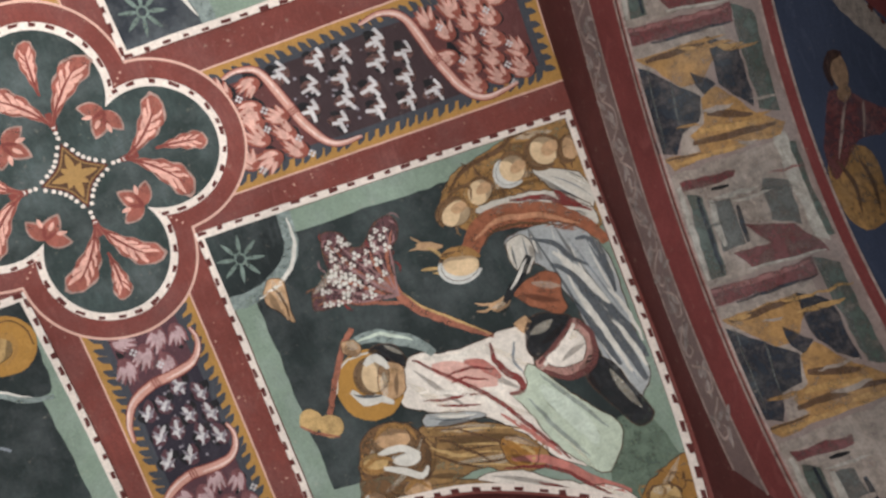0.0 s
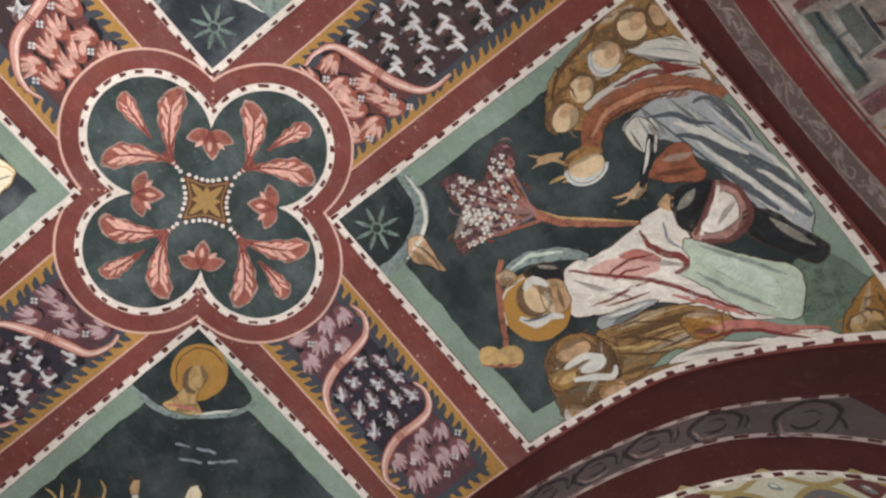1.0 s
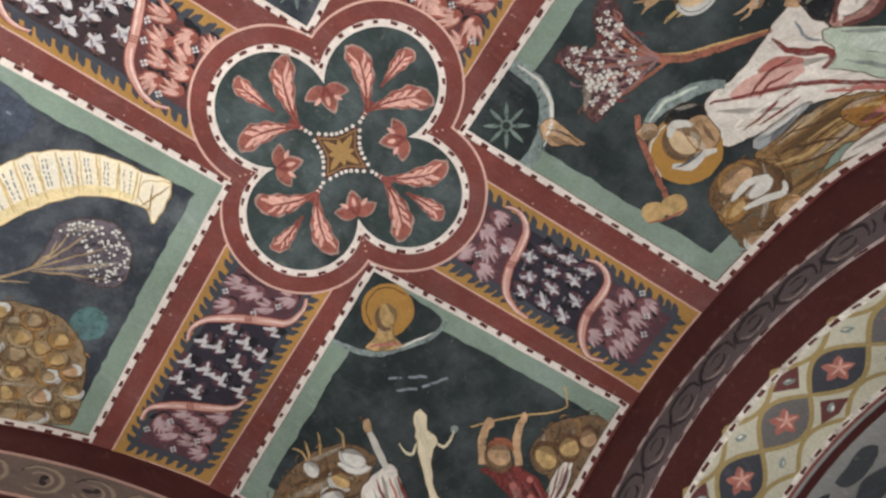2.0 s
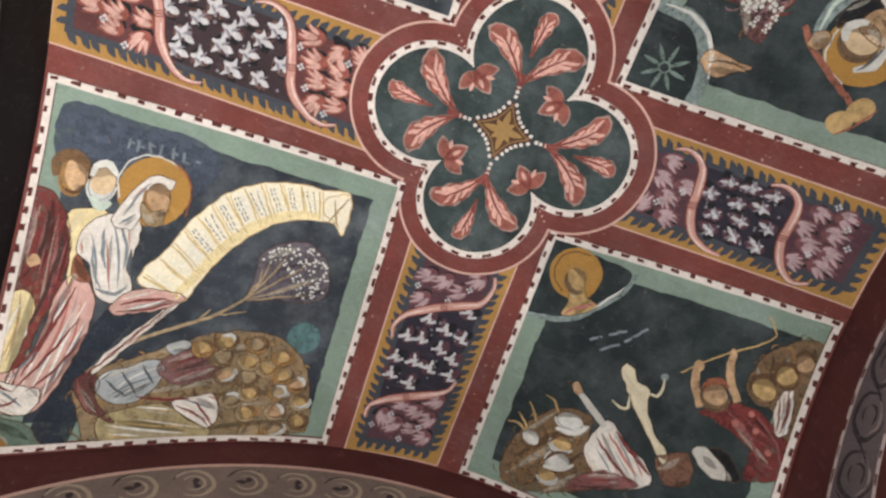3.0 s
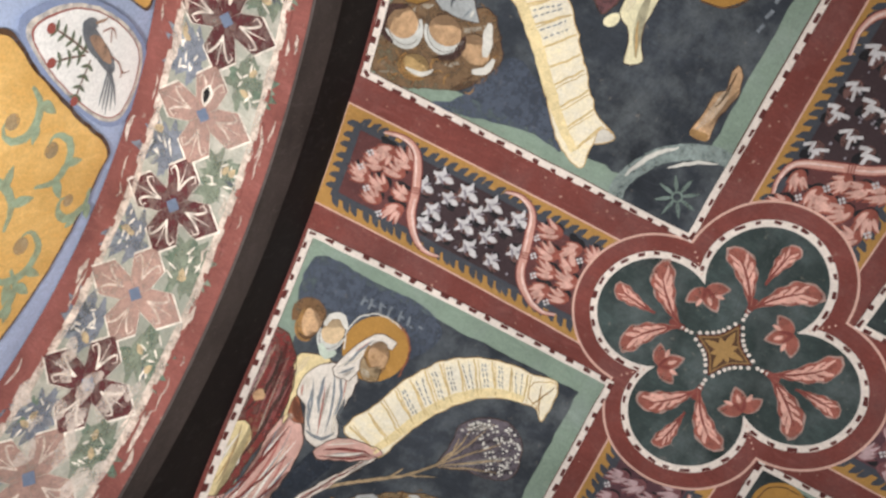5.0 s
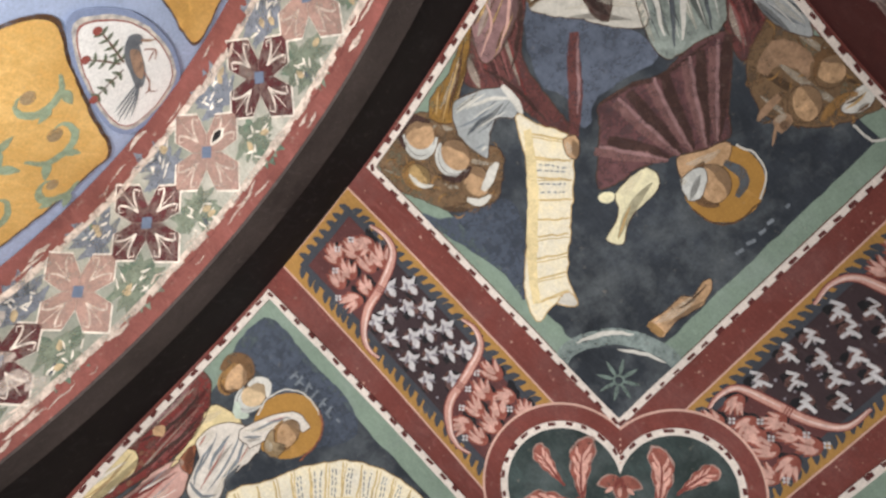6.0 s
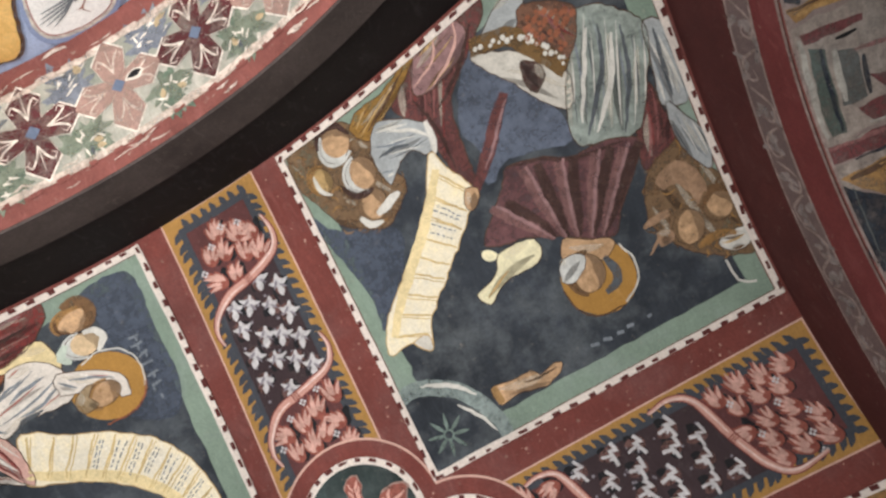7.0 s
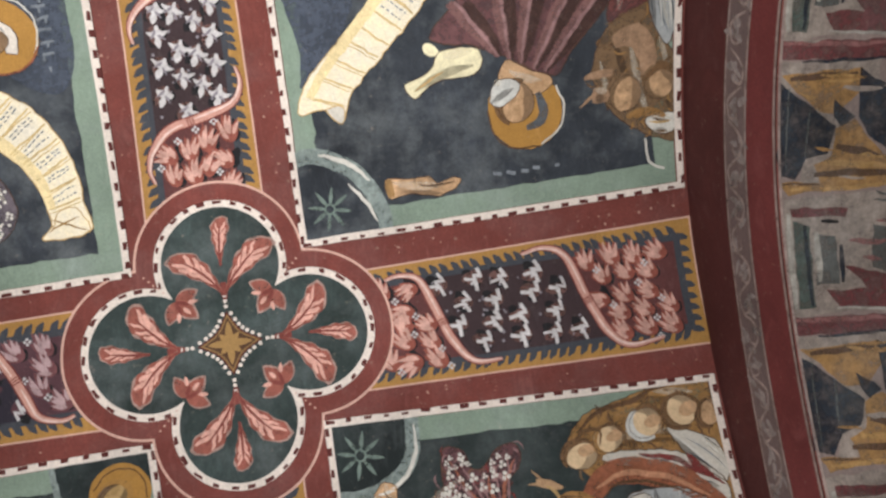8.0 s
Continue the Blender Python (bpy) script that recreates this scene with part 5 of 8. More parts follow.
blob(key, "grey_sleeve", ROBE_GREY, 6, ((0.702, 0.971), (0.809, 0.989), (0.862, 1.015), (0.764, 1.016), (0.689, 1.001)))
blob(key, "brown_robe", TAN, 5, ((0.671, 1.003), (0.767, 1.009), (0.880, 1.045), (0.955, 1.083), (0.982, 1.138), (0.956, 1.177), (0.877, 1.188), (0.801, 1.151), (0.696, 1.172), (0.638, 1.156), (0.678, 1.082)))
stroke(key, "robe_fold", UMBER, 6, 0.0087, ((0.705, 1.040), (0.792, 1.100), (0.835, 1.145)))
stroke(key, "robe_fold", UMBER, 6, 0.0087, ((0.685, 1.085), (0.747, 1.128), (0.802, 1.149)))
stroke(key, "robe_fold", UMBER, 6, 0.0070, ((0.761, 1.024), (0.860, 1.087), (0.902, 1.131)))
stroke(key, "robe_fold", STRAW, 6, 0.0104, ((0.677, 1.065), (0.757, 1.106), (0.802, 1.111)))
stroke(key, "robe_fold", STRAW, 6, 0.0104, ((0.901, 1.099), (0.943, 1.142), (0.913, 1.174)))
blob(key, "ochre_bag", MOUND, 6, ((0.867, 1.089), (0.920, 1.092), (0.962, 1.132), (0.930, 1.170), (0.876, 1.156)))
blob(key, "pale_patch", ROBE_WHITE, 6, ((0.774, 1.177), (0.883, 1.174), (0.980, 1.222), (1.103, 1.258), (1.144, 1.308), (1.099, 1.321), (0.989, 1.264), (0.891, 1.223)))
stroke(key, "red_stroke", WINE, 7, 0.0104, ((0.857, 1.164), (0.968, 1.183), (1.053, 1.246), (1.108, 1.301)))
stroke(key, "red_stroke", WINE, 7, 0.0087, ((0.924, 1.216), (1.019, 1.261), (1.091, 1.309)))
stroke(key, "sash", ROSE, 6, 0.0243, ((0.882, 1.142), (0.976, 1.167), (1.060, 1.233), (1.133, 1.278)), (0.4, 0.6))
blob(key, "lower_robe", TAN, 4, ((0.524, 1.147), (0.653, 1.160), (0.816, 1.188), (0.961, 1.263), (1.099, 1.321), (0.977, 1.289), (0.793, 1.239), (0.615, 1.209), (0.455, 1.189)))
rosette(key, (0.358, 0.377), 0.073, SAGE_PALE, 3)
dots(key, "tree_blossom", PALE, 7, 46, 0.0104, ((0.605, 0.405), (0.660, 0.416), (0.681, 0.481), (0.763, 0.418), (0.804, 0.427), (0.771, 0.518), (0.729, 0.588), (0.672, 0.616), (0.560, 0.592), (0.516, 0.579), (0.587, 0.512)))
dots(key, "tree_budding", ROSE_DIM, 7, 26, 0.0070, ((0.619, 0.420), (0.681, 0.481), (0.768, 0.447), (0.763, 0.515), (0.708, 0.596), (0.564, 0.581)))

# panel B
key = "B"
blob(key, "tip_field", FIELD, 1, ((-0.238, 0.262), (-0.349, 0.269), (-0.519, 0.286), (-0.486, 0.406), (-0.395, 0.497), (-0.276, 0.545), (-0.260, 0.390)))
stroke(key, "cloud_arc", GREYGREEN, 3, 0.0195, ((-0.525, 0.277), (-0.512, 0.343), (-0.481, 0.419), (-0.395, 0.497), (-0.336, 0.543), (-0.270, 0.559)), (0.8, 0.6))
stroke(key, "cloud_light", PALE, 4, 0.0065, ((-0.428, 0.468), (-0.377, 0.503), (-0.324, 0.538)))
oval(key, "halo", GOLD_HALO, 3, (-0.338, 0.377), 0.085, 0.085, 1.12)
stroke(key, "halo_in", UMBER, 4, 0.0039, ((-0.411, 0.357), (-0.371, 0.316), (-0.312, 0.311), (-0.272, 0.347), (-0.267, 0.401)), (1, 1))
oval(key, "oval", STRAW, 5, (-0.353, 0.382), 0.032, 0.046, 1.15)
stroke(key, "brown_arc", GOLD, 6, 0.0156, ((-0.396, 0.357), (-0.351, 0.341), (-0.314, 0.364), (-0.316, 0.404), (-0.354, 0.428)), (0.4, 0.4))
blob(key, "ochre_patch", STRAW, 4, ((-0.393, 0.378), (-0.372, 0.420), (-0.400, 0.440), (-0.407, 0.481), (-0.449, 0.448), (-0.483, 0.382), (-0.433, 0.389)))
stroke(key, "rose_stroke", ROSE, 5, 0.0104, ((-0.476, 0.387), (-0.445, 0.417), (-0.406, 0.473)))
stroke(key, "text_bar", SLATE_LIGHT, 3, 0.0078, ((-0.523, 0.497), (-0.499, 0.530)), (1, 1))
stroke(key, "text_bar", SLATE_LIGHT, 3, 0.0078, ((-0.485, 0.546), (-0.450, 0.596)), (1, 1))
stroke(key, "text_bar", SLATE_LIGHT, 3, 0.0078, ((-0.544, 0.536), (-0.501, 0.590)), (1, 1))
stroke(key, "text_bar", SLATE_LIGHT, 3, 0.0078, ((-0.487, 0.601), (-0.421, 0.656)), (1, 1))
blob(key, "green_rect", GREEN, 1, ((-1.145, 0.253), (-1.080, 0.305), (-1.066, 0.409), (-1.154, 0.433), (-1.176, 0.347)))
blob(key, "brown_mass", UMBER_SOFT, 3, ((-1.049, 0.383), (-0.936, 0.398), (-0.846, 0.435), (-0.771, 0.507), (-0.761, 0.595), (-0.831, 0.609), (-0.888, 0.665), (-0.962, 0.698), (-1.104, 0.505), (-1.113, 0.415)))
oval(key, "oval", PALE, 5, (-0.925, 0.443), 0.030, 0.029, 1.33)
oval(key, "oval", PALE, 5, (-0.805, 0.537), 0.042, 0.029, 1.35)
oval(key, "oval", STRAW, 5, (-0.893, 0.540), 0.035, 0.028, 1.16)
oval(key, "oval", PALE, 5, (-0.951, 0.551), 0.038, 0.029, 1.14)
oval(key, "oval", STRAW, 5, (-1.020, 0.537), 0.030, 0.026, 1.12)
stroke(key, "brown_arc", UMBER, 6, 0.0104, ((-0.910, 0.502), (-0.865, 0.527), (-0.853, 0.574)))
stroke(key, "brown_arc", UMBER, 6, 0.0104, ((-0.979, 0.511), (-0.930, 0.534), (-0.908, 0.584)))
stroke(key, "brown_arc", UMBER, 6, 0.0104, ((-0.861, 0.464), (-0.889, 0.485), (-0.936, 0.476)))
stroke(key, "pale_arc", PALE, 6, 0.0182, ((-0.850, 0.505), (-0.835, 0.566), (-0.790, 0.598)), (0.5, 0.3))
stroke(key, "pale_arc", PALE, 6, 0.0182, ((-0.992, 0.516), (-0.972, 0.568), (-0.935, 0.597)), (0.5, 0.3))
stroke(key, "spike", STRAW, 5, 0.0078, ((-0.914, 0.420), (-0.893, 0.387), (-0.904, 0.356)))
stroke(key, "spike", STRAW, 5, 0.0078, ((-0.904, 0.423), (-0.870, 0.397), (-0.858, 0.376)))
stroke(key, "spike", STRAW, 5, 0.0078, ((-0.866, 0.444), (-0.824, 0.417), (-0.806, 0.394)))
stroke(key, "spike", STRAW, 5, 0.0078, ((-0.799, 0.497), (-0.762, 0.465), (-0.760, 0.441)))
blob(key, "white_robe", ROBE_WHITE, 4, ((-0.863, 0.609), (-0.746, 0.644), (-0.790, 0.722), (-0.820, 0.793), (-0.875, 0.824), (-0.962, 0.698), (-0.916, 0.648)))
stroke(key, "robe_fold", WINE, 5, 0.0104, ((-0.816, 0.632), (-0.870, 0.715), (-0.900, 0.786)))
stroke(key, "robe_fold", WINE, 5, 0.0143, ((-0.766, 0.675), (-0.806, 0.744), (-0.847, 0.819)))
stroke(key, "robe_fold", ROSE, 5, 0.0091, ((-0.782, 0.660), (-0.832, 0.726), (-0.869, 0.786)))
stroke(key, "ochre_bar", ROBE_PALE, 5, 0.0234, ((-0.703, 0.535), (-0.734, 0.587), (-0.771, 0.641)), (0.7, 0.8))
blob(key, "ochre_mark", SKIN, 6, ((-0.686, 0.498), (-0.669, 0.512), (-0.693, 0.538), (-0.712, 0.525)))
stroke(key, "brown_mark", UMBER, 5, 0.0104, ((-0.680, 0.480), (-0.688, 0.506)))
blob(key, "lower_robe", WINE_SOFT, 5, ((-0.993, 0.608), (-0.912, 0.675), (-0.893, 0.797), (-1.019, 0.620)))
blob(key, "pale_shape", IDOL, 4, ((-0.566, 0.620), (-0.544, 0.634), (-0.556, 0.662), (-0.584, 0.679), (-0.599, 0.726), (-0.659, 0.744), (-0.724, 0.796), (-0.762, 0.847), (-0.794, 0.836), (-0.732, 0.768), (-0.679, 0.708), (-0.628, 0.666), (-0.598, 0.638)))
stroke(key, "pale_stroke", IDOL, 4, 0.0091, ((-0.607, 0.719), (-0.607, 0.755), (-0.577, 0.763), (-0.545, 0.756)))
stroke(key, "pale_stroke", IDOL, 4, 0.0091, ((-0.638, 0.675), (-0.677, 0.685), (-0.687, 0.661), (-0.675, 0.629)))
oval(key, "grey_disc", GREYGREEN, 4, (-0.541, 0.756), 0.013, 0.012, 1.11)
blob(key, "pedestal", BARK_DIM, 4, ((-0.791, 0.816), (-0.757, 0.851), (-0.731, 0.903), (-0.809, 0.932), (-0.849, 0.865)))
blob(key, "pale_patch", ROBE_PALE, 5, ((-0.711, 0.906), (-0.688, 0.937), (-0.703, 0.976), (-0.732, 1.023), (-0.757, 1.028), (-0.769, 0.990), (-0.750, 0.939)))
blob(key, "dark_patch", INK, 4, ((-0.687, 0.955), (-0.683, 1.017), (-0.737, 1.067), (-0.755, 1.032), (-0.714, 0.981)))
stroke(key, "ochre_bar", SKIN, 5, 0.0260, ((-0.585, 0.887), (-0.532, 0.855), (-0.496, 0.842), (-0.456, 0.842)), (0.9, 0.7))
stroke(key, "ochre_bar", SKIN, 5, 0.0260, ((-0.527, 0.991), (-0.482, 0.957), (-0.443, 0.937), (-0.389, 0.930)), (0.9, 0.7))
oval(key, "ochre_mark", SKIN, 6, (-0.467, 0.843), 0.017, 0.016, 1.13)
oval(key, "ochre_mark", SKIN, 6, (-0.396, 0.931), 0.012, 0.018, 1.14)
oval(key, "oval", SKIN, 5, (-0.535, 0.920), 0.040, 0.041, 0.86)
stroke(key, "brown_arc", RUST, 6, 0.0208, ((-0.535, 0.875), (-0.501, 0.889), (-0.486, 0.926), (-0.498, 0.952)), (0.5, 0.4))
blob(key, "wine_robe", WINE, 4, ((-0.598, 0.888), (-0.566, 0.939), (-0.532, 0.981), (-0.526, 1.050), (-0.553, 1.118), (-0.596, 1.191), (-0.656, 1.228), (-0.730, 1.081), (-0.645, 1.065), (-0.606, 0.956)))
stroke(key, "robe_fold", WINE_SOFT, 5, 0.0091, ((-0.560, 0.965), (-0.610, 1.057), (-0.685, 1.115)))
stroke(key, "robe_fold", WINE_SOFT, 5, 0.0078, ((-0.543, 1.057), (-0.597, 1.136), (-0.667, 1.178)))
oval(key, "robe_flower", ROSE, 6, (-0.588, 1.005), 0.012, 0.011, 1.14)
oval(key, "robe_flower", ROSE, 6, (-0.543, 1.043), 0.010, 0.010, 1.06)
oval(key, "robe_flower", ROSE, 6, (-0.584, 1.068), 0.010, 0.009, 1.15)
oval(key, "robe_flower", ROSE, 6, (-0.630, 1.121), 0.011, 0.010, 1.19)
stroke(key, "rod", STRAW, 6, 0.0052, ((-0.508, 0.798), (-0.428, 0.878), (-0.359, 0.963), (-0.293, 1.029), (-0.240, 0.989)), (1, 1))
blob(key, "brown_mass", UMBER_SOFT, 3, ((-0.475, 1.000), (-0.377, 1.014), (-0.298, 1.077), (-0.258, 1.149), (-0.317, 1.201), (-0.388, 1.202), (-0.476, 1.218), (-0.576, 1.231), (-0.653, 1.234), (-0.679, 1.182), (-0.566, 1.144), (-0.503, 1.083), (-0.500, 1.032)))
oval(key, "oval", STRAW, 5, (-0.463, 1.052), 0.039, 0.039, 0.77)
oval(key, "oval", STRAW, 5, (-0.396, 1.103), 0.034, 0.037, 0.93)
oval(key, "oval", SKIN, 5, (-0.341, 1.142), 0.028, 0.032, 0.91)
stroke(key, "brown_arc", UMBER, 6, 0.0156, ((-0.482, 1.014), (-0.438, 1.012), (-0.414, 1.052), (-0.434, 1.082)), (0.4, 0.4))
stroke(key, "brown_arc", UMBER, 6, 0.0156, ((-0.407, 1.067), (-0.368, 1.074), (-0.357, 1.111), (-0.385, 1.138)), (0.4, 0.4))
stroke(key, "brown_arc", UMBER, 6, 0.0130, ((-0.330, 1.106), (-0.301, 1.128), (-0.310, 1.160)), (0.4, 0.4))
blob(key, "stripe_robe", ROBE_WHITE, 5, ((-0.446, 1.108), (-0.423, 1.133), (-0.482, 1.151), (-0.561, 1.156), (-0.567, 1.121), (-0.508, 1.099)))
stroke(key, "stripe", WINE, 6, 0.0078, ((-0.434, 1.124), (-0.502, 1.139), (-0.564, 1.136)))
stroke(key, "stripe", WINE, 6, 0.0065, ((-0.464, 1.106), (-0.525, 1.120), (-0.563, 1.125)))

# panel C
key = "C"
blob(key, "shade", NAVY, 2, ((-1.242, -1.062), (-1.128, -1.044), (-0.959, -1.005), (-0.863, -0.973), (-0.870, -0.899), (-0.968, -0.933), (-1.049, -0.969), (-1.178, -0.955), (-1.292, -0.971), (-1.301, -1.032)))
blob(key, "sky_blue", BLUE_LIGHT, 1, ((-0.317, -1.264), (-0.314, -1.062), (-0.318, -0.877), (-0.394, -0.795), (-0.568, -0.950), (-0.453, -1.132), (-0.491, -1.239)))
oval(key, "green_patch", SAGE_BLUE, 1, (-0.852, -0.399), 0.053, 0.057, 1.42)
blob(key, "ground", SAGE_DIM, 3, ((-1.189, -1.219), (-1.208, -1.125), (-1.234, -1.064), (-1.350, -1.016), (-1.318, -1.214)))
blob(key, "mound", MOUND, 4, ((-1.264, -1.216), (-1.240, -1.177), (-1.267, -1.117), (-1.339, -1.082), (-1.316, -1.225)))
stroke(key, "mound_light", STRAW, 5, 0.0108, ((-1.326, -1.158), (-1.306, -1.158), (-1.330, -1.138)))
blob(key, "cream_robe", CREAM, 4, ((-0.875, -1.241), (-0.849, -1.201), (-0.814, -1.157), (-0.911, -1.128), (-0.998, -1.136), (-1.113, -1.143), (-1.148, -1.201), (-1.032, -1.223), (-0.950, -1.230)))
blob(key, "red_mantle", WINE, 5, ((-0.588, -1.276), (-0.569, -1.231), (-0.619, -1.170), (-0.707, -1.127), (-0.822, -1.112), (-0.940, -1.126), (-1.056, -1.133), (-1.127, -1.139), (-1.099, -1.156), (-0.999, -1.149), (-0.886, -1.156), (-0.849, -1.201), (-0.869, -1.243), (-0.731, -1.267)))
stroke(key, "mantle_fold", BROWN_DARK, 6, 0.0108, ((-0.620, -1.216), (-0.719, -1.193), (-0.822, -1.210)))
stroke(key, "mantle_fold", BROWN_DARK, 6, 0.0108, ((-0.683, -1.154), (-0.812, -1.144), (-0.942, -1.146)))
stroke(key, "mantle_light", ROSE_DIM, 6, 0.0077, ((-0.627, -1.250), (-0.726, -1.234), (-0.826, -1.236)))
blob(key, "ochre_mark", SKIN, 7, ((-0.767, -1.221), (-0.749, -1.198), (-0.775, -1.183), (-0.790, -1.204)))
blob(key, "neck_cream", CREAM, 5, ((-0.625, -1.164), (-0.595, -1.122), (-0.594, -1.063), (-0.617, -1.039), (-0.668, -1.072), (-0.760, -1.088), (-0.820, -1.099), (-0.708, -1.130)))
blob(key, "pink_robe", ROSE_LIGHT, 5, ((-0.791, -1.100), (-0.798, -1.048), (-0.868, -1.008), (-1.005, -1.014), (-1.128, -1.041), (-1.195, -1.085), (-1.176, -1.181), (-1.087, -1.221), (-1.086, -1.194), (-1.056, -1.133), (-0.953, -1.115), (-0.852, -1.115)))
blob(key, "white_hem", ROBE_WHITE, 6, ((-1.087, -1.219), (-1.102, -1.177), (-1.113, -1.105), (-1.128, -1.063), (-1.195, -1.085), (-1.170, -1.171)))
stroke(key, "robe_fold", WINE, 7, 0.0093, ((-0.817, -1.072), (-0.966, -1.098), (-1.084, -1.125)))
stroke(key, "robe_fold", WINE, 7, 0.0077, ((-0.901, -1.034), (-1.024, -1.083), (-1.127, -1.133)))
stroke(key, "robe_fold", WINE, 7, 0.0077, ((-0.944, -1.009), (-1.052, -1.049), (-1.128, -1.101)))
stroke(key, "robe_fold", WINE, 7, 0.0077, ((-0.864, -1.100), (-0.982, -1.107), (-1.070, -1.148)))
stroke(key, "robe_fold", WINE, 7, 0.0077, ((-1.127, -1.133), (-1.113, -1.168), (-1.073, -1.211)))
stroke(key, "robe_fold", WINE, 7, 0.0077, ((-1.142, -1.117), (-1.164, -1.130), (-1.170, -1.171)))
blob(key, "red_lining", RUST, 6, ((-0.749, -1.109), (-0.725, -1.099), (-0.770, -1.056), (-0.797, -1.041), (-0.796, -1.085)))
blob(key, "white_tunic", ROBE_WHITE, 7, ((-0.690, -1.112), (-0.628, -1.098), (-0.587, -1.043), (-0.589, -0.978), (-0.646, -0.956), (-0.738, -0.956), (-0.788, -0.928), (-0.838, -0.958), (-0.838, -1.009), (-0.797, -1.037), (-0.741, -1.065), (-0.725, -1.099)))
stroke(key, "tunic_fold", SLATE_LIGHT, 8, 0.0108, ((-0.643, -1.057), (-0.707, -1.038), (-0.749, -1.019)))
stroke(key, "tunic_fold", SLATE_LIGHT, 8, 0.0093, ((-0.613, -1.021), (-0.681, -0.979), (-0.741, -0.970)))
stroke(key, "tunic_fold", SLATE_LIGHT, 8, 0.0108, ((-0.810, -1.024), (-0.817, -0.971), (-0.783, -0.944)))
stroke(key, "tunic_fold", SLATE_LIGHT, 8, 0.0077, ((-0.698, -1.070), (-0.768, -1.043), (-0.808, -1.010)))
stroke(key, "tunic_shade", SLATE, 8, 0.0139, ((-0.679, -0.965), (-0.738, -0.956), (-0.764, -0.926)))
oval(key, "oval", SKIN, 6, (-0.512, -1.182), 0.037, 0.053, 1.46)
stroke(key, "brown_arc", HAIR_DARK, 7, 0.0341, ((-0.526, -1.226), (-0.488, -1.239), (-0.458, -1.211), (-0.468, -1.165), (-0.494, -1.147)), (0.5, 0.4))
stroke(key, "pale_arc", UMBER, 7, 0.0124, ((-0.557, -1.194), (-0.562, -1.168), (-0.532, -1.147)))
oval(key, "oval", SKIN_LIGHT, 6, (-0.516, -1.104), 0.036, 0.050, 1.54)
stroke(key, "brown_arc", PALE, 7, 0.0217, ((-0.503, -1.136), (-0.473, -1.134), (-0.458, -1.101), (-0.486, -1.072)), (0.5, 0.4))
stroke(key, "pale_arc", PALE_GREEN, 7, 0.0248, ((-0.557, -1.121), (-0.584, -1.088), (-0.561, -1.064)), (0.5, 0.5))
oval(key, "halo", GOLD_HALO, 6, (-0.499, -0.960), 0.104, 0.104, 1.36)
stroke(key, "halo_rim", PALE, 7, 0.0046, ((-0.542, -1.048), (-0.486, -1.069), (-0.421, -1.043), (-0.395, -0.981), (-0.411, -0.908)), (1, 1))
stroke(key, "halo_rim", RUST, 7, 0.0062, ((-0.549, -0.855), (-0.486, -0.855), (-0.423, -0.889), (-0.402, -0.933)), (1, 1))
blob(key, "veil", ROBE_WHITE, 8, ((-0.611, -1.051), (-0.538, -1.027), (-0.484, -1.003), (-0.448, -0.967), (-0.457, -0.910), (-0.480, -0.913), (-0.494, -0.963), (-0.543, -0.975), (-0.597, -0.976), (-0.622, -0.988), (-0.627, -1.031)))
stroke(key, "veil_fold", SLATE_LIGHT, 9, 0.0077, ((-0.590, -1.020), (-0.525, -1.000), (-0.478, -0.975)))
oval(key, "oval", SKIN, 9, (-0.521, -0.943), 0.036, 0.051, 1.35)
blob(key, "pale_arc", BEARD, 10, ((-0.536, -0.982), (-0.561, -0.952), (-0.546, -0.918), (-0.591, -0.910), (-0.602, -0.948), (-0.574, -0.976)))
blob(key, "scroll", SCROLL_CREAM, 8, ((-0.757, -0.926), (-0.663, -0.878), (-0.552, -0.831), (-0.459, -0.770), (-0.400, -0.698), (-0.358, -0.597), (-0.349, -0.486), (-0.340, -0.394), (-0.471, -0.383), (-0.440, -0.421), (-0.457, -0.522), (-0.510, -0.613), (-0.603, -0.693), (-0.703, -0.746), (-0.802, -0.785), (-0.792, -0.852)))
blob(key, "scroll_end", SCROLL_CREAM, 9, ((-0.372, -0.464), (-0.343, -0.393), (-0.468, -0.384), (-0.434, -0.422), (-0.413, -0.461)))
ruled_scroll(key, 9, ((-0.757, -0.926), (-0.663, -0.878), (-0.552, -0.831), (-0.459, -0.770), (-0.400, -0.698), (-0.358, -0.597), (-0.349, -0.470)), ((-0.802, -0.800), (-0.703, -0.746), (-0.603, -0.693), (-0.510, -0.613), (-0.457, -0.522), (-0.445, -0.440)), 12, (3, 11))
stroke(key, "scroll_end_line", GOLD_DIM, 10, 0.0052, ((-0.365, -0.440), (-0.408, -0.425), (-0.455, -0.400)))
stroke(key, "scroll_end_line", GOLD_DIM, 10, 0.0052, ((-0.438, -0.438), (-0.404, -0.422), (-0.343, -0.393)))
blob(key, "sleeve", ROSE_LIGHT, 9, ((-0.863, -0.973), (-0.814, -0.950), (-0.783, -0.892), (-0.776, -0.796), (-0.790, -0.778), (-0.828, -0.821), (-0.856, -0.888), (-0.877, -0.955)))
stroke(key, "sleeve_fold", WINE, 10, 0.0077, ((-0.845, -0.949), (-0.813, -0.884), (-0.803, -0.812)))
stroke(key, "sleeve_fold", WINE, 10, 0.0062, ((-0.867, -0.955), (-0.844, -0.877), (-0.811, -0.810)))
blob(key, "staff_cloth", ROBE_WHITE, 7, ((-0.828, -0.821), (-0.808, -0.789), (-0.931, -0.870), (-1.048, -0.942), (-1.065, -0.959), (-1.017, -0.956), (-0.917, -0.888)))
stroke(key, "staff_line", WINE, 8, 0.0077, ((-1.081, -0.989), (-1.025, -0.947), (-0.915, -0.874), (-0.832, -0.820)))
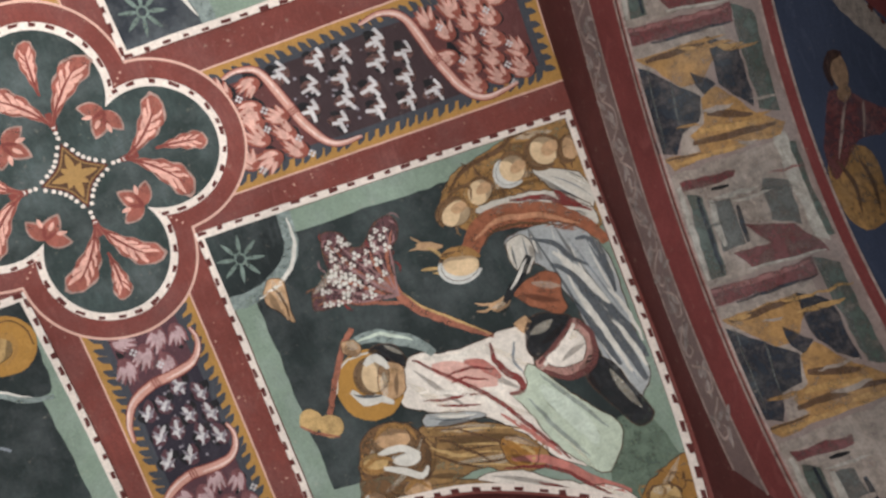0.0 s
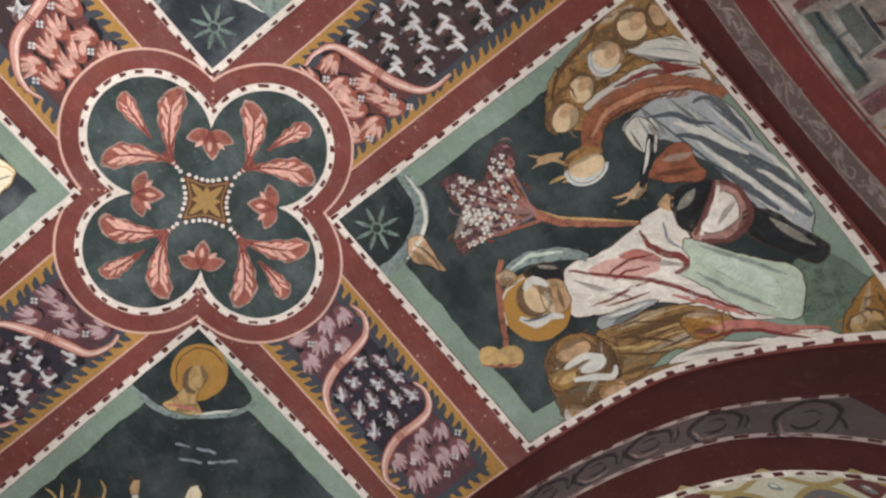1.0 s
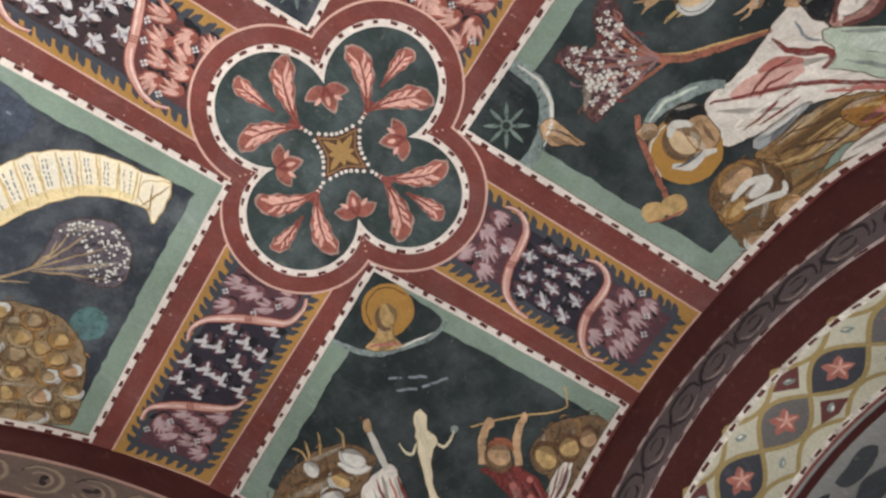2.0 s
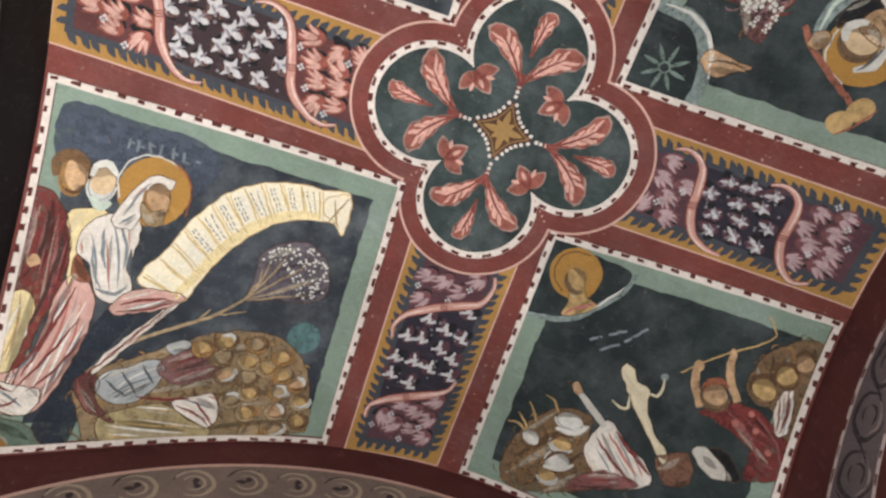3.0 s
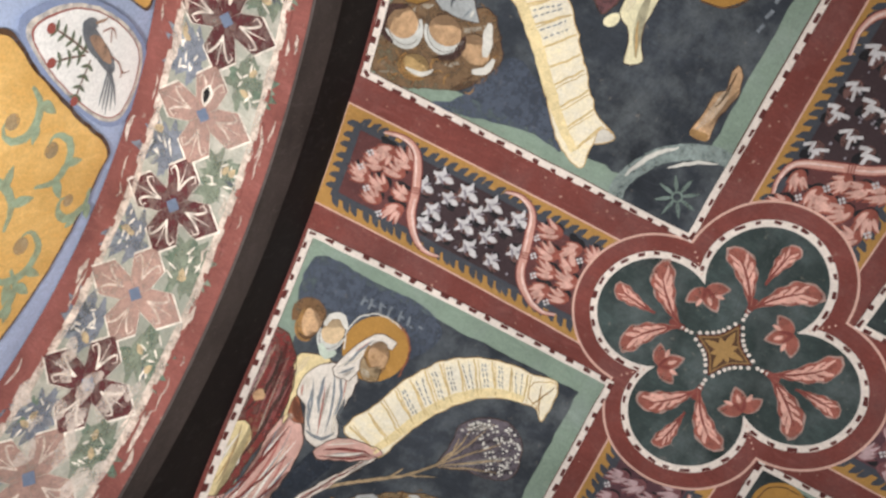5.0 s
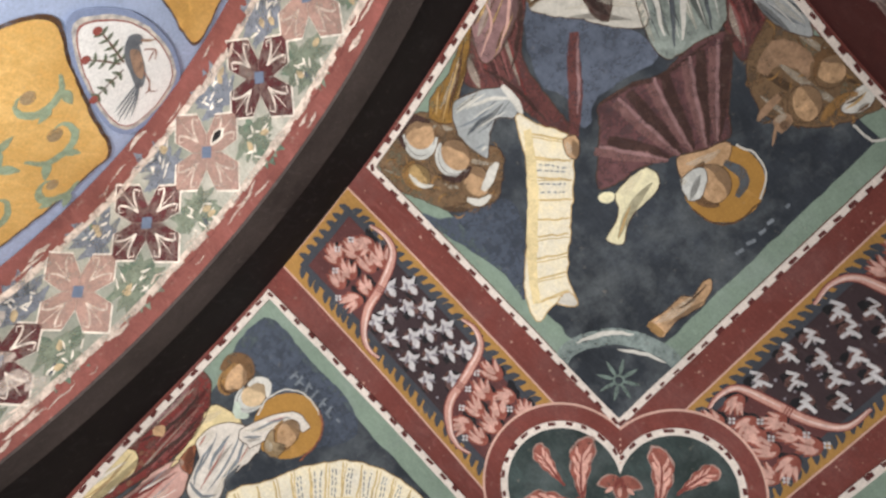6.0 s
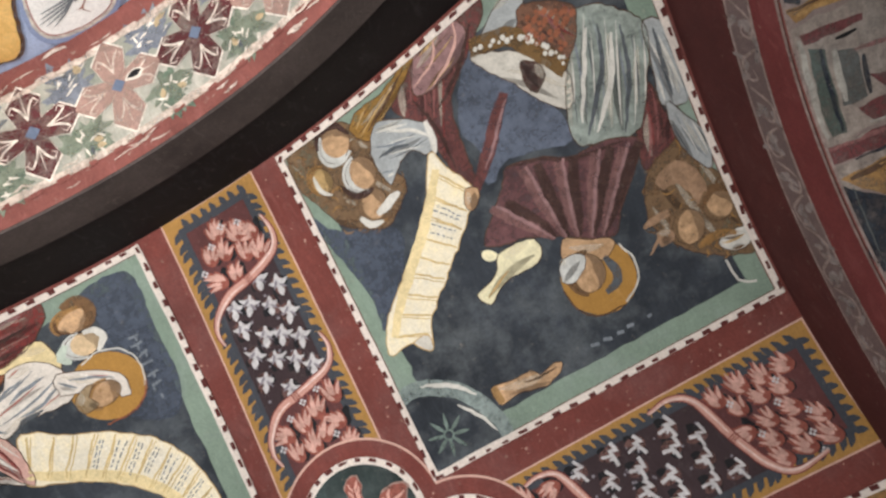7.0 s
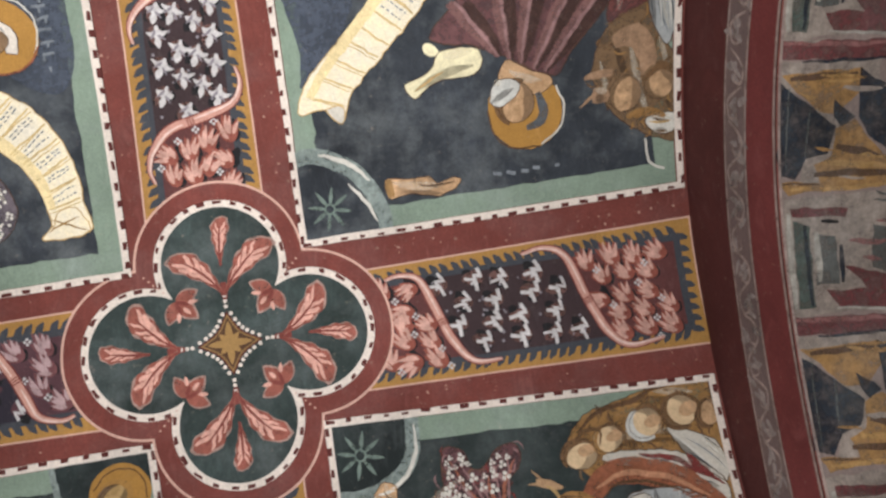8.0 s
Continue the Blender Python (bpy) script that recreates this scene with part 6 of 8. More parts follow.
stroke(key, "stem", BEARD, 6, 0.0108, ((-1.057, -0.974), (-0.966, -0.905), (-0.900, -0.804), (-0.828, -0.685), (-0.748, -0.610)), (0.5, 0.7))
stroke(key, "stem", BEARD, 6, 0.0062, ((-0.828, -0.685), (-0.806, -0.628), (-0.795, -0.596)))
stroke(key, "stem", BEARD, 6, 0.0062, ((-0.850, -0.726), (-0.822, -0.709), (-0.804, -0.698)))
blob(key, "bush", BUSH, 5, ((-0.758, -0.616), (-0.678, -0.603), (-0.603, -0.606), (-0.546, -0.548), (-0.527, -0.480), (-0.552, -0.413), (-0.621, -0.382), (-0.692, -0.377), (-0.730, -0.437), (-0.734, -0.518), (-0.752, -0.577)))
stroke(key, "bush_twig", BEARD, 6, 0.0062, ((-0.767, -0.621), (-0.674, -0.580), (-0.603, -0.566)))
stroke(key, "bush_twig", BEARD, 6, 0.0062, ((-0.758, -0.616), (-0.652, -0.553), (-0.578, -0.524)))
stroke(key, "bush_twig", BEARD, 6, 0.0062, ((-0.755, -0.611), (-0.675, -0.532), (-0.600, -0.461)))
stroke(key, "bush_twig", BEARD, 6, 0.0062, ((-0.757, -0.608), (-0.697, -0.510), (-0.647, -0.425)))
stroke(key, "bush_twig", BEARD, 6, 0.0062, ((-0.759, -0.604), (-0.721, -0.505), (-0.701, -0.428)))
stroke(key, "bush_twig", BEARD, 6, 0.0062, ((-0.763, -0.619), (-0.710, -0.587), (-0.642, -0.591)))
blob(key, "brown_mass", CROWD, 3, ((-1.113, -0.995), (-1.049, -0.956), (-0.996, -0.856), (-0.948, -0.779), (-0.887, -0.672), (-0.859, -0.553), (-0.878, -0.443), (-0.952, -0.366), (-1.060, -0.319), (-1.186, -0.299), (-1.228, -0.385), (-1.269, -0.526), (-1.282, -0.711), (-1.333, -0.911), (-1.245, -0.941), (-1.177, -0.968)))
blob(key, "grey_cloth", ROBE_GREY, 4, ((-1.064, -0.938), (-1.030, -0.876), (-0.996, -0.805), (-1.043, -0.773), (-1.131, -0.813), (-1.155, -0.878), (-1.113, -0.935)))
stroke(key, "grey_fold", SLATE, 5, 0.0077, ((-1.080, -0.921), (-1.130, -0.855)))
stroke(key, "grey_fold", SLATE, 5, 0.0077, ((-1.047, -0.887), (-1.113, -0.831)))
stroke(key, "grey_fold", SLATE, 5, 0.0077, ((-1.020, -0.836), (-1.078, -0.795)))
blob(key, "purple_cloth", WINE_BROWN, 4, ((-1.097, -0.998), (-1.057, -0.967), (-1.081, -0.935), (-1.146, -0.928), (-1.216, -0.866), (-1.178, -0.941)))
blob(key, "purple_cloth", PLUM_SOFT, 4, ((-1.018, -0.800), (-0.955, -0.748), (-0.921, -0.664), (-0.962, -0.616), (-1.036, -0.639), (-1.076, -0.722), (-1.060, -0.770)))
stroke(key, "plum_fold", WINE, 5, 0.0062, ((-1.025, -0.762), (-0.968, -0.700), (-0.946, -0.643)))
stroke(key, "plum_fold", WINE, 5, 0.0062, ((-1.050, -0.742), (-1.011, -0.675)))
blob(key, "pale_patch", ROBE_GREY, 5, ((-0.950, -0.793), (-0.920, -0.748), (-0.935, -0.722), (-0.973, -0.759)))
blob(key, "white_cloth", ROBE_WHITE, 5, ((-1.140, -0.731), (-1.111, -0.670), (-1.100, -0.618), (-1.174, -0.587), (-1.223, -0.608), (-1.195, -0.668)))
stroke(key, "cloth_line", WINE, 6, 0.0077, ((-1.149, -0.715), (-1.176, -0.656), (-1.219, -0.601)))
stroke(key, "cloth_line", WINE, 6, 0.0077, ((-1.130, -0.666), (-1.175, -0.626), (-1.213, -0.594)))
stroke(key, "cloth_line", WINE, 6, 0.0093, ((-1.127, -0.828), (-1.131, -0.755), (-1.121, -0.683)), (0.5, 0.5))
blob(key, "sand_robe", CREAM_DIM, 4, ((-1.213, -0.914), (-1.157, -0.822), (-1.149, -0.737), (-1.204, -0.666), (-1.232, -0.598), (-1.277, -0.620), (-1.285, -0.769), (-1.304, -0.863)))
blob(key, "hem", ROSE_LIGHT, 4, ((-1.315, -0.914), (-1.283, -0.798), (-1.271, -0.590), (-1.316, -0.719), (-1.339, -0.897)))
dots(key, "bush_blossom", PALE, 7, 90, 0.0046, ((-0.612, -0.611), (-0.552, -0.546), (-0.531, -0.479), (-0.556, -0.412), (-0.638, -0.381), (-0.694, -0.388), (-0.720, -0.456), (-0.627, -0.511)))
ovals(key, "crowd_ovals", 5, 26, 0.034, ((-0.927, -0.724), (-0.898, -0.607), (-0.899, -0.462), (-1.007, -0.352), (-1.179, -0.319), (-1.236, -0.468), (-1.183, -0.561), (-1.051, -0.574), (-0.983, -0.651)))
stroke(key, "text_bar", SLATE_LIGHT, 3, 0.0077, ((-0.366, -1.073), (-0.399, -1.068)), (1, 1))
stroke(key, "text_bar", SLATE_LIGHT, 3, 0.0077, ((-0.366, -1.046), (-0.400, -1.044)), (1, 1))
stroke(key, "text_bar", SLATE_LIGHT, 3, 0.0077, ((-0.363, -1.017), (-0.394, -1.006)), (1, 1))
stroke(key, "text_bar", SLATE_LIGHT, 3, 0.0077, ((-0.361, -0.981), (-0.394, -0.977)), (1, 1))
stroke(key, "text_bar", SLATE_LIGHT, 3, 0.0077, ((-0.359, -0.947), (-0.392, -0.942)), (1, 1))
stroke(key, "text_bar", SLATE_LIGHT, 3, 0.0077, ((-0.361, -0.913), (-0.394, -0.909)), (1, 1))
stroke(key, "text_bar", SLATE_LIGHT, 3, 0.0062, ((-0.378, -1.070), (-0.379, -1.055)), (1, 1))
stroke(key, "text_bar", SLATE_LIGHT, 3, 0.0062, ((-0.383, -1.039), (-0.384, -1.023)), (1, 1))
stroke(key, "text_bar", SLATE_LIGHT, 3, 0.0062, ((-0.368, -1.012), (-0.369, -0.997)), (1, 1))
stroke(key, "text_bar", SLATE_LIGHT, 3, 0.0062, ((-0.374, -0.944), (-0.375, -0.928)), (1, 1))
stroke(key, "text_bar", SLATE_LIGHT, 3, 0.0062, ((-0.390, -0.905), (-0.392, -0.890)), (1, 1))
stroke(key, "text_bar", SLATE_LIGHT, 3, 0.0062, ((-0.377, -0.875), (-0.378, -0.859)), (1, 1))

# panel D
key = "D"
blob(key, "blue_sky", BLUE_LIGHT, 1, ((0.254, -1.210), (0.325, -1.089), (0.506, -0.989), (0.457, -0.856), (0.329, -0.738), (0.335, -0.863)))
blob(key, "blue_sky", BLUE_GREY, 1, ((0.924, -1.286), (1.003, -1.141), (1.078, -1.008), (1.071, -0.934), (0.896, -0.981), (0.829, -0.949), (0.803, -0.970), (0.832, -1.045), (0.812, -1.140)))
blob(key, "tip_field", FIELD_BLUE, 1, ((0.258, -0.271), (0.270, -0.516), (0.383, -0.519), (0.481, -0.449), (0.528, -0.345), (0.521, -0.268)))
stroke(key, "cloud_arc", GREYGREEN, 3, 0.0498, ((0.259, -0.524), (0.337, -0.531), (0.426, -0.489), (0.493, -0.410), (0.524, -0.327), (0.520, -0.258)), (0.9, 0.8))
stroke(key, "cloud_light", PALE, 4, 0.0142, ((0.350, -0.533), (0.433, -0.498), (0.494, -0.438)))
stroke(key, "cloud_light", PALE, 4, 0.0107, ((0.428, -0.436), (0.481, -0.367), (0.502, -0.312)))
blob(key, "ochre_mark", SKIN, 4, ((0.549, -0.432), (0.613, -0.423), (0.675, -0.427), (0.695, -0.399), (0.749, -0.415), (0.767, -0.406), (0.751, -0.379), (0.688, -0.363), (0.619, -0.382), (0.550, -0.374), (0.538, -0.399)))
stroke(key, "brown_stroke", UMBER, 5, 0.0071, ((0.640, -0.408), (0.672, -0.395), (0.749, -0.401)))
stroke(key, "sleeve", TAN, 5, 0.0249, ((0.551, -0.430), (0.553, -0.378)), (0.7, 0.7))
blob(key, "maroon_robe", WINE_BROWN, 3, ((0.665, -1.305), (0.764, -1.364), (0.866, -1.400), (1.002, -1.390), (1.001, -1.339), (0.915, -1.276), (0.825, -1.208), (0.800, -1.112), (0.784, -0.986), (0.737, -0.995), (0.732, -1.070), (0.719, -1.163), (0.687, -1.234)))
blob(key, "pink_robe", ROSE_DIM, 4, ((0.799, -1.390), (0.866, -1.400), (0.937, -1.366), (0.935, -1.313), (0.873, -1.279), (0.784, -1.266), (0.736, -1.291)))
stroke(key, "robe_fold", ROSE_LIGHT, 5, 0.0089, ((0.926, -1.378), (0.894, -1.316), (0.799, -1.271)))
stroke(key, "robe_fold", ROSE_LIGHT, 5, 0.0071, ((0.863, -1.384), (0.824, -1.326), (0.745, -1.302)))
stroke(key, "robe_fold", BROWN_DARK, 5, 0.0125, ((0.961, -1.342), (0.885, -1.267), (0.781, -1.209)))
stroke(key, "robe_fold", BROWN_DARK, 5, 0.0107, ((0.726, -1.280), (0.752, -1.175), (0.749, -1.036)))
blob(key, "ochre_robe", GOLD_DIM, 4, ((0.724, -1.373), (0.799, -1.390), (0.732, -1.335), (0.643, -1.294), (0.559, -1.253), (0.514, -1.314), (0.567, -1.352), (0.641, -1.348)))
stroke(key, "ochre_fold", UMBER, 5, 0.0089, ((0.742, -1.366), (0.657, -1.323), (0.561, -1.283)))
blob(key, "grey_sleeve", ROBE_GREY, 5, ((0.600, -1.287), (0.675, -1.248), (0.732, -1.192), (0.739, -1.146), (0.696, -1.122), (0.653, -1.161), (0.589, -1.132), (0.556, -1.107), (0.539, -1.186), (0.554, -1.247)))
stroke(key, "sleeve_fold", PALE, 6, 0.0107, ((0.614, -1.247), (0.685, -1.205), (0.726, -1.157)))
stroke(key, "sleeve_fold", SLATE, 6, 0.0107, ((0.561, -1.198), (0.616, -1.193), (0.660, -1.175)))
stroke(key, "wrap", PALE, 6, 0.0214, ((0.731, -1.204), (0.728, -1.146), (0.710, -1.111)), (0.6, 0.4))
blob(key, "white_tail", ROBE_PALE, 4, ((0.923, -1.273), (0.997, -1.235), (1.060, -1.187), (1.138, -1.087), (1.106, -1.007), (1.044, -1.066), (0.991, -1.151), (0.935, -1.235)))
blob(key, "tail_dark", BROWN_DARK, 5, ((1.037, -1.178), (1.073, -1.153), (1.083, -1.116), (1.042, -1.089), (1.026, -1.120)))
blob(key, "ornate_robe", BARK_DIM, 5, ((1.103, -1.290), (1.217, -1.204), (1.135, -1.095), (1.099, -1.161), (1.061, -1.225), (1.075, -1.267)))
blob(key, "ornate_side", ROBE_GREY, 4, ((0.965, -1.284), (1.072, -1.337), (1.111, -1.299), (1.055, -1.251)))
stroke(key, "ornate_band", MOUND_DARK, 6, 0.0463, ((0.934, -1.286), (1.032, -1.252), (1.072, -1.202), (1.138, -1.099)), (1, 1))
blob(key, "green_robe", ROBE_GREEN_DIM, 4, ((1.217, -1.204), (1.364, -1.092), (1.320, -0.961), (1.252, -0.872), (1.149, -0.894), (1.086, -0.915), (1.088, -0.983), (1.134, -1.082)))
stroke(key, "robe_fold", SLATE, 5, 0.0142, ((1.255, -1.144), (1.222, -1.047), (1.121, -0.923)))
stroke(key, "robe_fold", SLATE, 5, 0.0125, ((1.309, -1.117), (1.283, -1.002), (1.220, -0.886)))
stroke(key, "robe_fold", PALE, 5, 0.0160, ((1.278, -1.112), (1.239, -1.018), (1.148, -0.920)))
stroke(key, "robe_fold", PALE, 5, 0.0125, ((1.225, -1.153), (1.170, -1.054), (1.119, -0.959)))
blob(key, "grey_robe", ROBE_GREY, 4, ((1.364, -1.092), (1.422, -1.052), (1.417, -0.955), (1.415, -0.881), (1.342, -0.899), (1.351, -1.000)))
stroke(key, "robe_fold", SLATE, 5, 0.0125, ((1.382, -1.066), (1.379, -0.981), (1.376, -0.907)))
blob(key, "brown_robe", WINE_BROWN, 3, ((1.320, -0.961), (1.339, -0.893), (1.350, -0.813), (1.236, -0.772), (1.248, -0.866)))
blob(key, "brown_mass", UMBER_SOFT, 3, ((0.303, -1.358), (0.422, -1.381), (0.515, -1.344), (0.565, -1.259), (0.558, -1.180), (0.597, -1.094), (0.555, -1.044), (0.477, -1.011), (0.366, -1.079), (0.310, -1.189), (0.284, -1.275)))
oval(key, "oval", SKIN, 5, (0.454, -1.307), 0.048, 0.057, 0.86)
oval(key, "oval", STRAW, 5, (0.361, -1.236), 0.044, 0.036, 1.18)
oval(key, "oval", SKIN, 5, (0.485, -1.188), 0.051, 0.051, 1.01)
oval(key, "oval", SKIN, 5, (0.475, -1.089), 0.047, 0.051, 1.01)
stroke(key, "brown_arc", BROWN_DARK, 6, 0.0214, ((0.394, -1.318), (0.419, -1.362), (0.476, -1.357), (0.508, -1.308)), (0.4, 0.4))
stroke(key, "brown_arc", BROWN_DARK, 6, 0.0214, ((0.414, -1.182), (0.447, -1.134), (0.503, -1.130)), (0.4, 0.4))
stroke(key, "pale_arc", PALE, 6, 0.0285, ((0.477, -1.055), (0.527, -1.067), (0.566, -1.077)), (0.5, 0.4))
stroke(key, "pale_arc", PALE, 6, 0.0214, ((0.424, -1.076), (0.442, -1.040), (0.479, -1.028)), (0.5, 0.4))
stroke(key, "brown_arc", PALE, 6, 0.0142, ((0.344, -1.260), (0.346, -1.209), (0.376, -1.180)))
blob(key, "scroll", SCROLL_CREAM, 7, ((0.701, -1.122), (0.725, -1.061), (0.766, -0.971), (0.725, -0.914), (0.654, -0.848), (0.564, -0.773), (0.475, -0.693), (0.438, -0.612), (0.394, -0.661), (0.310, -0.660), (0.349, -0.755), (0.461, -0.853), (0.561, -0.943), (0.637, -1.028)))
blob(key, "scroll_end", ROBE_PALE, 9, ((0.394, -0.661), (0.449, -0.660), (0.438, -0.612)))
ruled_scroll(key, 8, ((0.766, -0.971), (0.725, -0.914), (0.654, -0.848), (0.564, -0.773), (0.475, -0.693), (0.445, -0.640)), ((0.690, -1.090), (0.637, -1.028), (0.561, -0.943), (0.461, -0.853), (0.360, -0.745), (0.325, -0.690)), 9, (1, 3))
stroke(key, "strip", WINE_BROWN, 5, 0.0392, ((0.964, -1.138), (0.902, -1.080), (0.841, -1.017), (0.771, -0.956)), (0.6, 0.6))
stroke(key, "strip_light", ROSE_DIM, 6, 0.0089, ((0.963, -1.121), (0.891, -1.052), (0.825, -0.991)))
blob(key, "ochre_mark", SKIN, 8, ((0.748, -0.976), (0.779, -0.960), (0.762, -0.924), (0.732, -0.912), (0.726, -0.943)))
blob(key, "maroon_cloak", PLUM_CLOAK, 5, ((0.880, -0.965), (0.983, -0.936), (1.055, -0.899), (1.149, -0.894), (1.246, -0.855), (1.207, -0.792), (1.131, -0.721), (1.076, -0.659), (0.996, -0.687), (0.939, -0.719), (0.852, -0.765), (0.762, -0.784), (0.721, -0.812), (0.792, -0.880), (0.848, -0.933)))
for (hx, hy), (nx, ny) in (((0.805, -0.890), (0.916, -0.728)), ((0.930, -0.940), (0.945, -0.714)), ((1.030, -0.908), (0.975, -0.700)), ((1.135, -0.880), (1.015, -0.684)), ((1.215, -0.858), (1.045, -0.670))):
    mx, my = (hx + nx) / 2, (hy + ny) / 2
    stroke(key, "cloak_fold", BROWN_DARK, 6, 0.034, ((hx + 0.030, hy + 0.010), (mx + 0.018, my), (nx + 0.006, ny)), (0.7, 0.3))
    stroke(key, "cloak_light", PLUM_SOFT, 6, 0.030, ((hx - 0.018, hy), (mx - 0.012, my), (nx - 0.002, ny)), (0.7, 0.3))
    stroke(key, "cloak_ridge", ROSE_DIM, 7, 0.010, ((hx, hy), (mx - 0.002, my), (nx, ny)), (0.8, 0.3))
stroke(key, "cloak_hem", BROWN_DARK, 6, 0.0107, ((0.882, -0.963), (0.980, -0.932), (1.067, -0.890), (1.208, -0.869)))
oval(key, "halo", GOLD_HALO, 6, (0.980, -0.573), 0.114, 0.106, 0.63)
stroke(key, "halo_rim", PALE, 7, 0.0053, ((1.022, -0.476), (1.079, -0.513), (1.097, -0.578), (1.075, -0.631)), (1, 1))
stroke(key, "halo_rim", UMBER, 7, 0.0053, ((0.869, -0.586), (0.886, -0.514), (0.938, -0.473), (1.017, -0.469)), (1, 1))
blob(key, "ochre_patch", SKIN, 7, ((0.930, -0.713), (0.994, -0.685), (1.067, -0.647), (1.021, -0.612), (0.954, -0.631), (0.908, -0.665)))
oval(key, "oval", SKIN, 8, (0.954, -0.599), 0.056, 0.055, 0.96)
blob(key, "pale_arc", BEARD_WHITE, 9, ((0.892, -0.657), (0.931, -0.668), (0.969, -0.650), (0.952, -0.614), (0.903, -0.590), (0.877, -0.610)))
stroke(key, "brown_arc", SLATE, 9, 0.0285, ((1.018, -0.619), (1.034, -0.580), (1.025, -0.540), (0.983, -0.523)), (0.5, 0.5))
blob(key, "cream_shape", CREAM_WHITE, 6, ((0.745, -0.767), (0.840, -0.764), (0.865, -0.742), (0.862, -0.709), (0.823, -0.688), (0.764, -0.692), (0.704, -0.677), (0.661, -0.648), (0.637, -0.692), (0.691, -0.706), (0.723, -0.733)))
oval(key, "cream_oval", CREAM_WHITE, 6, (0.721, -0.775), 0.024, 0.016, 0.67)
stroke(key, "straw_stroke", STRAW, 7, 0.0071, ((0.749, -0.713), (0.700, -0.690), (0.661, -0.668)))
blob(key, "brown_mass", UMBER_SOFT, 4, ((1.224, -0.755), (1.297, -0.791), (1.363, -0.804), (1.395, -0.723), (1.445, -0.625), (1.457, -0.529), (1.440, -0.436), (1.364, -0.453), (1.267, -0.510), (1.206, -0.591), (1.184, -0.657)))
blob(key, "grey_robe_far", ROBE_GREY, 5, ((1.352, -0.900), (1.387, -0.853), (1.430, -0.775), (1.407, -0.698), (1.369, -0.741), (1.346, -0.807)))
oval(key, "oval", SKIN, 6, (1.386, -0.601), 0.045, 0.046, 1.11)
oval(key, "oval", SKIN, 6, (1.282, -0.582), 0.048, 0.049, 0.95)
stroke(key, "brown_arc", HAIR_DARK, 7, 0.0214, ((1.339, -0.612), (1.392, -0.647), (1.438, -0.615), (1.433, -0.573)), (0.4, 0.4))
stroke(key, "brown_arc", HAIR, 7, 0.0249, ((1.284, -0.520), (1.357, -0.525), (1.400, -0.504)), (0.4, 0.4))
stroke(key, "ochre_patch", SKIN_DIM, 6, 0.0605, ((1.248, -0.720), (1.312, -0.729), (1.346, -0.679), (1.347, -0.624)), (0.5, 0.6))
stroke(key, "ochre_mark", SKIN_DIM, 6, 0.0214, ((1.243, -0.643), (1.192, -0.642), (1.159, -0.637)), (0.8, 0.4))
stroke(key, "ochre_stroke", SKIN_DIM, 6, 0.0089, ((1.206, -0.604), (1.166, -0.576), (1.144, -0.560)))
blob(key, "ochre_mark", SKIN_DIM, 7, ((1.188, -0.608), (1.230, -0.597), (1.230, -0.569), (1.188, -0.566)))
blob(key, "pale_cloth", PALE, 5, ((1.339, -0.500), (1.409, -0.516), (1.439, -0.504), (1.435, -0.469), (1.386, -0.456)))
stroke(key, "text_bar", SLATE_LIGHT, 3, 0.0107, ((0.867, -0.407), (0.895, -0.403)), (1, 1))
stroke(key, "text_bar", SLATE_LIGHT, 3, 0.0107, ((0.911, -0.406), (0.937, -0.401)), (1, 1))
stroke(key, "text_bar", SLATE_LIGHT, 3, 0.0107, ((0.955, -0.404), (0.977, -0.403)), (1, 1))
stroke(key, "text_bar", SLATE_LIGHT, 3, 0.0107, ((0.991, -0.408), (1.014, -0.406)), (1, 1))
stroke(key, "text_bar", SLATE_LIGHT, 3, 0.0089, ((1.062, -0.407), (1.075, -0.406)), (1, 1))
stroke(key, "corner_line", PALE, 2, 0.0071, ((1.342, -0.450), (1.350, -0.380), (1.395, -0.355)), (1, 1))
rosette(key, (0.364, -0.367), 0.068, SAGE_PALE, 4)
dots(key, "robe_pearls", PALE, 7, 34, 0.0071, ((0.930, -1.281), (1.035, -1.256), (1.079, -1.199), (1.141, -1.103), (1.151, -1.117), (1.086, -1.220), (1.024, -1.242)))
dots(key, "robe_blossom", RUST, 7, 12, 0.0160, ((1.111, -1.275), (1.199, -1.204), (1.147, -1.137), (1.087, -1.221)))

# ---- paint on the arches ----
def arc_strip(side, lift0, lift1, lo, hi, r0=None, r1=None, n=60):
    """The area of an arch face between two arcs, as quads in s and z."""
    mid = ARCH[side][1]
    a = [(s, arc_z(side, s, lift0, r0)) for s in steps(lo, hi, n)]
    b = [(s, arc_z(side, s, lift1, r1)) for s in steps(lo, hi, n)]
    return closed_strip(a, b)


def closed_strip(a, b):
    return [[a[i], a[i + 1], b[i + 1], b[i]] for i in range(len(a) - 1)]


def arc_line(side, lift, lo, hi, radius=None, n=90):
    return [(s, arc_z(side, s, lift, radius)) for s in steps(lo, hi, n)]


SCROLL_GROUND = fresco("scroll_ground", (112, 92, 88), 0.7, 0.3)
ROUND_GROUND = fresco("round_ground", (98, 84, 84), 0.7, 0.3)
SCROLL_PALE = fresco("scroll_pale", (164, 142, 132), 0.8, 0.35, 2.0, thin=0.6)
SCROLL_LEAF = fresco("scroll_leaf_grey", (150, 136, 130), 0.8, 0.4, 2.0, thin=0.6)
SCROLL_DARK = fresco("scroll_dark", (62, 50, 50), 0.5, 0.3)
ROUND_LINE = fresco("round_line", (70, 60, 60), 0.6, 0.35, 2.0, thin=0.85)
RED_MUTED = fresco("muted_red_fresco", (118, 52, 50), 0.6, 0.3)

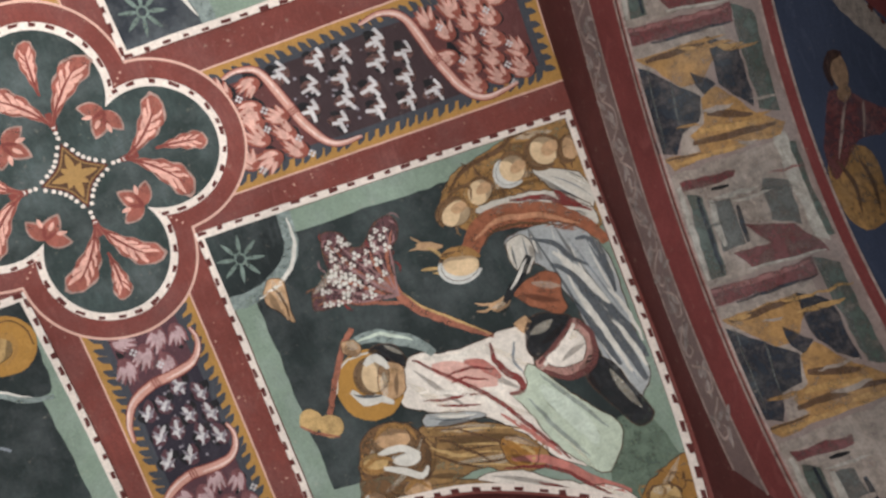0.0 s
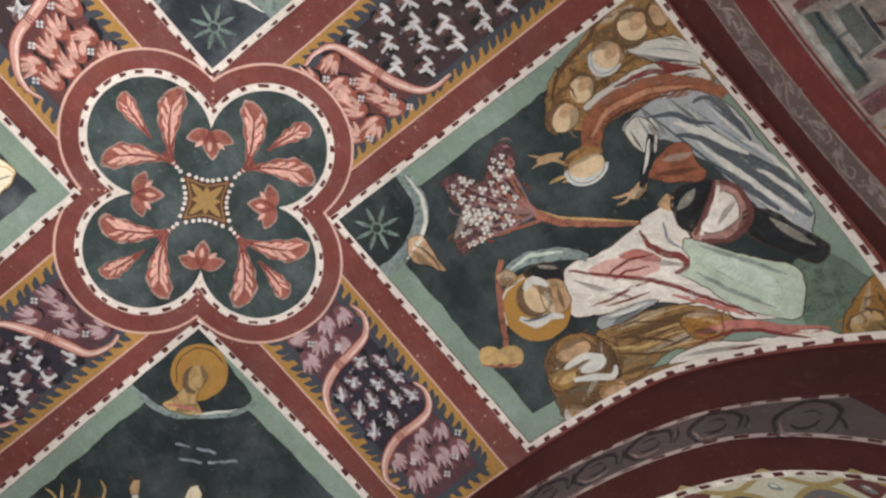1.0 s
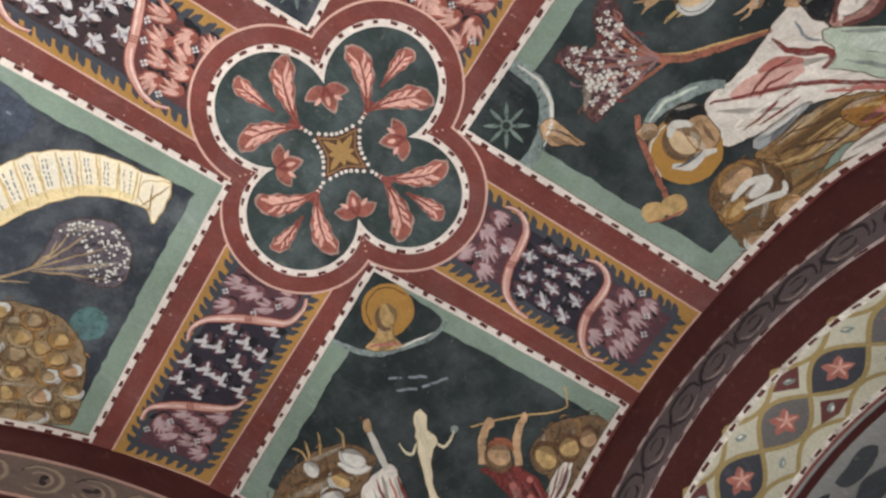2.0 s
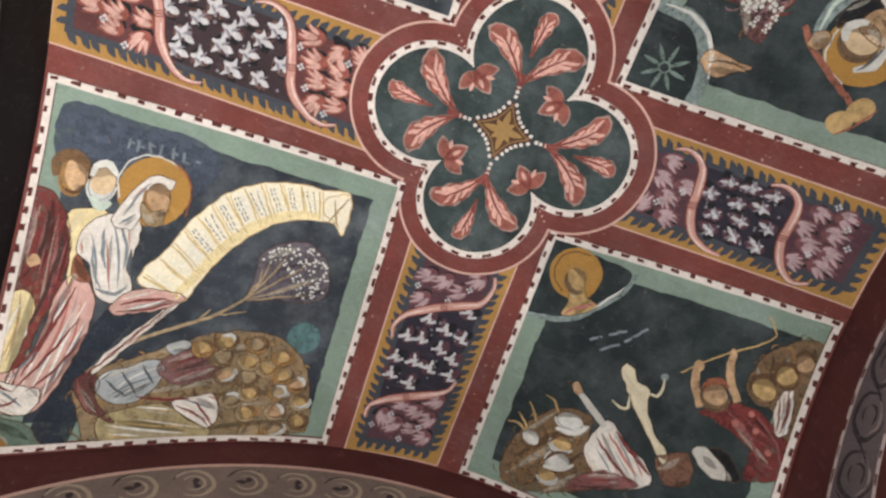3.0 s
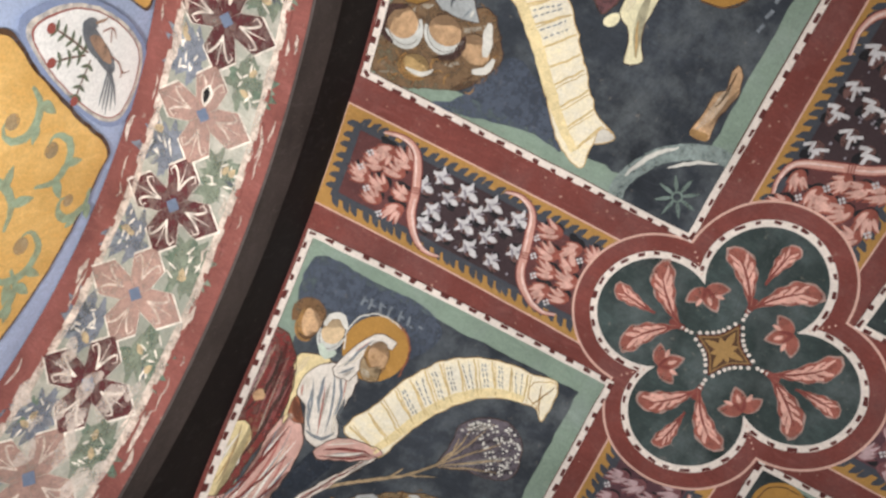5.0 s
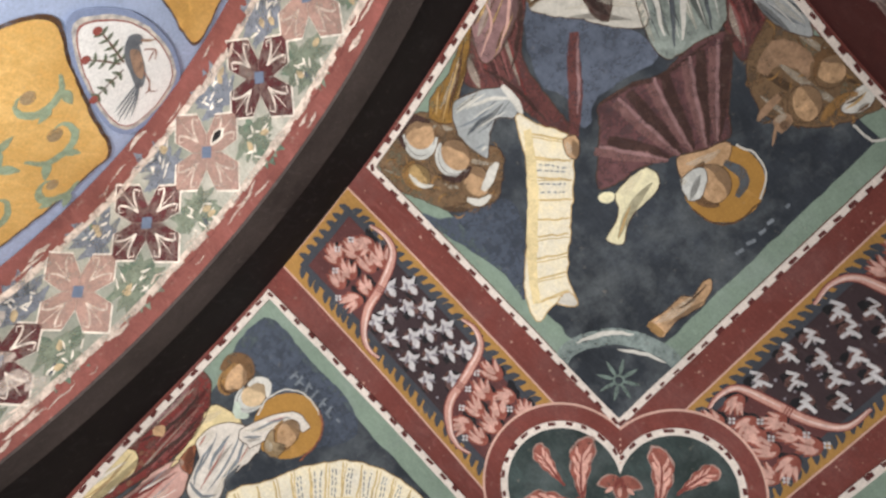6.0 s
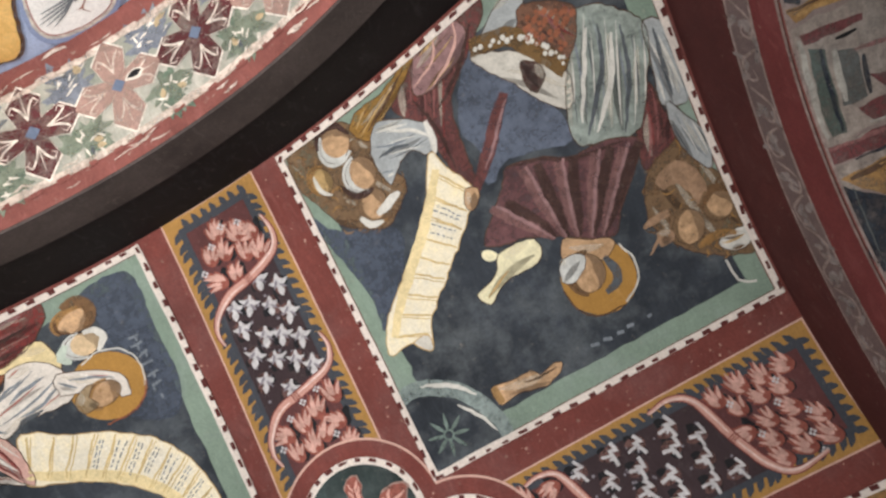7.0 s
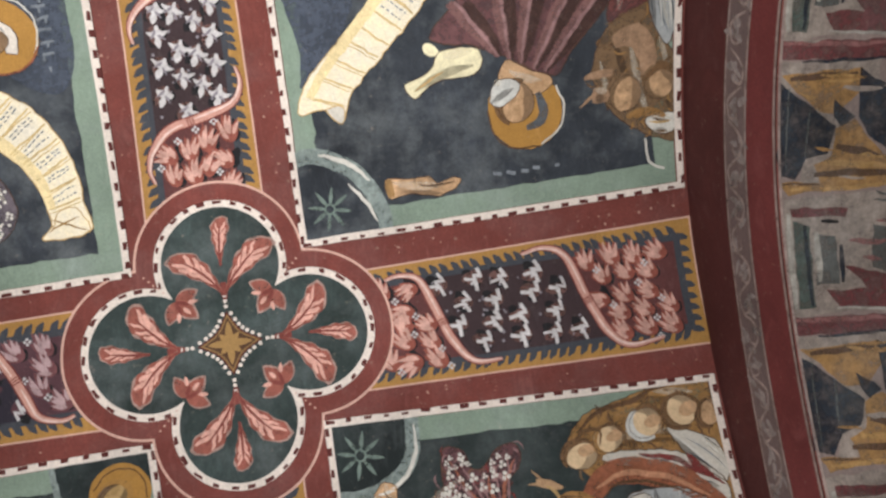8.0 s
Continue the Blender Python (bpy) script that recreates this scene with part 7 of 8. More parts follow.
# east: scroll strip between two pale lines, red below
east = thing("painted_arch_band", place("+x", 0.1, 0, 3.7), "painted scroll strip with pale lines on red arch face", "fresco", "arch bands")
face = on_face("+x")
paint(east, "lower_red", RED_MUTED, arc_strip("+x", 0.01, 0.15, -0.98, 1.2), 0.001, face)
paint(east, "scroll_ground", SCROLL_GROUND, arc_strip("+x", 0.153, 0.266, -0.98, 1.2, None, 1.45), 0.002, face)
for lift, rad in ((0.150, None), (0.262, 1.45)):
    paint(east, "pale_line", SCROLL_PALE, [brush(arc_line("+x", lift, -0.98, 1.2, rad), 0.009, (1, 1))], 0.003, face)
rng = random.Random(3)
s, flip, curls, leaves = -0.95, 1, [], []
while s < 1.15:
    z = arc_z("+x", s, 0.208)
    slope = (arc_z("+x", s + 0.02, 0.208) - z) / 0.02
    th = math.atan(slope)
    pts = [(-0.05, -0.03 * flip), (-0.01, 0.035 * flip), (0.035, 0.025 * flip), (0.03, -0.01 * flip), (0.008, 0.0)]
    curls.append(brush(spline([(s + a * math.cos(th) - b * math.sin(th), z + a * math.sin(th) + b * math.cos(th)) for a, b in pts], False, 0.01, 0.002), 0.009, (0.6, 0.3)))
    for k in range(4):
        a, b, t = rng.uniform(-0.03, 0.03), rng.uniform(-0.022, 0.022), th + rng.choice((0.9, -0.9, 2.2, -2.2)) + rng.uniform(-0.3, 0.3)
        leaves.append(petal(s + a * math.cos(th) - b * math.sin(th), z + a * math.sin(th) + b * math.cos(th), rng.uniform(0.04, 0.055), rng.uniform(0.016, 0.024), t, rng.uniform(-0.4, 0.4), 3))
    s += 0.085
    flip = -flip
paint(east, "leaf_scroll", SCROLL_PALE, curls, 0.004, face)
tagged(paint(east, "scroll_leaves", SCROLL_LEAF, leaves, 0.0032, face), kind="stuff")
paint(east, "arris_line", SCROLL_PALE, [brush(arc_line("+x", 0.006, -0.98, 1.2), 0.01, (1, 1))], 0.003, face)

# south: grey band of rounds between dashed white lines
south = thing("painted_arch_band", place("+y", 0.05, 0, 3.6), "grey painted band of rounds between white dashed lines, dark red arch", "fresco", "arch bands")
face = on_face("+y")


SOUTH_LINE = fresco("rosy_white", (196, 172, 164), 0.7, 0.25)


def south_top(s):
    return 3.735 - 0.5 * s * s


lo, hi = -0.86, 0.985
ss = steps(lo, hi, 70)
upper = [(s, south_top(s)) for s in ss]
lower = [(s, 3.58 - 0.96 + math.sqrt(max(0.96**2 - (s - 0.06) ** 2, 0))) for s in ss]
paint(south, "round_ground", ROUND_GROUND, closed_strip(upper, lower), 0.002, face)
for line in (upper, lower):
    paint(south, "white_line", SOUTH_LINE, [brush(line, 0.014, (1, 1))], 0.003, face)
    paint_each(south, "line_dash", DASH, dashes(line, False, 0.03, 0.04, 0.004, 0.0), 0.004, face)
for k in range(12):
    s = -0.78 + k * 0.15
    i = min(range(len(ss)), key=lambda j: abs(ss[j] - s))
    zc, gap = (upper[i][1] + lower[i][1]) / 2, (upper[i][1] - lower[i][1]) * 0.3
    j = min(i + 2, len(ss) - 1)
    th = math.atan2(lower[j][1] - lower[i - 2][1], lower[j][0] - lower[i - 2][0])
    c, q = math.cos(th), math.sin(th)
    rng = random.Random(60 + k)

    def curve(a0, a1, grow, lobes=5, s=s, zc=zc, gap=gap, c=c, q=q):
        out = []
        for a in steps(a0, a1, 30):
            r = grow * (1 + 0.09 * abs(math.sin(a * lobes / 2)) + 0.05 * noise.noise((a * 2, k, grow)))
            x, z = 0.062 * r * math.cos(a), gap * r * math.sin(a)
            out.append((s + x * c - z * q, zc + x * q + z * c))
        return out

    paint(south, "round", ROUND_LINE, [brush(curve(-0.5, 4.6, 1.05), 0.017, (0.3, 0.2))], 0.0035, face)
    paint(south, "round_shade", SCROLL_DARK, [brush(curve(-0.3, 3.4, 1.1), 0.006, (0.3, 0.2))], 0.0041, face)
    paint(south, "round_light", SCROLL_PALE, [brush(curve(3.3, 5.6, 0.84), 0.008, (0.2, 0.2))], 0.0042, face)
    paint(south, "round_curl", ROUND_LINE, [brush(curve(3.9, 6.4, 0.5, 3), 0.011, (0.4, 0.2)), brush(curve(0.6, 2.4, 0.45, 3), 0.008, (0.4, 0.2))], 0.0042, face)
    paint(south, "round_stem", ROUND_LINE, [brush(spline([(s + 0.06 * c, zc + 0.06 * q - gap * 0.7), (s + 0.085 * c, zc + 0.085 * q), (s + 0.1 * c, zc + 0.1 * q + gap * 0.8)], False, 0.01, 0.003), 0.009, (0.5, 0.2))], 0.0036, face)

# west: scroll band under a pale line
west = thing("painted_arch_band", place("-x", 0.0, 0, 3.8), "grey and rose scroll band under a pale line, red arch face", "fresco", "arch bands")
face = on_face("-x")


def west_line(drop, n=70):
    return [(s, 3.857 - drop - 1.3 + math.sqrt(1.69 - s * s)) for s in steps(-1.15, 1.1, n)]


paint(west, "scroll_ground", fresco("west_scroll_ground", (124, 104, 94), 0.8, 0.3), closed_strip(west_line(0.0), west_line(0.19)), 0.002, face)
paint(west, "pale_line", LINE, [brush(west_line(0.0), 0.014, (1, 1))], 0.003, face)
paint(west, "pale_line", LINE, [brush(west_line(0.19), 0.014, (1, 1))], 0.003, face)
s, flip = -1.0, 1
while s < 1.0:
    z = 3.857 - 0.095 - 1.3 + math.sqrt(1.69 - s * s)
    th = math.atan(-s / math.sqrt(1.69 - s * s))
    arcs = []
    for scale, w in ((1.0, 0.014), (0.55, 0.01)):
        pts = [(0.06 * scale * math.cos(a), 0.06 * scale * math.sin(a) * flip) for a in steps(-2.6, 2.2, 8)]
        arcs.append(brush(spline([(s + a * math.cos(th) - b * math.sin(th), z + a * math.sin(th) + b * math.cos(th)) for a, b in pts], False, 0.012, 0.003), w, (0.5, 0.2)))
    paint(west, "scroll", fresco("scroll_buff", (168, 146, 122), 0.7, 0.25), arcs, 0.0035, face)
    paint(west, "scroll_shade", SCROLL_DARK, [brush(spline([(s + 0.07 * math.cos(th + a) * 0.9, z + 0.07 * math.sin(th + a) * 0.9) for a in steps(0.4, 2.8, 5)], False, 0.012, 0.002), 0.012, (0.3, 0.2)), petal(s, z, 0.04, 0.02, th + flip), petal(s, z, 0.035, 0.02, th + flip + 2)], 0.0028, face)
    s += 0.148
    flip = -flip

# north: the stone face has a paler lower course; the shade above is in the stone's colour
north = thing("stone_course", place("-y", 0.0, 0, 3.5), "dark stone course along the arch, paler than the stone above", "stone")
us = steps(-1.2, 1.2, 60)
base = [place("-y", s, -0.006, arc_z("-y", s, 0.004)) for s in us] + [place("-y", s, -0.006, arc_z("-y", s, 0.16)) for s in us] + [place("-y", s, 0.004, arc_z("-y", s, 0.166)) for s in us] + [place("-y", s, 0.004, arc_z("-y", s, 0.0)) for s in us]
n = len(us)
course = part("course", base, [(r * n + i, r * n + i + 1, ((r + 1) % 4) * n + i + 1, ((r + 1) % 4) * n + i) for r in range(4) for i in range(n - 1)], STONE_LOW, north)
course.data.polygons.foreach_set("use_smooth", [False] * len(course.data.polygons))

# north soffit: alternating crosses among leaves
soffit = thing("painted_soffit", place("-y", 0.0, 0.2, 3.46), "worn painted soffit of crosses and leaves between red edges", "fresco", "painted soffits")
under = on_soffit("-y")
CROSS_GROUND = fresco("grey_sage_ground", (136, 140, 126), 1.0, 0.35, drift=(168, 160, 148))
CROSS_DARK = fresco("cross_maroon", (88, 40, 42), 1.3, 0.4, 1.6, bare=(168, 132, 120), thin=0.7)
CROSS_PALE = fresco("cross_rose", (158, 124, 112), 0.9, 0.35, 1.6, thin=0.6)
CHALK = fresco("chalk_white", (228, 216, 200), 0.9, 0.3, 1.6, thin=0.7)
CHALK_EDGE = fresco("chalk_edge", (208, 188, 172), 1.0, 0.35, 1.8, bare=(150, 110, 98), thin=1.0)
WORN_WHITE = fresco("worn_white", (222, 206, 192), 0.8, 0.2, 1.6, thin=0.9, cover=0.55)
LEAF_SAGE = fresco("leaf_sage", (116, 124, 106), 0.9, 0.4, 1.6, thin=0.8)
LEAF_BLUE = fresco("leaf_blue_grey", (116, 120, 130), 0.9, 0.4, 1.6, thin=0.8)
LEAF_OCHRE = fresco("leaf_ochre", (184, 160, 122), 0.9, 0.3, 1.6, thin=0.8)
BLUE = fresco("small_blue", (96, 108, 130), 0.6, 0.25)
paint(soffit, "ground", CROSS_GROUND, [[(u, 0.06) for u in steps(-1.5, 1.5, 50)] + [(u, 0.36) for u in steps(1.5, -1.5, 50)]], 0.0012, under)
for w in (0.064, 0.358):
    line = [(u, w + 0.004 * noise.noise((u * 6, w * 50, 0)) + 0.003 * noise.noise((u * 40, w * 50, 3))) for u in steps(-1.5, 1.5, 120)]
    paint(soffit, "chalk_line", CHALK_EDGE, ribbon_quads(line, 0.011), 0.004, under)
    paint_each(soffit, "line_dash", RED_PALE, dashes(line, False, 0.022, 0.05, 0.007, 0.012 if w > 0.2 else -0.012, 0.6), 0.005, under)
rng = random.Random(11)
for k in range(90):
    u, w = rng.uniform(-1.45, 1.45), rng.choice((rng.uniform(0.012, 0.085), rng.uniform(0.335, 0.425)))
    ln = rng.uniform(0.03, 0.13)
    paint(soffit, "chalk_smear", CHALK_EDGE, [brush(spline([(u, w), (u + ln * 0.5, w + rng.uniform(-0.008, 0.008)), (u + ln, w + rng.uniform(-0.008, 0.008))], False, 0.012, 0.006), rng.uniform(0.004, 0.014), (0.2, 0.2))], 0.0056, under)
for k in range(-6, 6):
    uc, wc = 0.03 + 0.26 * k, 0.22
    dark = k % 2 != 0
    # leaves in the gaps
    gu = uc + 0.13
    for wq, cols in ((0.115, (LEAF_SAGE, LEAF_SAGE, SAGE_DIM)), (0.312, (LEAF_BLUE, LEAF_BLUE, SLATE_LIGHT))):
        if k % 2:
            cols = cols[::-1]
        for j in range(13):
            a = rng.uniform(0, 6.28)
            paint(soffit, "leaf", rng.choice(cols), [petal(gu + 0.02 * math.cos(a), wq + 0.012 * math.sin(a), rng.uniform(0.05, 0.085), rng.uniform(0.02, 0.032), a, rng.uniform(-0.3, 0.3), 4)], 0.0018 + 0.00016 * j, under)
        for sg in (1, -1):
            lobed_leaf = [petal(gu, wq + 0.045 * (1 if wq < 0.2 else -1), 0.085, 0.03, (-1 if wq < 0.2 else 1) * (math.pi / 2) + sp, 0.25 * sg, 5) for sp in (0.0, 0.55 * sg, 1.0 * sg)]
            paint(soffit, "broad_leaf", cols[1], lobed_leaf, 0.0038 + 0.0001 * sg, under)
        paint(soffit, "leaf_shade", SLATE if k % 2 else SAGE_DIM, [petal(gu, wq, rng.uniform(0.04, 0.06), 0.014, rng.uniform(0, 6.28)) for _ in range(5)], 0.0036, under)
        tagged(paint(soffit, "leaf_light", CHALK, [petal(gu + rng.uniform(-0.05, 0.05), wq + rng.uniform(-0.03, 0.03), rng.uniform(0.02, 0.035), 0.006, rng.uniform(0, 6.28)) for _ in range(9)], 0.004, under), kind="stuff")
        paint_each(soffit, "ochre_spot", LEAF_OCHRE, [petal(gu + rng.uniform(-0.05, 0.05), wq + rng.uniform(-0.02, 0.02), 0.03, 0.018, rng.uniform(0, 6.28)) for _ in range(2)], 0.0042, under)

    def arm(grow, turn):
        n = Vector((math.cos(turn), math.sin(turn)))
        m = Vector((-n.y, n.x))
        q = 0.140 * grow
        w = 1.0 if abs(n.x) > 0.5 else 1.07
        return [(uc + n.x * a * w + m.x * b, wc + n.y * a * w + m.y * b) for a, b in ((0, 0.0), (0.24 * q, -0.24 * q), (0.64 * q, -0.36 * q), (q, 0.0), (0.64 * q, 0.36 * q), (0.24 * q, 0.24 * q))]

    arms = steps(0, 2 * math.pi, 4)[:-1]
    cross = thing("painted_cross", under(uc, wc, 0), "maroon painted cross with chalk curls and blue heart" if dark else "pale rose painted cross with worn edges and blue heart", "painted cross", "soffit crosses")
    paint(cross, "rim", CHALK, [arm(1.05, a) for a in arms], 0.0046, under)
    for a in arms:
        limb = paint(cross, "arm", CROSS_DARK if dark else CROSS_PALE, [arm(1.0, a)], 0.0052, under)
        n = (math.cos(a), math.sin(a))
        m = (-n[1], n[0])
        curls = []
        for sg in (1, -1):
            pts = [(0.04, 0.0), (0.075, 0.012 * sg), (0.1, 0.032 * sg), (0.085, 0.042 * sg), (0.076, 0.03 * sg)]
            curls.append(brush(spline([(uc + n[0] * p + m[0] * q, wc + n[1] * p + m[1] * q) for p, q in pts], False, 0.01, 0.001), 0.006, (0.6, 0.3)))
        pts = [(0.05, 0.0), (0.12, 0.0)]
        curls.append(brush([(uc + n[0] * p + m[0] * q, wc + n[1] * p + m[1] * q) for p, q in pts], 0.005, (0.8, 0.3)))
        paint(limb, "curl", CHALK if dark else CHALK_EDGE, curls, 0.006, under)
    paint(cross, "heart", BLUE, [[(uc + 0.022, wc), (uc, wc + 0.022), (uc - 0.022, wc), (uc, wc - 0.022)]], 0.0068, under)
for k in range(34):
    u, w = rng.uniform(-1.45, -0.74), rng.uniform(0.06, 0.37)
    ln = rng.uniform(0.04, 0.12)
    paint(soffit, "worn_patch", WORN_WHITE, [brush(spline([(u, w), (u + ln * 0.5, w + rng.uniform(-0.02, 0.02)), (u + ln, w + rng.uniform(-0.02, 0.02))], False, 0.012, 0.012), rng.uniform(0.02, 0.05), (0.3, 0.3))], 0.0072 + 0.00003 * k, under)
hole = thing("plaster_hole", under(0.089, 0.213, 0), "small dark hole broken in the painted plaster", "hole")
paint(hole, "broken_rim", CHALK, [[(0.085 + r * math.cos(a), 0.223 + 0.6 * r * math.sin(a)) for a, r in ((0, 0.03), (0.7, 0.026), (1.5, 0.032), (2.4, 0.03), (3.2, 0.034), (4.1, 0.024), (5, 0.03))]], 0.0066, under)
paint(hole, "dark_opening", BLACK, [[(0.085 + r * math.cos(a), 0.225 + 0.5 * r * math.sin(a)) for a, r in ((0, 0.022), (0.7, 0.02), (1.5, 0.024), (2.4, 0.021), (3.2, 0.026), (4.1, 0.018), (5, 0.02))]], 0.0074, under)

# north lunette wall behind the arch: ochre with scrolls, blue border, pointed medallion
OCHRE = fresco("lunette_ochre", (226, 170, 84), 0.8, 0.28, drift=(230, 186, 112))
LUNETTE_BLUE = fresco("lunette_blue", (172, 186, 216), 0.9, 0.2)
SCROLL_GREEN = fresco("scroll_green", (160, 178, 146), 0.7, 0.3, thin=0.5)
lun = lambda s, z, h: place("-y", s, 0.44 - h, z)
ss = steps(-1.3, 1.25, 60)
verts, faces = [], []
for s in ss:
    zt = arc_z("-y", s, 0.05)
    for t in steps(0, 1, 6):
        verts.append(place("-y", s, 0.445, zt * (1 - t)))
for i in range(len(ss) - 1):
    for j in range(6):
        a = i * 7 + j
        faces.append((a, a + 1, a + 8, a + 7))
slab("wall_lunette", verts, faces, LUNETTE_BLUE, "lunette wall painted ochre and blue behind the arch", "wall")
lunette = thing("painted_lunette", lun(0, 3.2, 0), "ochre lunette painting with green scrolls and blue borders", "fresco")


left = spline([(-0.185, 3.415), (-0.10, 3.27), (0.015, 3.09), (0.085, 2.975), (-0.02, 2.86), (-0.3, 2.7), (-0.75, 2.7), (-0.95, 2.85), (-0.80, 3.07), (-0.6, 3.245), (-0.42, 3.345), (-0.27, 3.40)], True, 0.02, 0.004)
right = spline([(0.195, 3.42), (0.235, 3.26), (0.27, 3.1), (0.22, 2.95), (0.45, 2.8), (0.8, 2.8), (0.9, 2.98), (0.7, 3.2), (0.5, 3.32), (0.33, 3.39)], True, 0.02, 0.004)
for field in (left, right):
    paint(lunette, "ochre_edge", UMBER, [field], 0.002, lun)
    c = (sum(p[0] for p in field) / len(field), sum(p[1] for p in field) / len(field))
    paint(lunette, "ochre_field", OCHRE, [[(c[0] + (p[0] - c[0]) * 0.972, c[1] + (p[1] - c[1]) * 0.972) for p in field]], 0.003, lun)
for cs, cz, r, a0, hand in ((-0.12, 3.06, 0.07, 0.4, 1), (-0.19, 3.2, 0.075, 3.4, -1), (-0.33, 3.3, 0.06, 1.2, 1), (-0.44, 3.17, 0.08, 4.0, -1), (-0.58, 3.1, 0.07, 0.6, 1), (-0.33, 3.02, 0.08, 2.2, -1), (0.33, 3.28, 0.06, 3.8, 1), (0.42, 3.12, 0.08, 0.8, -1), (0.6, 3.08, 0.08, 2.0, 1)):
    pts = [(cs + r * (1.35 - 0.16 * i) * math.cos(a0 + hand * 0.62 * i), cz + r * (1.35 - 0.16 * i) * math.sin(a0 + hand * 0.62 * i)) for i in range(8)]
    paint(lunette, "scroll", SCROLL_GREEN, [brush(spline(pts, False, 0.012, 0.004), 0.024, (0.35, 0.2))], 0.004, lun)
    paint_each(lunette, "scroll_leaf", SCROLL_GREEN, [petal(pts[1][0], pts[1][1], r * 0.8, 0.03, a0 + 1.2 * hand, 0.3), petal(pts[2][0], pts[2][1], r * 0.7, 0.026, a0 + 2.4 * hand, 0.3)], 0.0045, lun)
    paint(lunette, "scroll_rose", LEAF_OCHRE, [circle(cs, cz, r * 0.3, 12)], 0.0048, lun)
MED = [(0.097, 3.035), (0.02, 3.10), (-0.045, 3.20), (-0.105, 3.33), (-0.108, 3.41), (-0.06, 3.445), (0.02, 3.455), (0.095, 3.43), (0.15, 3.34), (0.175, 3.22), (0.16, 3.12)]
medal = thing("painted_medallion", lun(0.03, 3.27, 0), "white pointed medallion with a sprig and grey strokes, blue rim", "fresco")
mc = (0.035, 3.27)
for k, (grow, mat) in enumerate(((1.1, fresco("medallion_blue", (142, 156, 190), 0.8, 0.2)), (1.0, CHALK), (0.93, fresco("rim_red", (168, 90, 80), 0.6, 0.2)), (0.905, fresco("medallion_white", (244, 240, 234), 0.4, 0.06)))):
    paint(medal, "rim" if k < 3 else "white_field", mat, [spline([(mc[0] + (x - mc[0]) * grow, mc[1] + (z - mc[1]) * grow) for x, z in MED], True, 0.015, 0.002)], 0.005 + 0.0008 * k, lun)
SPRIG_GREEN, ASH = fresco("sprig_green", (112, 122, 96), 0.5, 0.3, thin=0.4), fresco("ash_grey", (120, 124, 130), 0.5, 0.3, thin=0.4)
RUST_PALE = fresco("pale_rust", (190, 150, 122), 0.5, 0.25, thin=0.6)
for sprig, bud in ((((0.062, 3.235), (0.085, 3.175), (0.104, 3.115)), (0.104, 3.10)), (((0.055, 3.228), (0.042, 3.175), (0.030, 3.140)), (0.026, 3.126)), (((0.045, 3.25), (-0.010, 3.238), (-0.050, 3.232)), (-0.061, 3.229))):
    line = spline(sprig, False, 0.008, 0.001)
    paint(medal, "stem", BARK_DIM, [brush(line, 0.006, (0.8, 0.6))], 0.009, lun)
    th = math.atan2(sprig[-1][1] - sprig[0][1], sprig[-1][0] - sprig[0][0])
    paint_each(medal, "sprig_leaf", SPRIG_GREEN, [petal(x, z, 0.026, 0.010, th + sg * 0.9, 0.2 * sg) for x, z in line[2::3] for sg in (1, -1)], 0.0092, lun)
    paint(medal, "red_bud", fresco("bud_red", (164, 84, 74), 0.4, 0.2), [circle(bud[0], bud[1], 0.013, 12)], 0.0098, lun)
paint(medal, "grey_wing", ASH, [spline([(0.118, 3.195), (0.128, 3.225), (0.098, 3.275), (0.060, 3.325), (0.025, 3.345), (0.020, 3.320), (0.045, 3.275), (0.075, 3.225)], True, 0.008, 0.001)], 0.0092, lun)
paint(medal, "rust_breast", RUST_PALE, [spline([(0.100, 3.225), (0.108, 3.255), (0.078, 3.300), (0.045, 3.325), (0.048, 3.295), (0.075, 3.250)], True, 0.008, 0.001)], 0.0098, lun)
paint(medal, "grey_crest", ASH, [spline([(0.148, 3.215), (0.138, 3.240), (0.118, 3.235), (0.112, 3.205), (0.130, 3.190)], True, 0.008, 0.001)], 0.0101, lun)
paint(medal, "beak_stroke", RUST_PALE, [brush(spline([(0.136, 3.232), (0.149, 3.262), (0.158, 3.272)], False, 0.008, 0), 0.008, (0.9, 0.3))], 0.0104, lun)
paint_each(medal, "tail_stroke", ASH, [brush(spline([(0.045, 3.315), (0.0 - 0.006 * q, 3.338 + 0.009 * q), (-0.093 + 0.012 * abs(q), 3.352 + 0.016 * q)], False, 0.01, 0.001), 0.006, (0.8, 0.3)) for q in (-2, -1, 0, 1, 2)], 0.0095, lun)
paint_each(medal, "rust_stroke", BARK, [brush(spline(p, False, 0.008, 0.001), 0.0045, (0.8, 0.4)) for p in (((0.062, 3.315), (0.048, 3.350), (0.024, 3.375), (0.032, 3.400)), ((0.030, 3.372), (0.010, 3.372)), ((0.118, 3.262), (0.132, 3.295), (0.108, 3.318)), ((0.130, 3.292), (0.095, 3.302)))], 0.0106, lun)

# east soffit: stepped painted buildings, one after another
esoff = thing("painted_soffit", place("+x", 0.1, 0.2, 3.49), "painted soffit of stepped buildings in ochre, navy and grey", "fresco", "painted soffits")
under = on_soffit("+x")
E_GROUND = fresco("mauve_plaster", (140, 120, 112), 1.0, 0.45, 1.6, dust=0.2)
E_GOLD = fresco("stair_ochre", (166, 122, 70), 1.0, 0.45, 1.6, thin=0.75, dust=0.2)
E_BROWN = fresco("stair_brown", (95, 68, 50), 1.0, 0.45, 1.6, thin=0.75, dust=0.2)
E_NAVY = fresco("wall_navy", (42, 46, 55), 1.0, 0.45, 1.6, thin=0.75, dust=0.2)
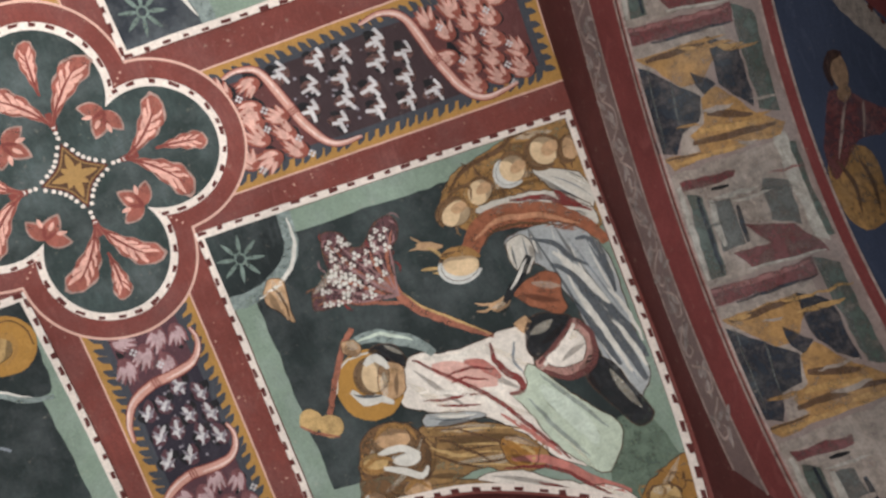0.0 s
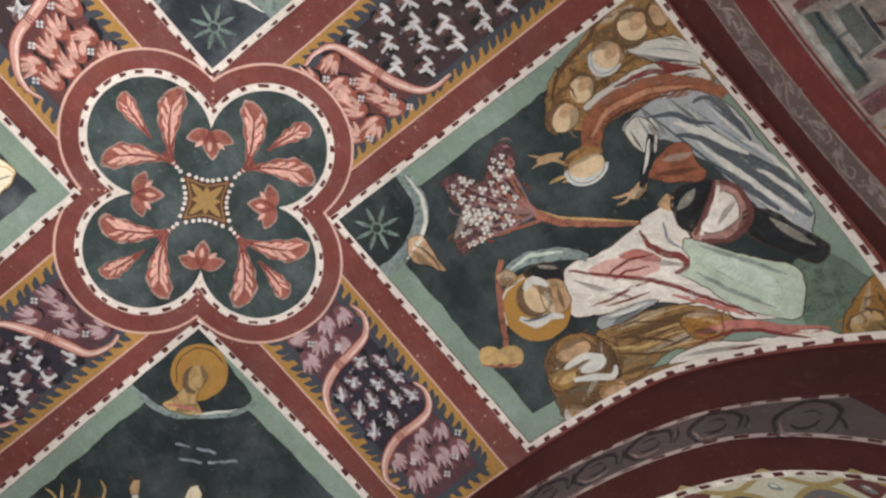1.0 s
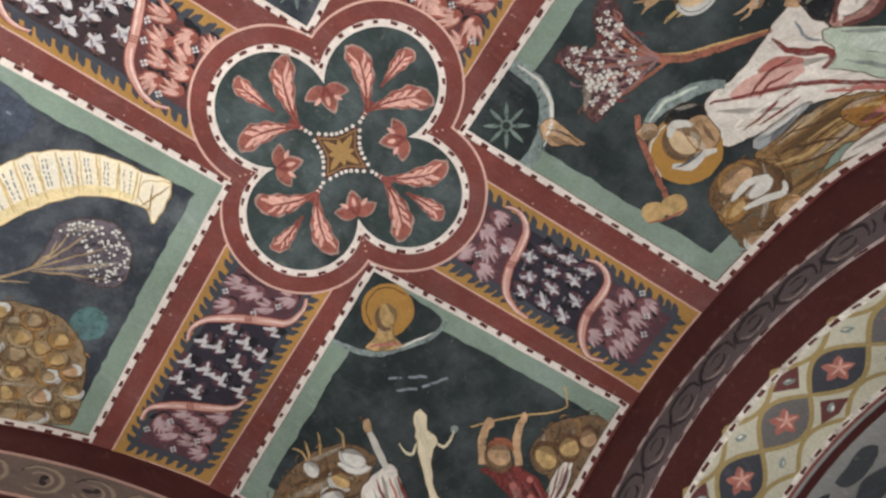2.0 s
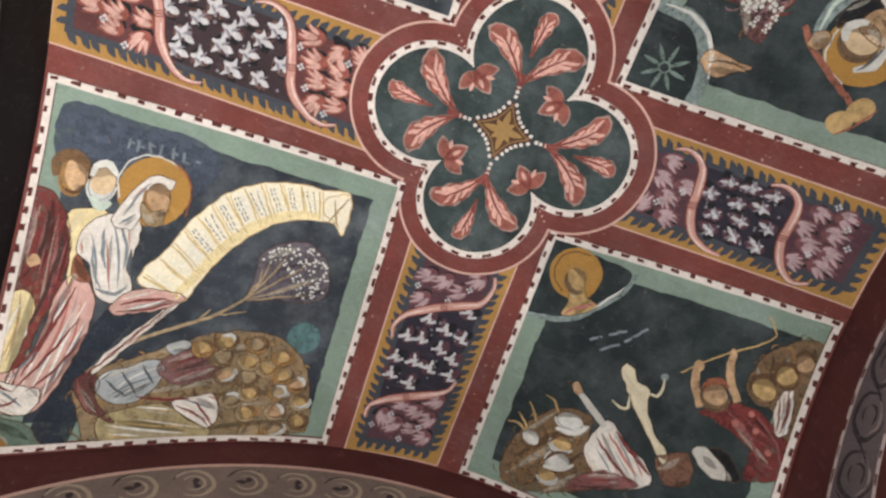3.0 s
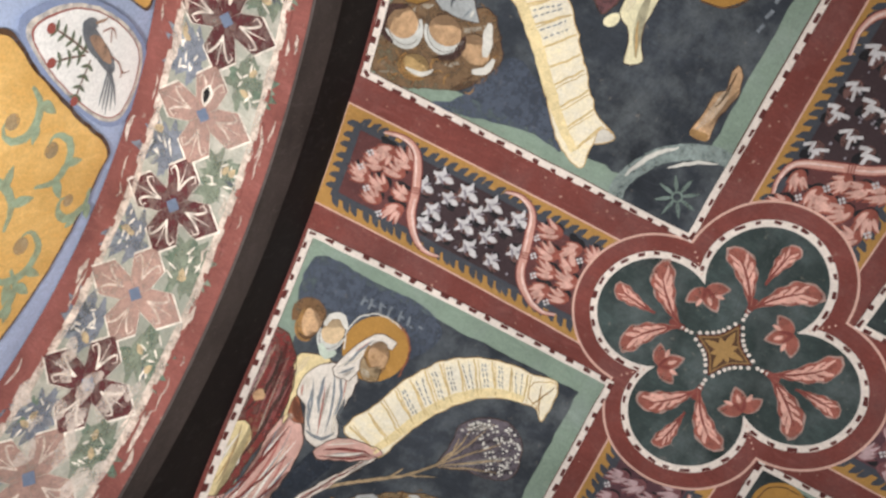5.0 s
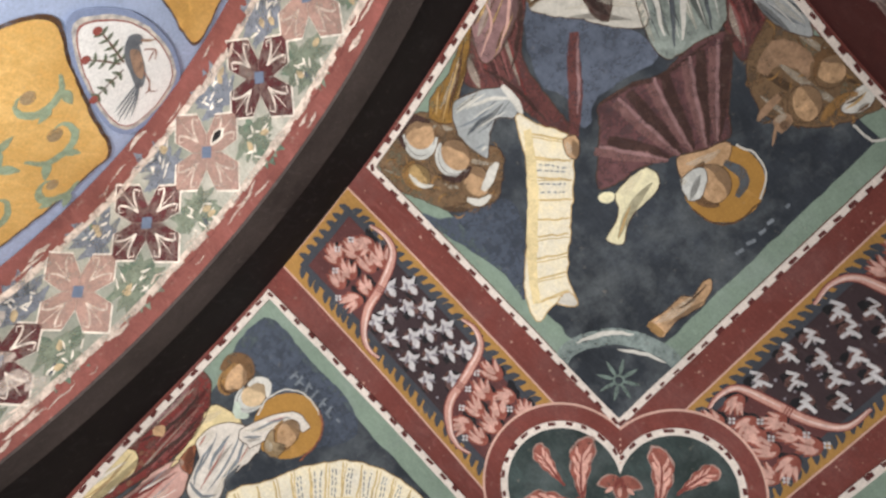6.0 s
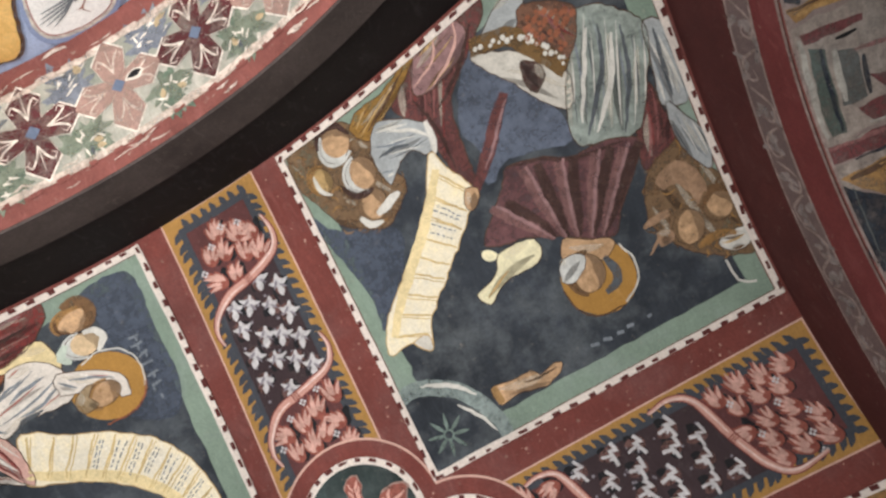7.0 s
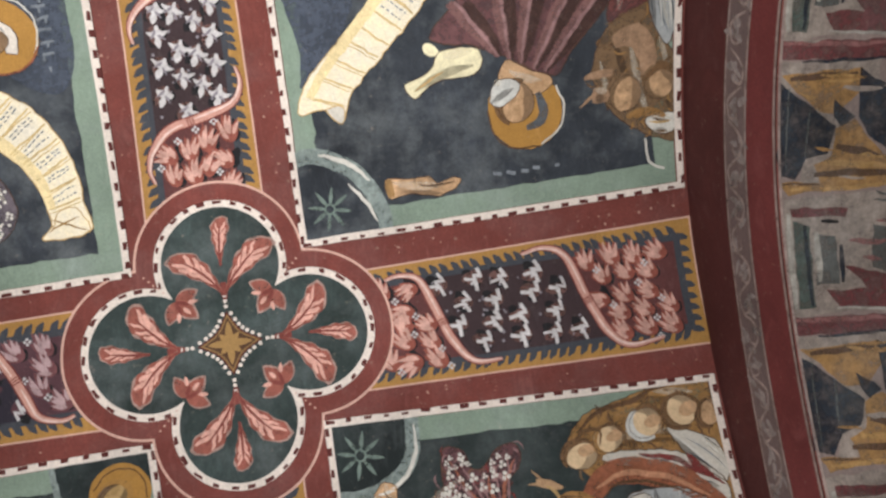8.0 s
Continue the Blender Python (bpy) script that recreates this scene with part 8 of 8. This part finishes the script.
E_GREEN = fresco("pillar_green", (78, 88, 80), 1.0, 0.45, 1.6, thin=0.75, dust=0.2)
E_RED = fresco("roof_wine", (111, 59, 59), 1.0, 0.45, 1.6, thin=0.75, dust=0.2)
E_PALE = fresco("wall_pale", (158, 142, 130), 1.0, 0.4, 1.6, thin=0.6, dust=0.2)
E_LIGHT = fresco("wall_light", (176, 168, 156), 1.0, 0.35, 1.6, thin=0.6, dust=0.2)
E_STRAW = fresco("stair_straw", (186, 142, 84), 1.0, 0.4, 1.6, thin=0.75, dust=0.2)
E_ROSE = fresco("ledge_rose", (146, 96, 92), 1.0, 0.4, 1.6, thin=0.75, dust=0.2)
E_GREY = fresco("wall_grey", (92, 92, 88), 1.0, 0.45, 1.6, thin=0.75, dust=0.2)
paint(esoff, "ground", E_GROUND, [[(u, 0.006) for u in steps(-1.7, 1.7, 60)] + [(u, 0.372) for u in steps(1.7, -1.7, 60)]], 0.0012, under)


def building(k):
    """One painted house front with its gable, stair and pillared porch; k: its place in the row."""
    def flat(name, mat, lev, *pts):
        paint(esoff, name, mat, [densify([(u + 0.67 * k, w) for u, w in pts], True, 0.02, 0.007)], 0.0014 + 0.0008 * lev, under)

    def bar(name, mat, lev, width, *pts):
        paint(esoff, name, mat, [brush(densify([(u + 0.67 * k, w) for u, w in pts], False, 0.02, 0.005), width, (0.6, 0.5))], 0.0014 + 0.0008 * lev, under)

    flat("wine_ledge", E_RED, 1, (-0.02, 0.004), (-0.004, 0.15), (0.003, 0.29), (0.05, 0.286), (0.036, 0.15), (0.025, 0.004))
    bar("ledge_light", E_ROSE, 2, 0.012, (-0.012, 0.01), (0.004, 0.15), (0.012, 0.28))
    bar("ledge_shade", E_NAVY, 2, 0.008, (0.034, 0.06), (0.048, 0.28))
    flat("pale_gable", E_PALE, 1, (0.03, 0.01), (0.05, 0.26), (0.12, 0.26), (0.10, 0.01))
    flat("ochre_gable", E_GOLD, 2, (0.058, 0.009), (0.066, 0.212), (0.12, 0.212), (0.168, 0.16), (0.163, 0.11))
    bar("gable_shade", E_BROWN, 3, 0.016, (0.07, 0.03), (0.078, 0.2))
    flat("dark_wall", E_NAVY, 3, (0.064, 0.206), (0.113, 0.285), (0.269, 0.283), (0.228, 0.236), (0.182, 0.205))
    flat("green_pillar", E_GREEN, 2, (0.008, 0.289), (0.038, 0.348), (0.302, 0.345), (0.277, 0.294))
    bar("pillar_light", E_GREY, 3, 0.008, (0.03, 0.30), (0.28, 0.302))
    flat("navy_wall", E_NAVY, 3, (0.075, 0.004), (0.142, 0.086), (0.199, 0.152), (0.257, 0.127), (0.268, 0.072), (0.318, 0.043), (0.296, 0.0))
    bar("wall_edge", E_GREY, 4, 0.005, (0.14, 0.084), (0.262, 0.07))
    bar("wall_edge", E_GREY, 4, 0.004, (0.09, 0.03), (0.29, 0.018))
    flat("navy_step", E_NAVY, 3, (0.131, 0.141), (0.18, 0.199), (0.203, 0.164), (0.172, 0.141))
    flat("pale_step", E_PALE, 2, (0.15, 0.1), (0.2, 0.2), (0.27, 0.15), (0.33, 0.1), (0.33, 0.05), (0.27, 0.07))
    flat("ochre_stair", E_GOLD, 3, (0.205, 0.151), (0.185, 0.197), (0.266, 0.263), (0.338, 0.346), (0.361, 0.324), (0.342, 0.145), (0.352, 0.024), (0.316, 0.003), (0.329, 0.109), (0.285, 0.09), (0.266, 0.137))
    bar("stair_shade", E_BROWN, 4, 0.02, (0.245, 0.15), (0.275, 0.24), (0.285, 0.27))
    bar("stair_shade", E_BROWN, 4, 0.018, (0.306, 0.09), (0.316, 0.2), (0.33, 0.32))
    bar("stair_light", E_STRAW, 4, 0.016, (0.28, 0.12), (0.298, 0.22), (0.31, 0.29))
    bar("stair_light", E_STRAW, 4, 0.012, (0.338, 0.03), (0.348, 0.16), (0.353, 0.3))
    bar("tread_line", E_BROWN, 5, 0.006, (0.322, 0.01), (0.332, 0.105))
    flat("pale_wall", E_PALE, 1, (0.36, 0.01), (0.37, 0.33), (0.66, 0.33), (0.65, 0.01))
    flat("wine_lintel", E_RED, 2, (0.383, 0.027), (0.401, 0.176), (0.42, 0.169), (0.408, 0.031))
    bar("pale_post", E_LIGHT, 2, 0.016, (0.395, 0.022), (0.63, 0.016))
    flat("green_column", E_GREEN, 3, (0.416, 0.034), (0.436, 0.072), (0.636, 0.065), (0.631, 0.023))
    bar("column_shade", E_NAVY, 4, 0.012, (0.43, 0.06), (0.63, 0.056))
    flat("grey_post", E_GREY, 3, (0.452, 0.085), (0.466, 0.139), (0.585, 0.137), (0.58, 0.075))
    bar("post_light", E_LIGHT, 4, 0.018, (0.45, 0.09), (0.57, 0.084))
    bar("window_bar", E_NAVY, 4, 0.014, (0.488, 0.15), (0.582, 0.144))
    bar("window_bar", BLACK, 4, 0.01, (0.425, 0.10), (0.432, 0.15))
    flat("grey_panel", E_GREY, 2, (0.447, 0.239), (0.472, 0.308), (0.589, 0.294), (0.551, 0.224))
    flat("wine_floor", E_RED, 3, (0.536, 0.151), (0.582, 0.275), (0.674, 0.34), (0.642, 0.132), (0.595, 0.101), (0.603, 0.201))
    bar("floor_light", E_LIGHT, 4, 0.007, (0.642, 0.12), (0.67, 0.33))
    flat("pale_column", E_LIGHT, 3, (0.335, 0.3), (0.36, 0.338), (0.653, 0.349), (0.634, 0.313))
    flat("dark_column", E_GREEN, 3, (0.383, 0.338), (0.39, 0.356), (0.642, 0.364), (0.639, 0.345))


for k in range(-3, 3):
    building(k)
    rng = random.Random(40 + k)
    for _ in range(16):
        u, w = rng.choice((rng.uniform(0.06, 0.12), rng.uniform(0.22, 0.345), rng.uniform(0.36, 0.65))), rng.uniform(0.02, 0.28)
        ln = rng.uniform(0.04, 0.14)
        mat = rng.choice((E_GOLD, E_STRAW, E_PALE)) if u < 0.35 else rng.choice((E_GREY, E_ROSE, E_PALE, E_LIGHT))
        paint(esoff, "brush_streak", mat, [brush(spline([(u + 0.67 * k, w), (u + 0.67 * k + 0.008, w + ln * 0.5), (u + 0.67 * k + 0.012, min(w + ln, 0.365))], False, 0.012, 0.006), rng.uniform(0.006, 0.014), (0.2, 0.2))], 0.0056, under)
paint(esoff, "red_edge", RED_MUTED, [[(u, 0.37) for u in steps(-1.7, 1.7, 60)] + [(u, 0.405) for u in steps(1.7, -1.7, 60)]], 0.002, under)
for w in (0.37, 0.405, 0.004):
    paint(esoff, "pale_line", SCROLL_PALE, [brush([(u, w) for u in steps(-1.7, 1.7, 90)], 0.007, (1, 1))], 0.0058, under)

# the next vault to the east: a robed shape on blue
enext = thing("fresco_panel", on_next("+x")(0.4, 0.2, 0), "dull blue fresco panel of the next vault with a robed shape", "fresco")
up = on_next("+x")
paint(enext, "white_border", E_PALE, [spline([(0.02, 0.2), (0.123, 0.25), (0.25, 0.37), (0.38, 0.5), (0.36, 0.56), (0.2, 0.42), (0.03, 0.28)], True, 0.03, 0.006)], 0.002, up)
paint(enext, "red_border", RED_MUTED, [spline([(0.02, 0.3), (0.19, 0.43), (0.35, 0.57), (0.3, 0.7), (0.0, 0.6)], True, 0.03, 0.004)], 0.0015, up)
tagged(paint(enext, "border_dash", DASH, dashes([(0.03, 0.285), (0.19, 0.41), (0.36, 0.545)], False, 0.025, 0.035, 0.008, 0.0), 0.003, up), kind="stuff")
paint(enext, "wine_robe", E_RED, [spline([(0.31, 0.11), (0.335, 0.19), (0.38, 0.25), (0.44, 0.33), (0.475, 0.27), (0.46, 0.16), (0.50, 0.08), (0.52, 0.02), (0.44, 0.02), (0.38, 0.06)], True, 0.02, 0.004)], 0.003, up)
paint(enext, "ochre_robe", E_GOLD, [spline([(0.47, 0.02), (0.47, 0.15), (0.53, 0.20), (0.66, 0.17), (0.68, 0.08), (0.64, 0.02), (0.56, 0.0)], True, 0.02, 0.004)], 0.0025, up)
paint(enext, "robe_fold", E_BROWN, [brush(spline(p, False, 0.02, 0.003), 0.016) for p in (((0.48, 0.05), (0.56, 0.08), (0.63, 0.06)), ((0.5, 0.13), (0.58, 0.15), (0.65, 0.13)))], 0.004, up)
paint(enext, "robe_fold", SCROLL_PALE, [brush(spline(p, False, 0.02, 0.003), 0.011) for p in (((0.34, 0.17), (0.4, 0.12), (0.48, 0.06)), ((0.37, 0.23), (0.43, 0.2), (0.46, 0.18)))], 0.004, up)
paint(enext, "oval", SKIN_DIM, [circle(0.272, 0.172, 0.05, 20, 0.034)], 0.004, up)
paint(enext, "brown_arc", BROWN_DARK, [brush(spline([(0.3, 0.128), (0.25, 0.125), (0.222, 0.155), (0.23, 0.2)], False, 0.015, 0.002), 0.03, (0.4, 0.3))], 0.0048, up)
paint(enext, "ochre_patch", SKIN_DIM, [circle(0.33, 0.165, 0.022, 12, 0.03)], 0.0035, up)

# south soffit: interlaced ochre lattice with red flowers
ssoff = thing("painted_soffit", place("+y", 0.05, 0.12, 3.43), "painted soffit of ochre lattice with red flowers on cream", "fresco", "painted soffits")
under = on_soffit("+y")
S_CREAM = fresco("lattice_cream", (190, 182, 158), 0.9, 0.2)
S_OCHRE = fresco("lattice_ochre", (158, 134, 84), 0.6, 0.2)
S_NAVY = fresco("lattice_navy", (66, 66, 72), 0.6, 0.3)
S_GREY = fresco("lattice_grey", (106, 100, 96), 0.6, 0.3)
S_WINE = fresco("lattice_wine", (104, 58, 54), 0.6, 0.3)
paint(ssoff, "ground", S_CREAM, [[(u, 0.004) for u in steps(-1.1, 1.1, 50)] + [(u, 0.243) for u in steps(1.1, -1.1, 50)]], 0.0012, under)
P = 0.193
for k in range(-5, 6):
    u0 = -0.039 + P * k

    def lens(grow, u0=u0):
        top = [(u0 + P * t, 0.115 + 0.066 * grow * math.sin(math.pi * t)) for t in steps(0.04, 0.96, 12)]
        return top + [(u, 0.23 - w) for u, w in reversed(top)]

    flower = thing("painted_flower", under(u0 + P / 2, 0.115, 0), "red four-petalled flower in a dark lattice eye", "painted flower", "lattice flowers")
    eye = paint(flower, "eye", S_NAVY if k % 2 else S_GREY, [lens(0.95)], 0.002, under)
    for a in steps(0.5, 0.5 + 2 * math.pi, 5)[:-1]:
        paint(flower, "petal", CORAL, [petal(u0 + P / 2, 0.115, 0.042, 0.026, a)], 0.003, under)
    paint(flower, "petal_light", CORAL_LIGHT, [petal(u0 + P / 2 + 0.006, 0.115, 0.03, 0.008, a) for a in steps(0.6, 0.6 + 2 * math.pi, 5)[:-1]], 0.0038, under)
    for wq, sg in ((0.03, 1), (0.2, -1)):
        paint(ssoff, "wine_corner" if k % 2 else "grey_corner", S_WINE if k % 2 else S_CREAM, [[(u0 - 0.05, wq), (u0, wq + 0.05 * sg), (u0 + 0.05, wq), (u0, wq - 0.015 * sg)]], 0.002, under)
        paint(ssoff, "teardrop", GREYGREEN, [petal(u0 - 0.012, wq + 0.006 * sg, 0.034, 0.02, 0.6 * sg)], 0.0028, under)
        paint(ssoff, "teardrop_light", CHALK, [petal(u0 - 0.006, wq + 0.006 * sg, 0.018, 0.008, 0.6 * sg)], 0.0034, under)
for sg in (1, -1):
    for amp, ph in ((0.068, 0.0), (0.15, math.pi)):
        line = [(u, 0.115 + sg * abs(amp * math.sin(math.pi * (u + 0.039) / P)) if amp < 0.1 else 0.115 + sg * (0.125 - 0.05 * abs(math.sin(math.pi * (u + 0.039) / P)))) for u in steps(-1.1, 1.1, 200)]
        paint(ssoff, "lattice_strand", S_OCHRE, ribbon_quads(line, 0.0065), 0.0044, under)
for w in (0.006, 0.246):
    line = [(u, w) for u in steps(-1.1, 1.1, 100)]
    paint(ssoff, "white_line", CHALK, [brush(line, 0.018, (1, 1))], 0.0052, under)
    paint_each(ssoff, "line_dash", DASH, dashes(line, False, 0.022, 0.034, 0.005, 0.0), 0.006, under)
snext = thing("fresco_panel", on_next("+y")(0.0, 0.2, 0), "grey and slate fresco on the next vault", "fresco")
up = on_next("+y")
rng = random.Random(8)
for k in range(14):
    u, w = rng.uniform(-0.7, 0.6), rng.uniform(0.08, 0.5)
    paint(snext, "slate_patch", rng.choice((SLATE, E_NAVY, ROBE_GREY, E_BROWN)), [spline([(u + rng.uniform(0.04, 0.11) * math.cos(a), w + rng.uniform(0.03, 0.08) * math.sin(a)) for a in steps(0, 6.28, 7)[:-1]], True, 0.02, 0.004)], 0.001 + 0.0006 * k, up)
paint(snext, "red_edge", RED_DARK, [[(u, 0.0) for u in steps(-1.1, 1.1, 50)] + [(u, 0.035) for u in steps(1.1, -1.1, 50)]], 0.01, up)
